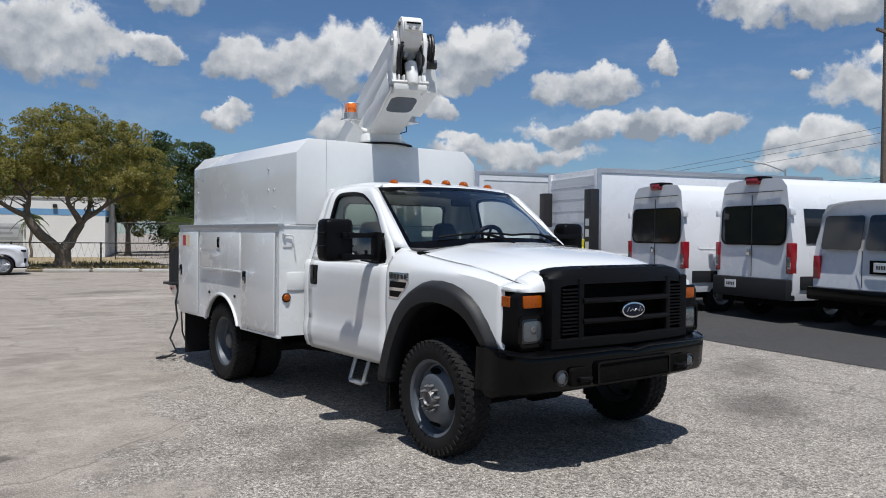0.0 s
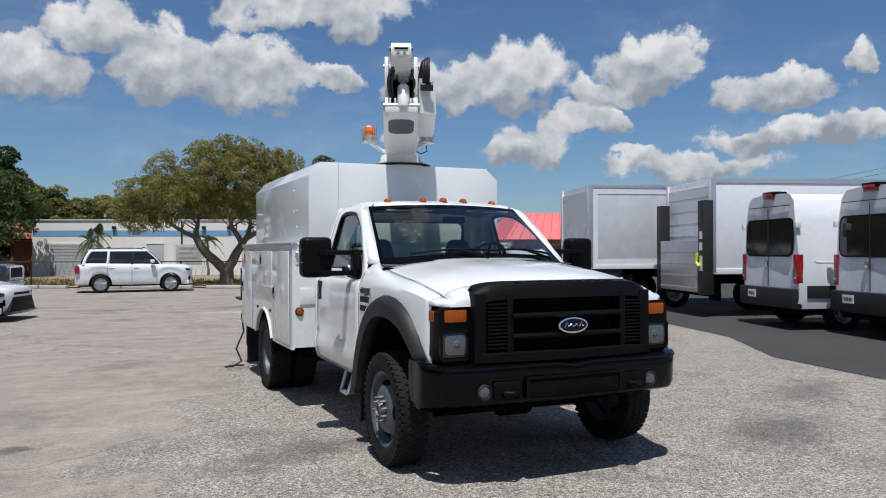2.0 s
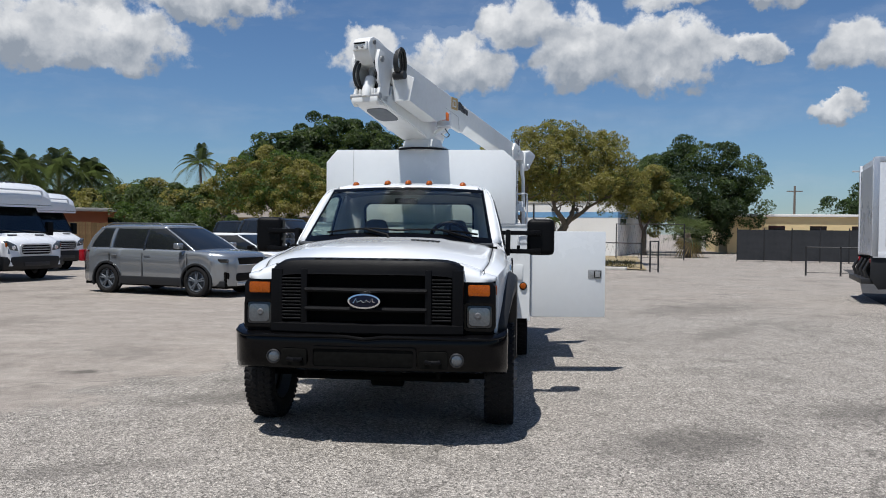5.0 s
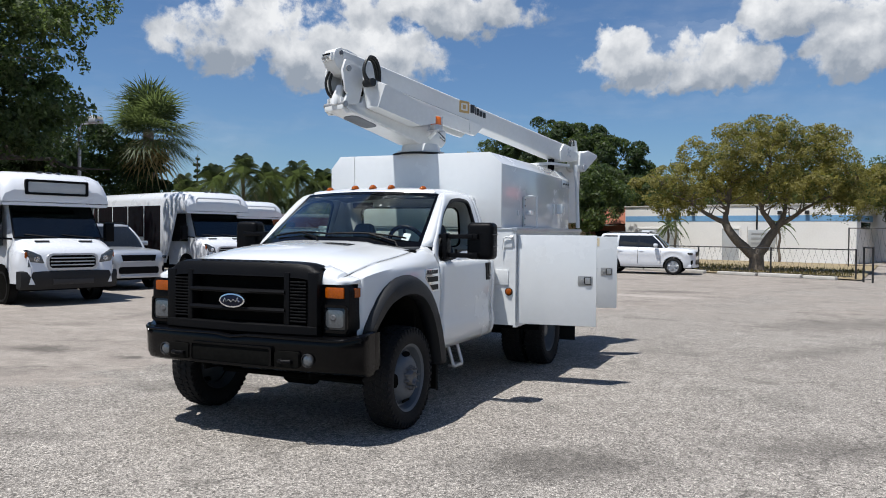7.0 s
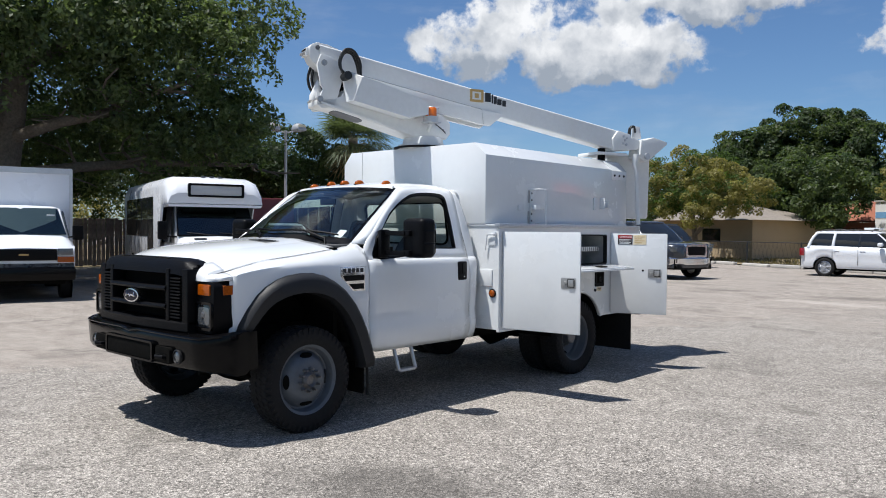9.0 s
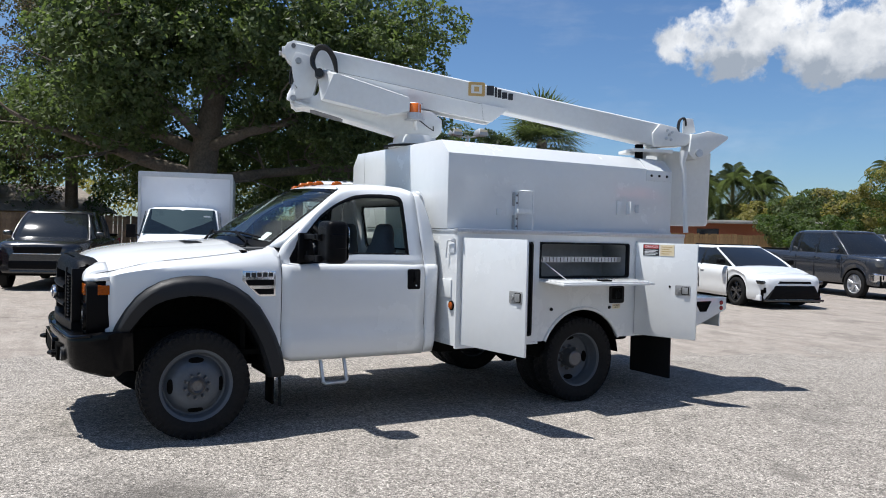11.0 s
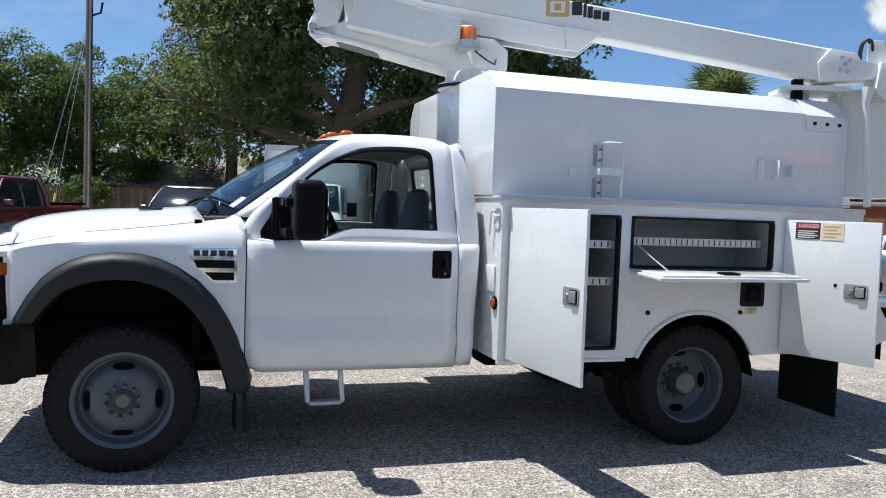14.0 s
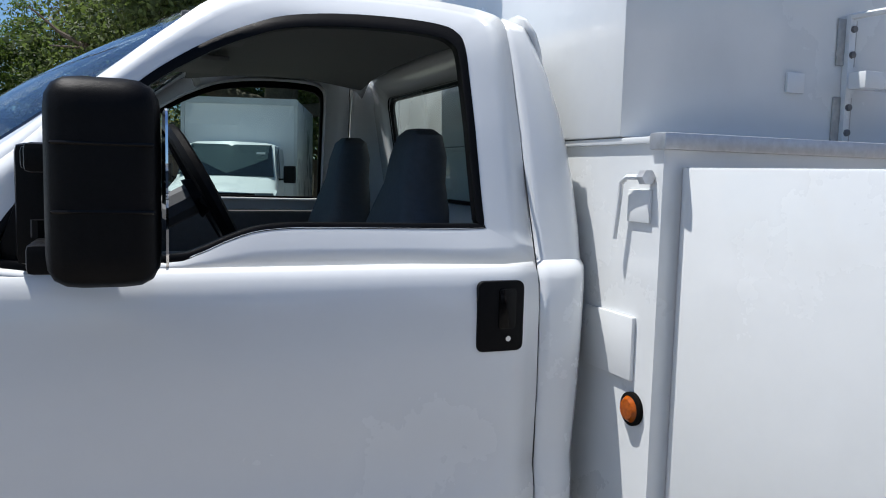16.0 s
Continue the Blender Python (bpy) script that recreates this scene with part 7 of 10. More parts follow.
        part("valance", box(fo - 0.18, fo - 0.02, -W * 0.8, W * 0.8, zb - 0.06, zb + 0.11, 0.03), BLACK_PLASTIC, v)
    elif face == "sport":
        part("grille", slab([(-W * 0.50, nose - 0.15), (W * 0.50, nose - 0.15), (W * 0.46, nose - 0.09), (-W * 0.46, nose - 0.09)], "x", fo - 0.12, fo - 0.002, 0.01), BLACK_PLASTIC, v)
        part("front_scoop", slab([(-W * 0.80, zb + 0.03), (W * 0.80, zb + 0.03), (W * 0.58, nose - 0.19), (-W * 0.58, nose - 0.19)], "x", fo - 0.14, fo + 0.012, 0.02), BLACK_PLASTIC, v)
        part("splitter", box(fo - 0.16, fo + 0.05, -W * 0.84, W * 0.84, zb - 0.02, zb + 0.03, 0.01), BLACK_CAR, v)
        part("black_roof", loft([[(x, y, z) for x, y in rrect(r_top + 0.06, a_top - 0.06, -wr + 0.06, wr - 0.06, 0.14, 3)] for z in (H - 0.01, H + 0.03)]), DARK_GLASS, v)
    else:
        part("grille", slab([(-W * 0.50, nose - 0.22), (W * 0.50, nose - 0.22), (W * 0.54, nose - 0.06), (-W * 0.54, nose - 0.06)], "x", fo - 0.12, fo + 0.004, 0.015), BLACK_PLASTIC, v)
        part("grille_bar", box(fo - 0.03, fo + 0.012, -W * 0.52, W * 0.52, nose - 0.235, nose - 0.218, 0.005), CHROME, v)
        part("lower_intake", slab(rrect(-W * 0.62, W * 0.62, zb + 0.10, zb + 0.30, 0.06), "x", fo - 0.14, fo + 0.002, 0.015), BLACK_PLASTIC, v)
        part("skid_plate", box(fo - 0.12, fo + 0.02, -W * 0.58, W * 0.58, zb + 0.0, zb + 0.075, 0.02), ALU if face == "crossover" else paint, v)
    plate_bars(v, e - 0.002, 0, 0.72, -1)
    if truck_bed:
        part("cargo_bed", box(e + 0.06, r_base - 0.08, -W + 0.12, W - 0.12, tail - 0.02, tail + 0.03), CHASSIS, v)
    return v


def at(x, y, deg=-16.3):
    return pose(x, y, 0, 0, 0, deg)


car("grey_crossover", "metallic grey crossover with black lower cladding", at(-5.93, 11.45), GREY_CAR, wb=2.63, fo=0.86, ro=0.88, W=0.90, H=1.61, nose=0.96, hood=1.05, belt=1.07, tail=1.10, a_base=0.0, a_top=-0.98, r_top=-3.0, r_base=-3.38, r=0.345,
          rails=True, cladding=True, face="crossover")
car("white_sedan", "white sedan with black roof glass and black grille", at(-5.45, 15.15), WHITE, wb=2.82, fo=0.97, ro=1.05, W=0.91, H=1.44, nose=0.74, hood=0.93, belt=0.96, tail=1.04, a_base=-0.10, a_top=-1.15, r_top=-2.45, r_base=-3.45, r=0.345,
            zb=0.20, pillars=(-1.62, -2.6), face="sport", style="black")
car("black_pickup", "dark pickup truck with chrome grille and bumper", at(-6.1, 21.1), NAVY_CAR, wb=3.7, fo=0.98, ro=1.15, W=1.0, H=1.93, nose=1.13, hood=1.24, belt=1.27, tail=1.32, a_base=-0.25, a_top=-1.05, r_top=-2.75, r_base=-2.95, r=0.40,
             zb=0.40, pillars=(-1.65, -2.5), truck_bed=True, face="truck", style="bright")
car("black_suv", "large black sport utility with chrome wheels", at(-9.5, 29.3), BLACK_CAR, wb=2.95, fo=0.95, ro=1.15, W=0.99, H=1.93, nose=1.10, hood=1.18, belt=1.22, tail=1.24, a_base=-0.25, a_top=-0.95, r_top=-3.75, r_base=-3.98, r=0.38, zb=0.36,
          pillars=(-1.6, -2.6), face="truck", style="bright")
suv = car("white_suv", "white compact sport utility parked along the kerb", at(-0.35, 27.45, 0), WHITE_VAN, wb=2.50, fo=0.84, ro=0.88, W=0.88, H=1.64, nose=0.98, hood=1.06, belt=1.10, tail=1.10, a_base=-0.25, a_top=-0.80, r_top=-2.9, r_base=-3.2, r=0.335, zb=0.30,
          pillars=(-1.40, -2.25), rails=True, style="bright")
for k in (-0.95, -2.2):
    part("roof_rack", box(k - 0.06, k + 0.06, -0.4, 0.4, 1.70, 1.74, 0.01), BLACK_METAL, suv)
part("roof_bin", box(-1.35, -0.85, -0.3, 0.3, 1.70, 1.78, 0.02), WHITE_BODY, suv)
car("silver_suv", "silver compact sport utility between two minibuses", at(-12.6, 10.1), SILVER_CAR, wb=2.62, fo=0.88, ro=0.92, W=0.90, H=1.72, nose=0.98, hood=1.08, belt=1.12, tail=1.12, a_base=-0.25, a_top=-0.85, r_top=-3.0, r_base=-3.3, r=0.35, zb=0.32,
             pillars=(-1.45, -2.35), rails=True)
car("black_pickup", "black crew cab pickup beside the box van", at(-14.1, -0.15), BLACK_CAR, wb=3.6, fo=0.95, ro=1.1, W=0.98, H=1.88, nose=1.08, hood=1.20, belt=1.22, tail=1.26, a_base=-0.25, a_top=-1.0, r_top=-2.8, r_base=-3.0, r=0.39, zb=0.40,
               pillars=(-1.6, -2.5), truck_bed=True)
car("red_pickup", "dark red pickup truck at the lot edge", at(-12.0, -4.6), RED_CAR, wb=3.6, fo=0.95, ro=1.1, W=0.98, H=1.90, nose=1.12, hood=1.22, belt=1.26, tail=1.32, a_base=-0.25, a_top=-1.0, r_top=-2.6, r_base=-2.8, r=0.40, zb=0.42,
             pillars=(-1.6, -2.4), truck_bed=True, face="truck")


def window_panel(parent, pts, mat=DARK_GLASS, name="window", t=0.006):
    """A pane from four or more corners given in space, with a little thickness."""
    own = bmesh.new()
    P = [Vector(p) for p in pts]
    n = (P[1] - P[0]).cross(P[2] - P[0]).normalized()
    a = [own.verts.new(p + n * t) for p in P]
    b = [own.verts.new(p - n * t) for p in P]
    own.faces.new(a)
    own.faces.new(b)
    k = len(P)
    for i in range(k):
        own.faces.new((a[i], a[(i + 1) % k], b[(i + 1) % k], b[i]))
    return part(name, own, mat, parent)


def rear_van(m, label, L=5.5, W=0.99, H=2.65, side_windows=False):
    """High-roof panel van seen from behind; origin under its rear doors, +X forward."""
    v = thing("panel_van", m, label, "van", "white vans in a row")
    rows = []
    for x in (0.0, 0.05, 0.25, 1.0, 3.0, L - 1.3, L - 0.9):
        lean = 0.10 if x < 0.02 else 0.0
        ring = []
        for y, z in [(-W + 0.04, 0.42), (-W, 0.62), (-W - 0.005, 1.1), (-W + 0.015, 1.45), (-W + 0.10, 2.1), (-W + 0.17, H - 0.16), (-W + 0.30, H - 0.03), (-0.4, H), (0, H + 0.01)]:
            ring.append((x + lean * max(0, (z - 1.4)) * 0.35 + (0.04 if x == 0 and abs(y) > W - 0.02 else 0), y, z))
        ring += [(x_, -y_, z_) for x_, y_, z_ in ring[-2::-1]]
        rows.append(ring)
    nose = [(L - 0.45, 1.95, 0.88), (L - 0.1, 1.32, 0.94), (L + 0.45, 1.12, 0.9), (L + 0.55, 0.6, 0.8)]
    for x, zt, w in nose:
        ring = [(x, -w + 0.03, 0.42), (x, -w, 0.6), (x, -w, 0.6 + 0.3 * (zt - 0.6)), (x, -w + 0.01, 0.6 + 0.5 * (zt - 0.6)), (x, -w + 0.04, 0.6 + 0.7 * (zt - 0.6)), (x, -w + 0.08, 0.6 + 0.85 * (zt - 0.6)), (x, -w + 0.2, zt - 0.02), (x, -0.4, zt), (x, 0, zt)]
        rows.append(ring + [(a, -b, c) for a, b, c in ring[-2::-1]])
    bm = loft(rows, closed=False, caps=False)
    bm.faces.new([bm.verts.new(p) for p in rows[0]])
    part("body", bm, WHITE_VAN, v, angle=50)
    part("underbody", box(0.1, L + 0.3, -W + 0.1, W - 0.1, 0.30, 0.55), CHASSIS, v)
    bump = part("rear_bumper", box(-0.10, 0.12, -W + 0.02, W - 0.02, 0.42, 0.80, 0.03), FLARE, v, "grey plastic rear bumper")
    for s in (-1, 1):
        part("side_rub_strip", box(0.2, L - 0.2, s * (W + 0.0) - 0.015, s * W + 0.015, 0.62, 0.86, 0.01), FLARE, v)
        # door leaf outline, window, lamp, hinges
        part("tail_light", box(-0.015, 0.13, s * (W - 0.055) - 0.06, s * (W - 0.055) + 0.062, 0.90, 1.46, 0.02), RED_LENS, v, "tall red tail light")
        part("lamp_reflector", box(-0.026, 0.0, s * (W - 0.06) - 0.045, s * (W - 0.06) + 0.045, 1.02, 1.20, 0.01), CLEAR_LENS, v)
        for z in (2.02, 1.05):
            part("door_hinge", box(-0.02, 0.10, s * (W - 0.04) - 0.03, s * (W - 0.04) + 0.045, z - 0.06, z + 0.06, 0.01), WHITE_VAN, v)
        turn = [(s * (0.81 - 0.13 + 0.13 * math.sin(t)), 2.13 - 0.13 + 0.13 * math.cos(t)) for t in np.linspace(0, math.pi / 2, 6)] + [(s * (0.81 - 0.16 + 0.16 * math.cos(t)), 1.44 + 0.16 - 0.16 * math.sin(t)) for t in np.linspace(0, math.pi / 2, 6)]
        outline = [(s * 0.004, 2.13)] + turn + [(s * 0.004, 1.44)]
        rim = part("window_surround", slab([(a * 1.045 + s * 0.004, 1.785 + (b - 1.785) * 1.09) for a, b in outline], "x", -0.004, 0.004), BLACK_PLASTIC, v)
        rim.matrix_basis = Matrix.Translation((-0.001, 0, 1.5)) @ Matrix.Rotation(math.atan(0.035), 4, "Y") @ Matrix.Translation((0, 0, -1.5))
        pane = part("rear_window", slab(outline, "x", -0.008, 0.006), DARK_GLASS, v, "dark rear door window")
        pane.matrix_basis = Matrix.Translation((0.0, 0, 1.5)) @ Matrix.Rotation(math.atan(0.035), 4, "Y") @ Matrix.Translation((0, 0, -1.5))
        add_wheel(v, 1.0, s * (W - 0.14), 0.35, 0.23, "steel")
        add_wheel(v, L - 0.45, s * (W - 0.14), 0.35, 0.23, "steel")
        # panel pressings on the long sides
        if side_windows:
            for x0, x1 in ((0.35, 1.45), (1.55, 2.9), (3.0, 4.0)):
                window_panel(v, [(x0, s * (W - 0.005), 1.45), (x1, s * (W - 0.005), 1.45), (x1, s * (W - 0.09), 2.08), (x0, s * (W - 0.09), 2.08)])
        else:
            for x0, x1 in ((0.35, 1.75), (1.9, 3.3)):
                fr = frame_slab(rrect(x0, x1, 1.30, 2.1, 0.06), rrect(x0 + 0.02, x1 - 0.02, 1.32, 2.08, 0.05), "y", -0.006, 0.006)
                ob = part("panel_pressing", fr, WHITE_VAN, v)
                ob.matrix_basis = Matrix.Translation((0, s * (W - 0.01), 1.35)) @ Matrix.Rotation(s * 0.135, 4, "X") @ Matrix.Translation((0, 0, -1.35))
    part("door_gap", box(-0.012, 0.0, -0.006, 0.006, 0.82, 2.35), INK, v)
    part("brake_light", box(-0.03, 0.18, -0.16, 0.16, H - 0.10, H + 0.03, 0.03), RED_LENS, v, "high red brake light")
    part("brake_light_cowl", box(-0.02, 0.30, -0.20, 0.20, H - 0.02, H + 0.06, 0.03), BLACK_PLASTIC, v)
    part("door_handle", box(-0.03, 0.0, 0.03, 0.12, 1.22, 1.34, 0.01), CHROME, v)
    plate_bars(v, -0.106, 0.45, 0.66, -1)
    part("roof_seam", box(-0.01, 0.02, -W + 0.25, W - 0.25, 2.40, 2.412), INK, v)
    return v


rear_van(at(9.42, 6.3), "white high-roof panel van with closed rear doors")
rear_van(at(9.30, 3.95), "white high-roof passenger van with side windows", side_windows=True)


def club_van(m):
    v = thing("passenger_van", m, "white older passenger van with dark rear windows", "van", "white vans in a row")
    W, L = 0.99, 5.3
    rows = []
    for x in (0.0, 0.06, 0.3, 2, L - 1.4):
        ring = [(x + (0.06 if x < 0.01 else 0), -W + 0.05, 0.5), (x, -W, 0.7), (x, -W - 0.01, 1.1), (x + (0.02 if x < .01 else 0), -W + 0.04, 1.5), (x + (0.12 if x < .01 else 0), -W + 0.12, 1.95), (x + (0.2 if x < .01 else 0), -W + 0.24, 2.12), (x + (0.22 if x < .01 else 0), -0.4, 2.17), (x + (0.22 if x < .01 else 0), 0, 2.18)]
        rows.append(ring + [(a, -b, c) for a, b, c in ring[-2::-1]])
    for x, zt in ((L - 0.7, 1.4), (L, 1.15), (L + 0.1, 0.7)):
        ring = [(x, -W + 0.08, 0.5), (x, -W + 0.03, 0.6), (x, -W + 0.03, 0.75), (x, -W + 0.05, 0.6 + 0.6 * (zt - 0.6)), (x, -W + 0.1, 0.6 + 0.8 * (zt - 0.6)), (x, -W + 0.2, zt - 0.02), (x, -0.4, zt), (x, 0, zt)]
        rows.append(ring + [(a, -b, c) for a, b, c in ring[-2::-1]])
    bm = loft(rows, closed=False, caps=False)
    bm.faces.new([bm.verts.new(p) for p in rows[0]])
    part("body", bm, WHITE_VAN, v, angle=50)
    part("underbody", box(0.1, L, -W + 0.1, W - 0.1, 0.35, 0.6), CHASSIS, v)
    part("rear_bumper", box(-0.16, 0.06, -W, W, 0.50, 0.72, 0.03), BLACK_BUMPER, v, "black rear step bumper")
    for s in (-1, 1):
        pane = part("rear_window", slab(rrect(min(s * 0.05, s * 0.84), max(s * 0.05, s * 0.84), 1.36, 1.94, 0.06), "x", -0.006, 0.006), DARK_GLASS, v)
        pane.matrix_basis = Matrix.Translation((0.012, 0, 1.4)) @ Matrix.Rotation(math.atan(0.20), 4, "Y") @ Matrix.Translation((0, 0, -1.4))
        for x0, x1 in ((0.35, 1.5), (1.62, 2.8), (2.95, 3.7)):
            window_panel(v, [(x0, s * (W - 0.02), 1.36), (x1, s * (W - 0.02), 1.36), (x1, s * (W - 0.10), 1.92), (x0, s * (W - 0.10), 1.92)])
        part("tail_light", box(-0.01, 0.08, s * (W - 0.06) - 0.06, s * (W - 0.06) + 0.06, 0.85, 1.25, 0.015), RED_LENS, v)
        for x in (1.0, L - 0.6):
            add_wheel(v, x, s * (W - 0.13), 0.36, 0.23, "steel")
    part("plate_pocket", box(-0.012, 0.0, -0.62, -0.15, 0.98, 1.20), CHASSIS, v)
    plate_bars(v, -0.016, -0.38, 1.09, -1)
    part("door_gap", box(-0.008, 0.0, -0.006, 0.006, 0.75, 1.35), INK, v)
    return v


club_van(at(8.75, 1.65))


def box_truck(m, label, L, W, z0, z1, body_mat, gate):
    """Box lorry; origin under the middle of its rear end, +X forward."""
    v = thing("box_truck", m, label, "box truck", "box trucks")
    part("cargo_box", box(0.02, L, -W, W, z0, z1, 0.02), body_mat, v, "tall cargo box")
    rails = []
    for s in (-1, 1):
        part("side_rail", box(0, L, s * W - 0.02, s * W + 0.02, z1 - 0.10, z1 + 0.015, 0.006), ALU, v)
        part("side_rail", box(0, L, s * W - 0.02, s * W + 0.02, z0 - 0.03, z0 + 0.10, 0.006), WHITE_VAN, v)
        part("corner_post", box(-0.02, 0.10, s * W - 0.025, s * W + 0.025, z0, z1, 0.006), ALU, v)
        part("rear_post", box(-0.025, 0.03, s * (W - 0.07) - 0.07, s * (W - 0.07) + 0.07, z0, z1, 0.006), WHITE_VAN, v)
        for x in (1.9,) if gate else (2.1,):
            add_wheel(v, x + 0.3, s * (W - 0.16), 0.42, 0.28, "steel")
        add_wheel(v, L + 0.9, s * (W - 0.2), 0.42, 0.26, "steel")
        part("mud_flap", box(1.15, 1.17, s * (W - 0.3) - 0.3, s * (W - 0.3) + 0.3, 0.25, 0.9), RUBBER, v)
        part("tail_lamp", box(-0.04, 0.0, s * (W - 0.25) - 0.09, s * (W - 0.25) + 0.09, z0 - 0.16, z0 - 0.06, 0.01), RED_LENS, v)
    part("roll_door", box(-0.012, 0.02, -W + 0.14, W - 0.14, z0 + 0.02, z1 - 0.16, 0.0), WHITE_VAN, v)
    for k in range(6 if gate else 0):
        z = z0 + 0.25 + k * 0.3
        part("door_rib", box(-0.016, -0.010, -W + 0.14, W - 0.14, z, z + 0.012), SHELF_IN, v)
    part("chassis_frame", box(0.1, L + 2.0, -0.45, 0.45, z0 - 0.28, z0 - 0.02), CHASSIS, v)
    if not gate:
        part("step_bumper", box(-0.22, 0.04, -W + 0.05, W - 0.05, z0 - 0.62, z0 - 0.50, 0.015), BLACK_METAL, v, "black under-floor lift gate step")
        for k in range(4):
            yy = -W + 0.25 + k * (2 * W - 0.5) / 3
            part("gate_arm", rod([(-0.02, yy, z0 - 0.08), (-0.14, yy, z0 - 0.32), (-0.06, yy, z0 - 0.54)], 0.035, 8), BLACK_METAL, v)
        for s in (-1, 1):
            part("gate_bracket", slab([(-0.04, z0 - 0.03), (0.95, z0 - 0.03), (0.62, z0 - 0.70), (0.12, z0 - 0.74), (-0.04, z0 - 0.5)], "y", s * (W - 0.04) - 0.02, s * (W - 0.04) + 0.02, 0.006), FLARE, v, "dark steel bracket under the floor")
            part("panel_frame", frame_slab([(0.10, z0 + 0.10), (L - 0.1, z0 + 0.10), (L - 0.1, z1 - 0.10), (0.10, z1 - 0.10)], [(0.24, z0 + 0.22), (L - 0.24, z0 + 0.22), (L - 0.24, z1 - 0.24), (0.24, z1 - 0.24)], "y", s * W - 0.012, s * W + 0.012), WHITE_VAN, v)
    part("underride_bar", box(-0.05, 0.02, -W + 0.1, W - 0.1, 0.48, 0.60, 0.01), CHASSIS, v)
    part("lorry_cab", box(L + 0.25, L + 1.9, -1.0, 1.0, 0.7, 2.3, 0.12, 3), WHITE_VAN, v)
    if gate:
        gx = -0.16
        part("lift_gate", box(gx - 0.10, gx, -W + 0.20, W - 0.20, z0 - 0.45, z0 + 0.75, 0.015), ALU, v, "folded aluminium lift gate")
        for k in range(4):
            part("gate_rib", box(gx - 0.115, gx - 0.10, -W + 0.22, W - 0.22, z0 - 0.38 + k * 0.28, z0 - 0.35 + k * 0.28), SHELF_IN, v)
        for s in (-1, 1):
            part("gate_column", box(gx - 0.08, 0.0, s * (W - 0.06) - 0.15, s * (W - 0.06) + 0.15, z0 - 0.50, z1 - 0.50, 0.02), BLACK_METAL, v, "black lift gate column")
        for za, zb_ in ((0.78, 0.95), (0.52, 0.70), (0.05, 0.40)):
            part("column_label", box(gx - 0.086, gx - 0.08, -W - 0.02, -W + 0.13, z0 + za, z0 + zb_), WHITE_BODY, v)
        part("chain", rod([(gx - 0.12, -W + 0.15, z0 + 0.45), (gx - 0.13, -W + 0.18, z0 + 0.25), (gx - 0.12, -W + 0.06, z0 + 0.15)], 0.035, 6), YELLOW_INK, v)
    return v


SILVER_BOX = material("polished_aluminium_box_side", (0.58, 0.60, 0.62), 0.4, 0.25, grain=0.08, grain_scale=3, stain=0.5, stain_scale=0.9, dirt=(0.62, 0.63, 0.64))
box_truck(at(9.28, 13.05), "white box truck with dull silver side panel", 7.2, 1.27, 1.08, 3.28, SILVER_BOX, False)
box_truck(at(10.2, 9.52), "white box truck with folded lift gate", 7.0, 1.22, 1.02, 3.18, WHITE_VAN, True)


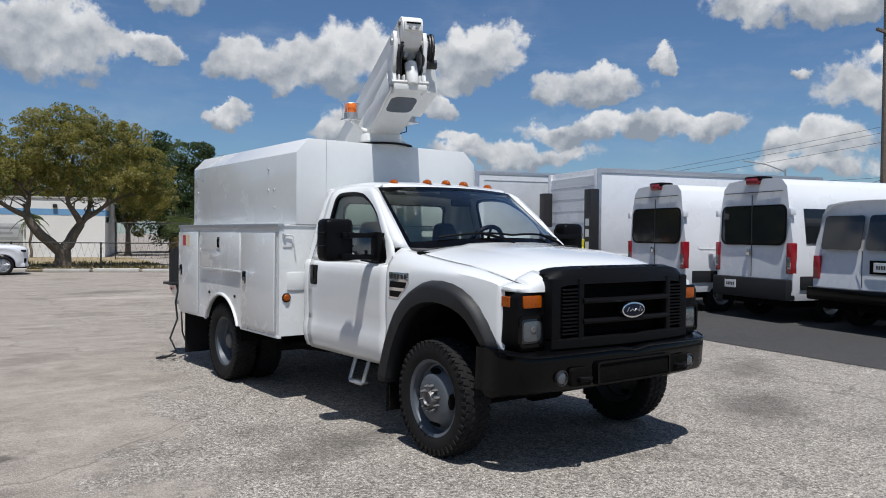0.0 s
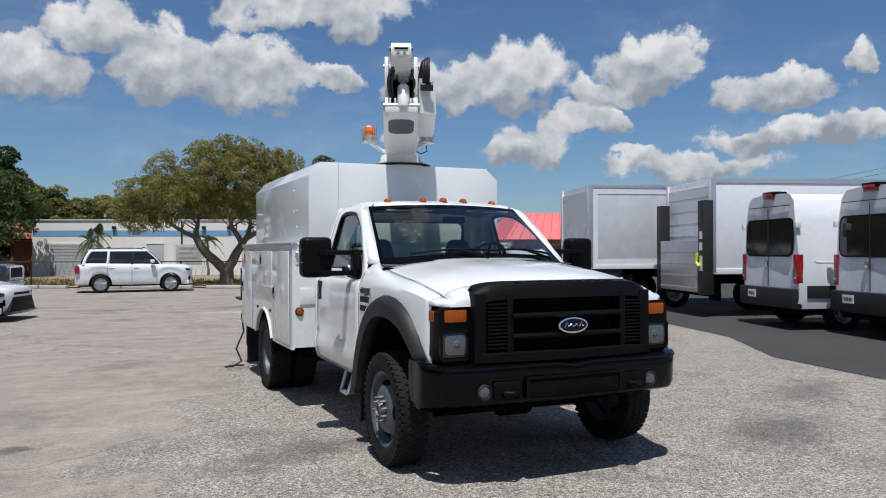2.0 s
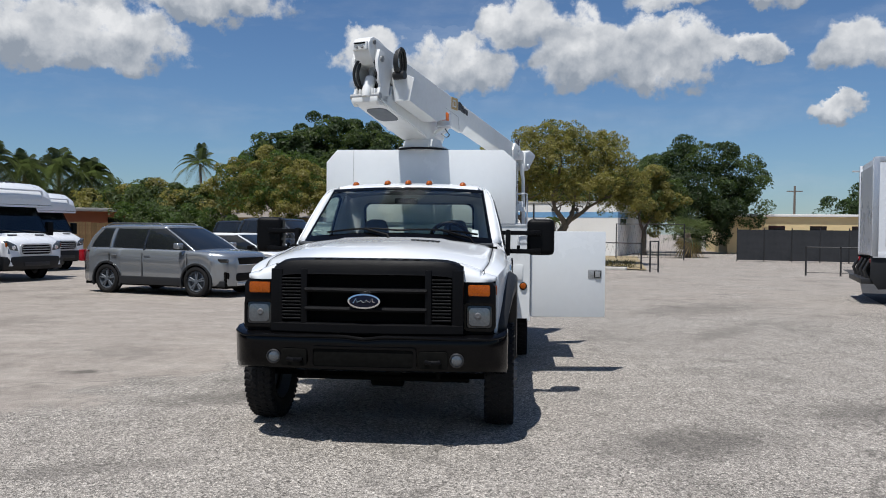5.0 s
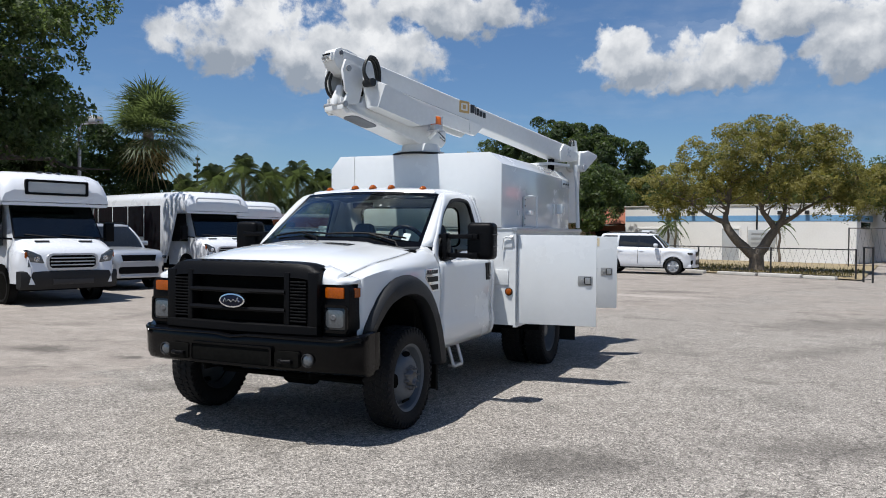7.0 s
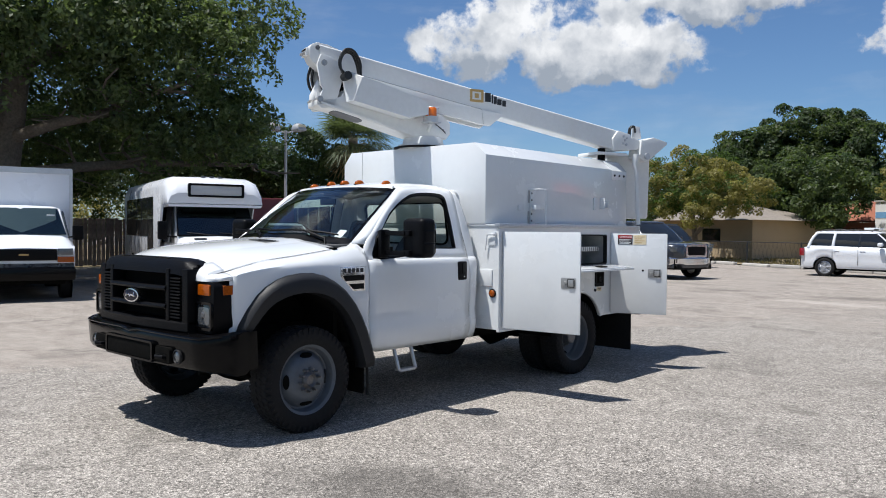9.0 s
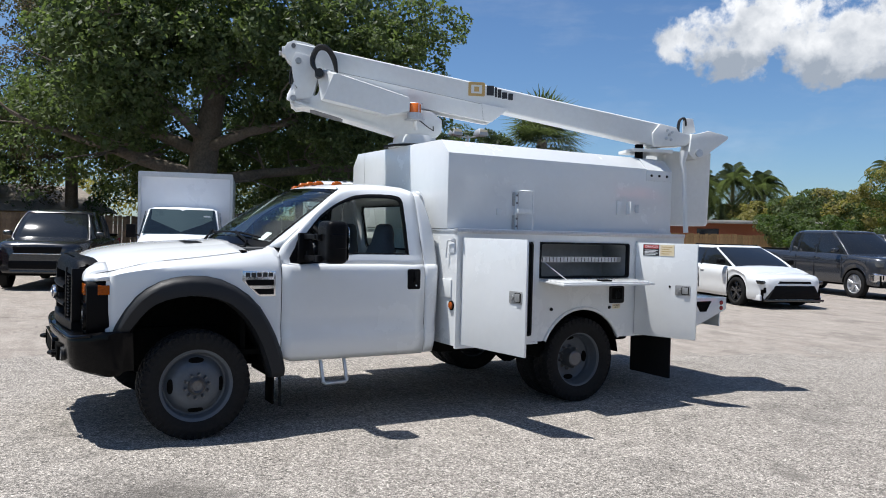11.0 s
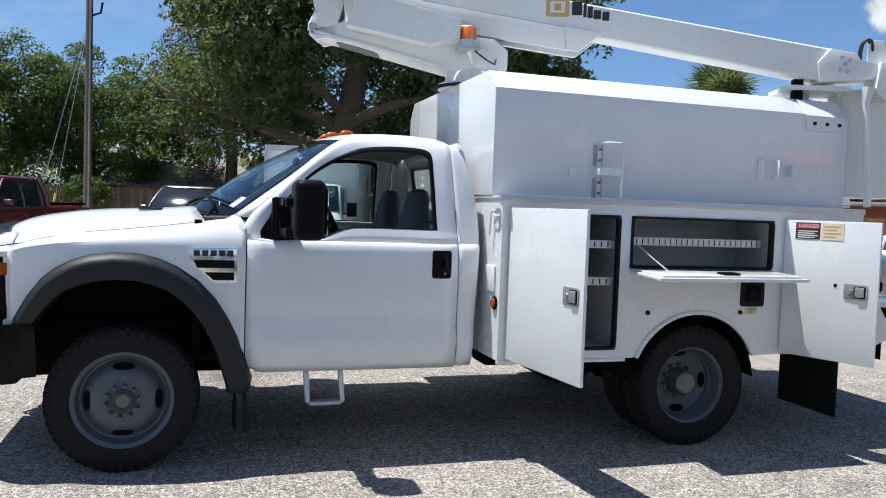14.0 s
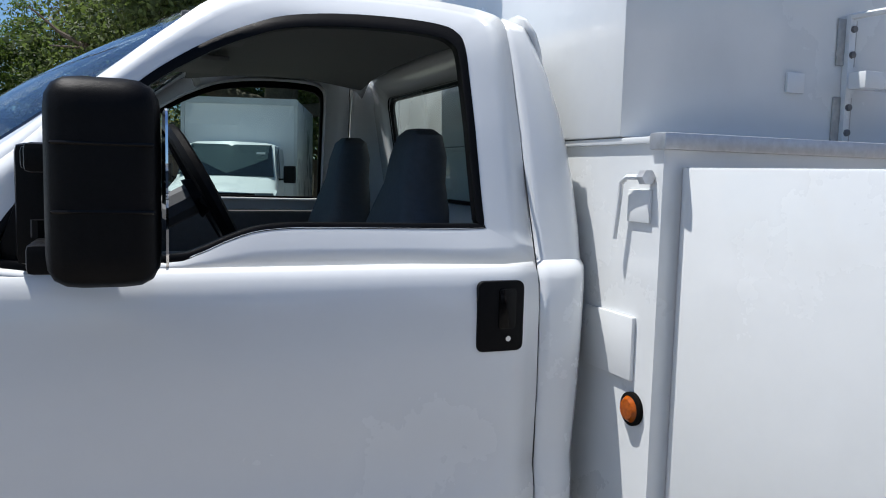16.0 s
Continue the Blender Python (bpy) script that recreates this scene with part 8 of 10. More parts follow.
def minibus(m, label, H, L=6.2, W=1.12, sign=True):
    """Cutaway shuttle bus; origin under the front axle, +X forward."""
    v = thing("shuttle_bus", m, label, "minibus", "shuttle buses")
    e = -L + 1.0
    rows = []
    for x, zt in ((e, H - 0.10), (e + 0.15, H - 0.02), (-0.9, H), (-0.25, H), (0.05, H - 0.05), (0.28, H - 0.20), (0.36, H - 0.40)):
        zb_ = 0.5 if x < -1.0 else (H - 0.72 if x > -0.3 else 0.5)
        ring = [(x, -W + 0.04, zb_), (x, -W, zb_ + 0.08), (x, -W, zt - 0.26), (x, -W + 0.08, zt - 0.08), (x, -W + 0.25, zt), (x, 0, zt + 0.02)]
        rows.append(ring + [(a, -b, c) for a, b, c in ring[-2::-1]])
    bm = loft(rows, closed=False, caps=False)
    bm.faces.new([bm.verts.new(p) for p in rows[0]])
    bm.faces.new([bm.verts.new(p) for p in rows[-1]])
    part("body", bm, WHITE_VAN, v, "white moulded bus body", 45)
    # cutaway cab
    cw = 0.98
    rows = []
    for x, zt, w in ((-1.0, H - 0.60, cw), (-0.05, H - 0.62, cw - 0.10), (0.45, 1.37, cw - 0.02), (0.62, 1.32, cw - 0.02), (0.82, 1.24, cw - 0.04), (0.98, 1.14, cw - 0.08), (1.055, 1.02, cw - 0.13), (1.09, 0.60, cw - 0.18)):
        ring = [(x, -w - 0.02, 0.45), (x, -w - 0.03, 0.8), (x, -w - 0.02, min(1.1, zt - 0.05)), (x, -w + 0.06, zt - 0.04), (x, -w + 0.2, zt), (x, 0, zt + 0.02)]
        rows.append(ring + [(a, -b, c) for a, b, c in ring[-2::-1]])
    bm = loft(rows, closed=False, caps=False)
    bm.faces.new([bm.verts.new(p) for p in rows[-1]])
    part("cab", bm, WHITE_VAN, v, angle=45)
    window_panel(v, [(0.46, -0.90, 1.40), (0.46, 0.90, 1.40), (0.02, 0.82, H - 0.66), (0.02, -0.82, H - 0.66)], TINT, "windscreen", 0.012)
    part("windscreen_seal", rod([(0.47, -0.91, 1.39), (0.47, 0.91, 1.39), (0.02, 0.84, H - 0.65), (0.02, -0.84, H - 0.65), (0.47, -0.91, 1.39)], 0.022, 6), BLACK_PLASTIC, v)
    for y0, y1 in ((-0.70, -0.05), (0.05, 0.70)):
        part("wiper", rod([(0.49, y1, 1.40), (0.46, y0, 1.46)], 0.012, 5), BLACK_METAL, v)
    if sign:
        part("destination_sign", box(0.335, 0.375, -0.62, 0.62, H - 0.46, H - 0.20, 0.02), SHUTTER, v, "blank destination sign panel")
        part("sign_rim", frame_slab(rrect(-0.66, 0.66, H - 0.49, H - 0.17, 0.04), rrect(-0.60, 0.60, H - 0.44, H - 0.22, 0.03), "x", 0.33, 0.39), BLACK_PLASTIC, v)
    else:
        part("cap_panel", frame_slab(rrect(-0.86, 0.86, H - 0.50, H - 0.20, 0.10), rrect(-0.82, 0.82, H - 0.46, H - 0.24, 0.08), "x", 0.33, 0.375), WHITE_VAN, v)
    for k in range(3):
        part("roof_marker", box(-0.12, -0.02, -0.2 + k * 0.2 - 0.05, -0.2 + k * 0.2 + 0.05, H - 0.01, H + 0.03, 0.01), CLEAR_LENS, v)
    for s in (-1, 1):
        n = 5 if L > 6 else 4
        x0, x1 = e + 0.4, -1.15
        for k in range(n):
            a, b = x0 + (x1 - x0) * k / n, x0 + (x1 - x0) * (k + 0.94) / n
            if s < 0 and k == n - 1:
                window_panel(v, [(a, s * (W + 0.004), 0.62), (b, s * (W + 0.004), 0.62), (b, s * (W + 0.004), H - 0.45), (a, s * (W + 0.004), H - 0.45)], DARK_GLASS, "entry_door")
            else:
                window_panel(v, [(a, s * (W + 0.004), 1.35), (b, s * (W + 0.004), 1.35), (b, s * (W + 0.004), H - 0.45), (a, s * (W + 0.004), H - 0.45)])
        window_panel(v, [(-0.85, s * (cw + 0.012), 1.22), (0.12, s * (cw + 0.012), 1.22), (-0.15, s * (cw - 0.06), H - 0.72), (-0.85, s * (cw - 0.04), H - 0.72)])
        part("wing_mirror", box(0.15, 0.30, s * 1.20 - 0.10, s * 1.20 + 0.10, 1.30, 1.72, 0.03), BLACK_PLASTIC, v)
        part("mirror_arm", rod([(0.35, s * 0.9, 1.36), (0.25, s * 1.2, 1.38)], 0.02, 6), BLACK_PLASTIC, v)
        hl = part("headlight", slab([(s * 0.55, 0.86), (s * 0.84, 0.90), (s * 0.90, 1.16), (s * 0.80, 1.12), (s * 0.62, 1.04)], "x", 0.80, 1.075, 0.03), CLEAR_LENS, v)
        part("lamp_core", moved(lathe([(-0.01, 0.0), (0.006, 0.02), (0.006, 0.055), (-0.01, 0.065)], 16), Matrix.Translation((1.075, s * 0.71, 0.97))), CHROME, hl)
        part("indicator", box(0.98, 1.03, s * 0.885 - 0.03, s * 0.885 + 0.03, 0.98, 1.10, 0.01), AMBER, hl)
        part("hood_slot", box(0.66, 0.72, s * 0.45 - 0.14, s * 0.45 + 0.14, 1.30, 1.335, 0.01), INK, v)
        add_wheel(v, 0, s * 0.88, 0.36, 0.22, "bright")
        add_wheel(v, e + 1.3, s * 0.92, 0.36, 0.30, "steel")
        arch = lathe([(s * 0.97, 0.0), (s * 0.985, 0.0), (s * 0.985, 0.44), (s * 0.97, 0.44)], 20, "y")
        part("wheel_arch", moved(arch, Matrix.Translation((0, 0, 0.40))), CHASSIS, v)
        arch = lathe([(s * (W - 0.01), 0.0), (s * (W + 0.004), 0.0), (s * (W + 0.004), 0.46), (s * (W - 0.01), 0.46)], 20, "y")
        part("wheel_arch", moved(arch, Matrix.Translation((e + 1.3, 0, 0.42))), CHASSIS, v)
    part("grille", slab(rrect(-0.48, 0.48, 0.76, 1.05, 0.10), "x", 1.0, 1.10, 0.01), CHASSIS, v)
    for k in range(3):
        part("grille_bar", box(1.085, 1.118, -0.45, 0.45, 0.825 + k * 0.07, 0.85 + k * 0.07, 0.008), ALU, v)
    part("grille_rim", frame_slab(rrect(-0.53, 0.53, 0.735, 1.075, 0.12), rrect(-0.48, 0.48, 0.775, 1.035, 0.09), "x", 1.0, 1.115), ALU, v)
    part("front_bumper", loft([[(1.15 - dx - 0.13 * (abs(y) / 1.0) ** 4, y, z) for z, dx in ((0.34, 0.08), (0.42, 0.02), (0.60, 0.0), (0.70, 0.02), (0.72, 0.07), (0.70, 0.25), (0.36, 0.25))] for y in np.linspace(-0.99, 0.99, 15)]), FLARE, v, "grey plastic front bumper")
    part("bumper_slot", box(1.13, 1.155, -0.42, 0.42, 0.44, 0.55, 0.01), INK, v)
    part("underbody", box(e + 0.2, 0.8, -0.85, 0.85, 0.3, 0.62), CHASSIS, v)
    return v


minibus(at(-10.85, 6.4), "white shuttle bus with dark passenger windows", 2.78, 6.2)
minibus(at(-13.8, 15.1), "white long shuttle bus with wide entry door", 2.85, 8.0, 1.2, False)
minibus(at(-16.2, 20.4), "white shuttle bus parked behind the others", 2.80, 7.5, 1.2, False)


def box_van(m):
    v = thing("box_van", m, "white cutaway box van with black grille", "box van")
    rows = []
    cw = 0.97
    for x, zt, w in ((-1.3, 2.02, cw - 0.1), (-0.35, 2.02, cw - 0.12), (0.28, 1.38, cw - 0.02), (0.75, 1.22, cw), (0.90, 1.10, cw - 0.03), (0.93, 0.55, cw - 0.04)):
        ring = [(x, -w - 0.0, 0.5), (x, -w - 0.02, 0.8), (x, -w - 0.01, min(1.15, zt - 0.05)), (x, -w + 0.06, zt - 0.05), (x, -w + 0.2, zt), (x, 0, zt + 0.02)]
        rows.append(ring + [(a, -b, c) for a, b, c in ring[-2::-1]])
    bm = loft(rows, closed=False, caps=False)
    bm.faces.new([bm.verts.new(p) for p in rows[-1]])
    part("cab", bm, WHITE_VAN, v, angle=45)
    window_panel(v, [(0.30, -0.86, 1.40), (0.30, 0.86, 1.40), (-0.30, 0.74, 1.97), (-0.30, -0.74, 1.97)], TINT, "windscreen", 0.012)
    part("cargo_box", box(-5.2, -1.15, -1.13, 1.13, 0.85, 2.92, 0.02), WHITE_VAN, v, "plain white cargo box")
    part("box_rim", frame_slab(rrect(-1.14, 1.14, 0.85, 2.93, 0.03), rrect(-1.07, 1.07, 0.92, 2.80, 0.02), "x", -1.16, -1.12), ALU, v)
    part("grille", box(0.86, 0.955, -0.62, 0.62, 0.86, 1.10, 0.01), BLACK_PLASTIC, v)
    part("maker_badge", box(0.953, 0.962, -0.09, 0.09, 0.965, 1.0, 0.004), GOLD_INK, v)
    part("front_bumper", box(0.80, 1.05, -0.97, 0.97, 0.44, 0.72, 0.04), BLACK_BUMPER, v, "black front bumper")
    for s in (-1, 1):
        part("headlight", box(0.86, 0.95, s * 0.78 - 0.15, s * 0.78 + 0.15, 0.97, 1.11, 0.01), CLEAR_LENS, v)
        part("indicator", box(0.86, 0.945, s * 0.79 - 0.16, s * 0.79 + 0.16, 0.82, 0.94, 0.01), AMBER, v)
        window_panel(v, [(-1.05, s * (cw - 0.05), 1.36), (0.05, s * (cw - 0.03), 1.36), (-0.38, s * (cw - 0.11), 1.92), (-1.05, s * (cw - 0.11), 1.92)], TINT)
        part("wing_mirror", box(0.0, 0.14, s * 1.12 - 0.11, s * 1.12 + 0.11, 1.28, 1.60, 0.03), BLACK_PLASTIC, v)
        part("mirror_arm", rod([(0.1, s * 0.92, 1.34), (0.07, s * 1.1, 1.36)], 0.018, 6), BLACK_PLASTIC, v)
        add_wheel(v, 0, s * 0.85, 0.37, 0.23, "steel")
        add_wheel(v, -3.7, s * 0.90, 0.37, 0.33, "steel")
        arch = lathe([(s * 0.955, 0.0), (s * 0.97, 0.0), (s * 0.97, 0.46), (s * 0.955, 0.46)], 20, "y")
        part("wheel_arch", moved(arch, Matrix.Translation((0, 0, 0.40))), CHASSIS, v)
    part("underbody", box(-5.0, 0.7, -0.8, 0.8, 0.35, 0.84), CHASSIS, v)
    part("price_sticker", box(-0.02, 0.0, 0.5, 0.66, 1.80, 1.84), WHITE_BODY, v)
    return v


box_van(at(-12.25, 2.6))
tr = thing("trailer", at(-19.5, 14.0), "maroon enclosed trailer behind the buses", "trailer")
part("trailer_box", box(-5, 0, -1.15, 1.15, 0.6, 2.75, 0.05), MAROON, tr)
part("trailer_rail", box(-5, 0.01, -1.17, 1.17, 0.5, 0.62, 0.01), BLACK_METAL, tr)
for s in (-1, 1):
    add_wheel(tr, -2.6, s * 1.0, 0.34, 0.2, "steel")
part("trailer_hitch", rod([(0, 0.5, 0.55), (1.2, 0, 0.5), (1.2, 0, 0.02)], 0.05, 8), BLACK_METAL, tr)

# ---------------------------------------------------------------- buildings
def building(name, m, W, D, H, label, wall, category="building"):
    b = thing(name, m, label, category, "", "structure")
    part("wall", box(0, W, 0, D, 0, H), wall, b)
    return b


# long white shed with a blue band; local x runs along its front
BA = math.degrees(math.atan2(46.1 - 50.4, 7.56 + 6.75))
shed = building("white_shed", pose(-6.75, 50.4, 0, 0, 0, BA), 14.95, 14, 3.55, "long low white stucco building with a blue band", WALL_WHITE)
part("roof", box(-0.06, 15.0, -0.06, 14.05, 3.552, 3.64, 0.01), CONCRETE, shed)
part("blue_band", box(0.02, 14.97, -0.012, -0.002, 2.55, 2.92), BLUE_STRIPE, shed, "faded blue painted band")
part("blue_band", box(14.952, 14.962, 0.0, 4.0, 2.55, 2.92), BLUE_STRIPE, shed)
sh = part("shutter_frame", frame_slab([(0.95, 0.0), (4.15, 0.0), (4.15, 2.12), (0.95, 2.12)], [(1.05, 0.01), (4.05, 0.01), (4.05, 2.02), (1.05, 2.02)], "y", -0.05, 0.0), WALL_WHITE, shed)
for k in range(20):
    part("shutter_slat", box(1.05, 4.05, -0.03 - 0.008 * (k % 2), -0.004, 0.02 + k * 0.1, 0.115 + k * 0.1, 0.004, 1), SHUTTER, shed)
part("door", box(7.0, 8.1, -0.03, -0.002, 0, 2.05, 0.01), SHUTTER, shed)
part("door_frame", frame_slab([(6.9, 0), (8.2, 0), (8.2, 2.15), (6.9, 2.15)], [(7.0, 0.01), (8.1, 0.01), (8.1, 2.05), (7.0, 2.05)], "y", -0.06, -0.001), WALL_WHITE, shed)
for x in (5.0, 10.6, 12.2):
    part("wall_lamp", box(x - 0.12, x + 0.12, -0.16, 0.0, 2.98, 3.2, 0.02), BLACK_METAL, shed)
part("side_window", box(14.952, 14.965, 1.0, 3.4, 2.1, 2.5), DARK_GLASS, shed)
part("downpipe", rod([(9.2, -0.05, 0), (9.2, -0.05, 3.5)], 0.05, 8), BLACK_METAL, shed)

yel = building("yellow_building", pose(17.2, 56, 0, 0, 0, -4), 16, 10, 2.9, "low cream yellow commercial building far behind", YELLOW_WALL)
part("roof", box(-0.2, 16.2, -0.2, 10.2, 2.902, 3.1, 0.02), WALL_WHITE, yel)
for x in (3.0, 6.0, 9.0):
    part("window", box(x, x + 1.2, -0.03, -0.002, 1.5, 2.2), DARK_GLASS, yel)
red = building("red_roof_building", pose(21.6, 38.6, 0, 0, 0, -16), 8, 7, 2.25, "small building with a bright salmon red roof", TAN_WALL)
part("roof", loft([[(-0.7, -0.7, 2.25), (8.7, -0.7, 2.25), (8.7, 7.7, 2.25), (-0.7, 7.7, 2.25)], [(0.7, 0.7, 4.0), (7.3, 0.7, 4.0), (7.3, 6.3, 4.0), (0.7, 6.3, 4.0)]]), PINK_ROOF, red, "salmon red sheet-metal mansard roof", 10)
for k in range(14):
    x = -0.5 + k * 0.68
    part("roof_seam", rod([(x, -0.72, 2.27), (0.7 + (x + 0.7) * 6.6 / 9.4, 0.69, 4.01)], 0.025, 5), PINK_ROOF, red)
part("sign_board", box(8.5, 10.2, -1.2, -1.1, 1.2, 2.6), BLACK_METAL, red)
hs = building("terracotta_house", pose(-10.6, 52.5, 0, 0, 0, -16), 4, 6, 2.3, "terracotta bungalow half hidden by trees", ORANGE_WALL, "house")
part("roof", loft([[(-0.4, -0.4, 2.4), (5.4, -0.4, 2.4), (5.4, 7.4, 2.4), (-0.4, 7.4, 2.4)], [(2.4, 0.5, 3.7), (2.6, 0.5, 3.7), (2.6, 6.5, 3.7), (2.4, 6.5, 3.7)]]), ORANGE_WALL, hs)
part("window", box(1.4, 2.6, -0.03, -0.002, 1.0, 1.9), DARK_GLASS, hs)
h2 = building("tan_house", pose(-19.5, 43.5, 0, 0, 0, -16), 9, 7, 2.3, "tan bungalow with a low roof", TAN_WALL, "house")
part("roof", loft([[(-0.5, -0.6, 2.3), (9.5, -0.6, 2.3), (9.5, 7.6, 2.3), (-0.5, 7.6, 2.3)], [(3.3, 3.3, 3.4), (5.7, 3.3, 3.4), (5.7, 3.7, 3.4), (3.3, 3.7, 3.4)]]), ROOF_GREY, h2)
part("window", box(5.5, 6.8, -0.03, -0.002, 1.0, 1.8), DARK_GLASS, h2)
h3 = building("brown_house", pose(-33.5, 30.6, 0, 0, 0, 46.6), 17, 6, 2.55, "flat-roofed terracotta bungalow behind a board fence", ORANGE_WALL, "house")
part("roof", box(-0.6, 17.6, -0.9, 6.6, 2.552, 2.75, 0.02), CONCRETE, h3, "pale flat roof edge")
part("roof_step", box(0.5, 5.5, 1.0, 6.0, 2.752, 3.1, 0.02), ROOF_GREY, h3)
for x in (3.0, 9.0, 13.0):
    part("window", box(x, x + 1.3, -0.03, -0.002, 1.6, 2.2), DARK_GLASS, h3)
h4 = building("grey_roof_shack", pose(-34.5, 2.0, 0, 0, 0, -80), 6, 5, 2.0, "weathered shed with a shingle roof", TAN_WALL, "shed")
part("roof", loft([[(-0.5, -0.5, 2.0), (6.5, -0.5, 2.0), (6.5, 5.5, 2.0), (-0.5, 5.5, 2.0)], [(0.4, 2.4, 3.2), (5.6, 2.4, 3.2), (5.6, 2.6, 3.2), (0.4, 2.6, 3.2)]]), ROOF_GREY, h4)


# ---------------------------------------------------------------- fences, kerbs, posts
def board_fence(name, a, b, h, mat, label, step=0.16, rail=False):
    """Boards side by side between two points; each board is a part."""
    f = thing(name, pose(0, 0, 0), label, "fence", "", "structure")
    A, B = Vector((*a, 0)), Vector((*b, 0))
    n = int((B - A).length / step)
    ang = math.degrees(math.atan2(B.y - A.y, B.x - A.x))
    proto = part("board", box(0, step * 0.94, -0.012, 0.012, 0.04, h, 0.003, 1), mat, f)
    me = proto.data
    proto.matrix_basis = pose(A.x, A.y, 0, 0, 0, ang)
    for k in range(1, n):
        o = new("board", me)
        o.parent = f
        p = A + (B - A) * k / n
        o.matrix_basis = pose(p.x, p.y, random.uniform(-0.03, 0.03), 0, random.uniform(-0.4, 0.4), ang)
    return f


board_fence("wooden_fence", (-28.5, -14), (-25.0, 9), 1.9, WOOD_FENCE, "weathered grey brown board fence under trees")
board_fence("wooden_fence", (-25.0, 9), (-24.0, 14), 1.9, WOOD_FENCE, "weathered grey brown board fence under trees")
board_fence("tan_fence", (-33.0, 24.0), (-20.5, 39.5), 1.85, TAN_FENCE, "tan wooden board fence in front of a house")
wl_ = thing("garden_wall", pose(-27.4, -6.8, 0, 0, 0, 81), "low white rendered garden wall", "wall", "", "structure")
part("wall_face", box(0, 2.6, -0.1, 0.1, 0, 1.25, 0.02), WALL_WHITE, wl_)


def rail_fence(name, pts, h, label, gap=3.0, mesh=False):
    f = thing(name, pose(0, 0, 0), label, "fence", "", "structure")
    for a, b in zip(pts, pts[1:]):
        A, B = Vector((*a, 0)), Vector((*b, 0))
        n = max(1, round((B - A).length / gap))
        for k in range(n + 1):
            p = A + (B - A) * k / n
            part("post", rod([(p.x, p.y, 0), (p.x, p.y, h)], 0.035, 8), BLACK_METAL, f)
        part("rail", rod([(A.x, A.y, h - 0.03), (B.x, B.y, h - 0.03)], 0.022, 6), BLACK_METAL, f)
        part("rail", rod([(A.x, A.y, 0.12), (B.x, B.y, 0.12)], 0.012, 6), BLACK_METAL, f)
        if mesh:
            wires = bmesh.new()
            L = (B - A).length
            m = int(L / 0.25)
            for k in range(m):
                p, q = A + (B - A) * k / m, A + (B - A) * min(1, (k + 1.2) / m)
                rod([(p.x, p.y, 0.12), (q.x, q.y, h - 0.05)], 0.004, 3, wires)
                rod([(p.x, p.y, h - 0.05), (q.x, q.y, 0.12)], 0.004, 3, wires)
            tagged(part("wire_mesh", wires, BLACK_METAL, f), "thin dark wire mesh", "", "", "stuff")
    return f


rail_fence("rail_fence", [(-14.5, 37.2), (-2.6, 31.2), (6.15, 26.7)], 1.15, "low black pipe fence along the kerb", 3.0, True)
gate = rail_fence("gate_posts", [(6.3, 25.4), (6.55, 25.0)], 1.25, "pair of black gate posts", 0.45)
rail_fence("chain_link_fence", [(6.8, 40.5), (10.5, 39.4)], 2.1, "tall chain-link fence beside the shed", 3.0, True)
kerb = thing("kerb", pose(0, 0, 0), "row of broken pale concrete kerb stones", "kerb", "", "structure")
kx0, ky0, kx1, ky1 = -14.8, 36.6, 6.0, 26.0
kn = 13
for k in range(kn):
    f0 = (k + 0.02) / kn
    x, y = kx0 + (kx1 - kx0) * f0, ky0 + (ky1 - ky0) * f0
    part("kerb_stone", box(0, 1.68 if k % 3 else 1.2, -0.12, 0.12, 0, 0.13 + 0.015 * (k % 2), 0.03), CONCRETE, kerb, m=pose(x, y, 0, 0, 0, -27 + random.uniform(-3, 3)))
flat("verge", [(-16, 37.5), (6.3, 26.2), (8.6, 44.5), (-6.9, 49.6), (-30, 56), (-34, 40)], 0.05, DRY_GRASS, "dry brown grass verge behind the kerb", "verge")
flat("verge", [(-60, -30), (-25.4, -30), (-24.6, 12), (-20, 26), (-60, 60)], 0.02, DRY_GRASS, "bare soil and dry grass under trees", "verge")
bf = thing("screen_fence", pose(0, 0, 0), "black fabric-covered fence across the far lot", "fence", "", "structure")
for k in range(9):
    x0 = 13.4 + k * 1.35
    y0 = 39.2 - k * 0.42
    part("screen_panel", slab([(-0.01, 0.08), (1.43, 0.08), (1.43, 1.78), (-0.01, 1.80)], "y", -0.01, 0.01), BLACK_SCREEN, bf, m=pose(x0, y0, 0, 0, 0, -17))
    part("post", rod([(x0, y0, 0), (x0, y0, 1.9)], 0.03, 6), BLACK_METAL, bf)
rail_fence("bollard_fence", [(11.9, 24.3), (15.3, 23.3)], 1.1, "short black railing near the box trucks", 1.1)


def pole_thing(name, x, y, h, label, r0=0.14, r1=0.10, mat=POLE_WOOD):
    p = thing(name, pose(x, y, 0), label, "utility pole" if mat is POLE_WOOD else "street lamp")
    part("shaft", rod([(0, 0, 0), (0, 0, h * 0.5), (0, 0, h)], [r0, (r0 + r1) / 2, r1], 10), mat, p)
    return p


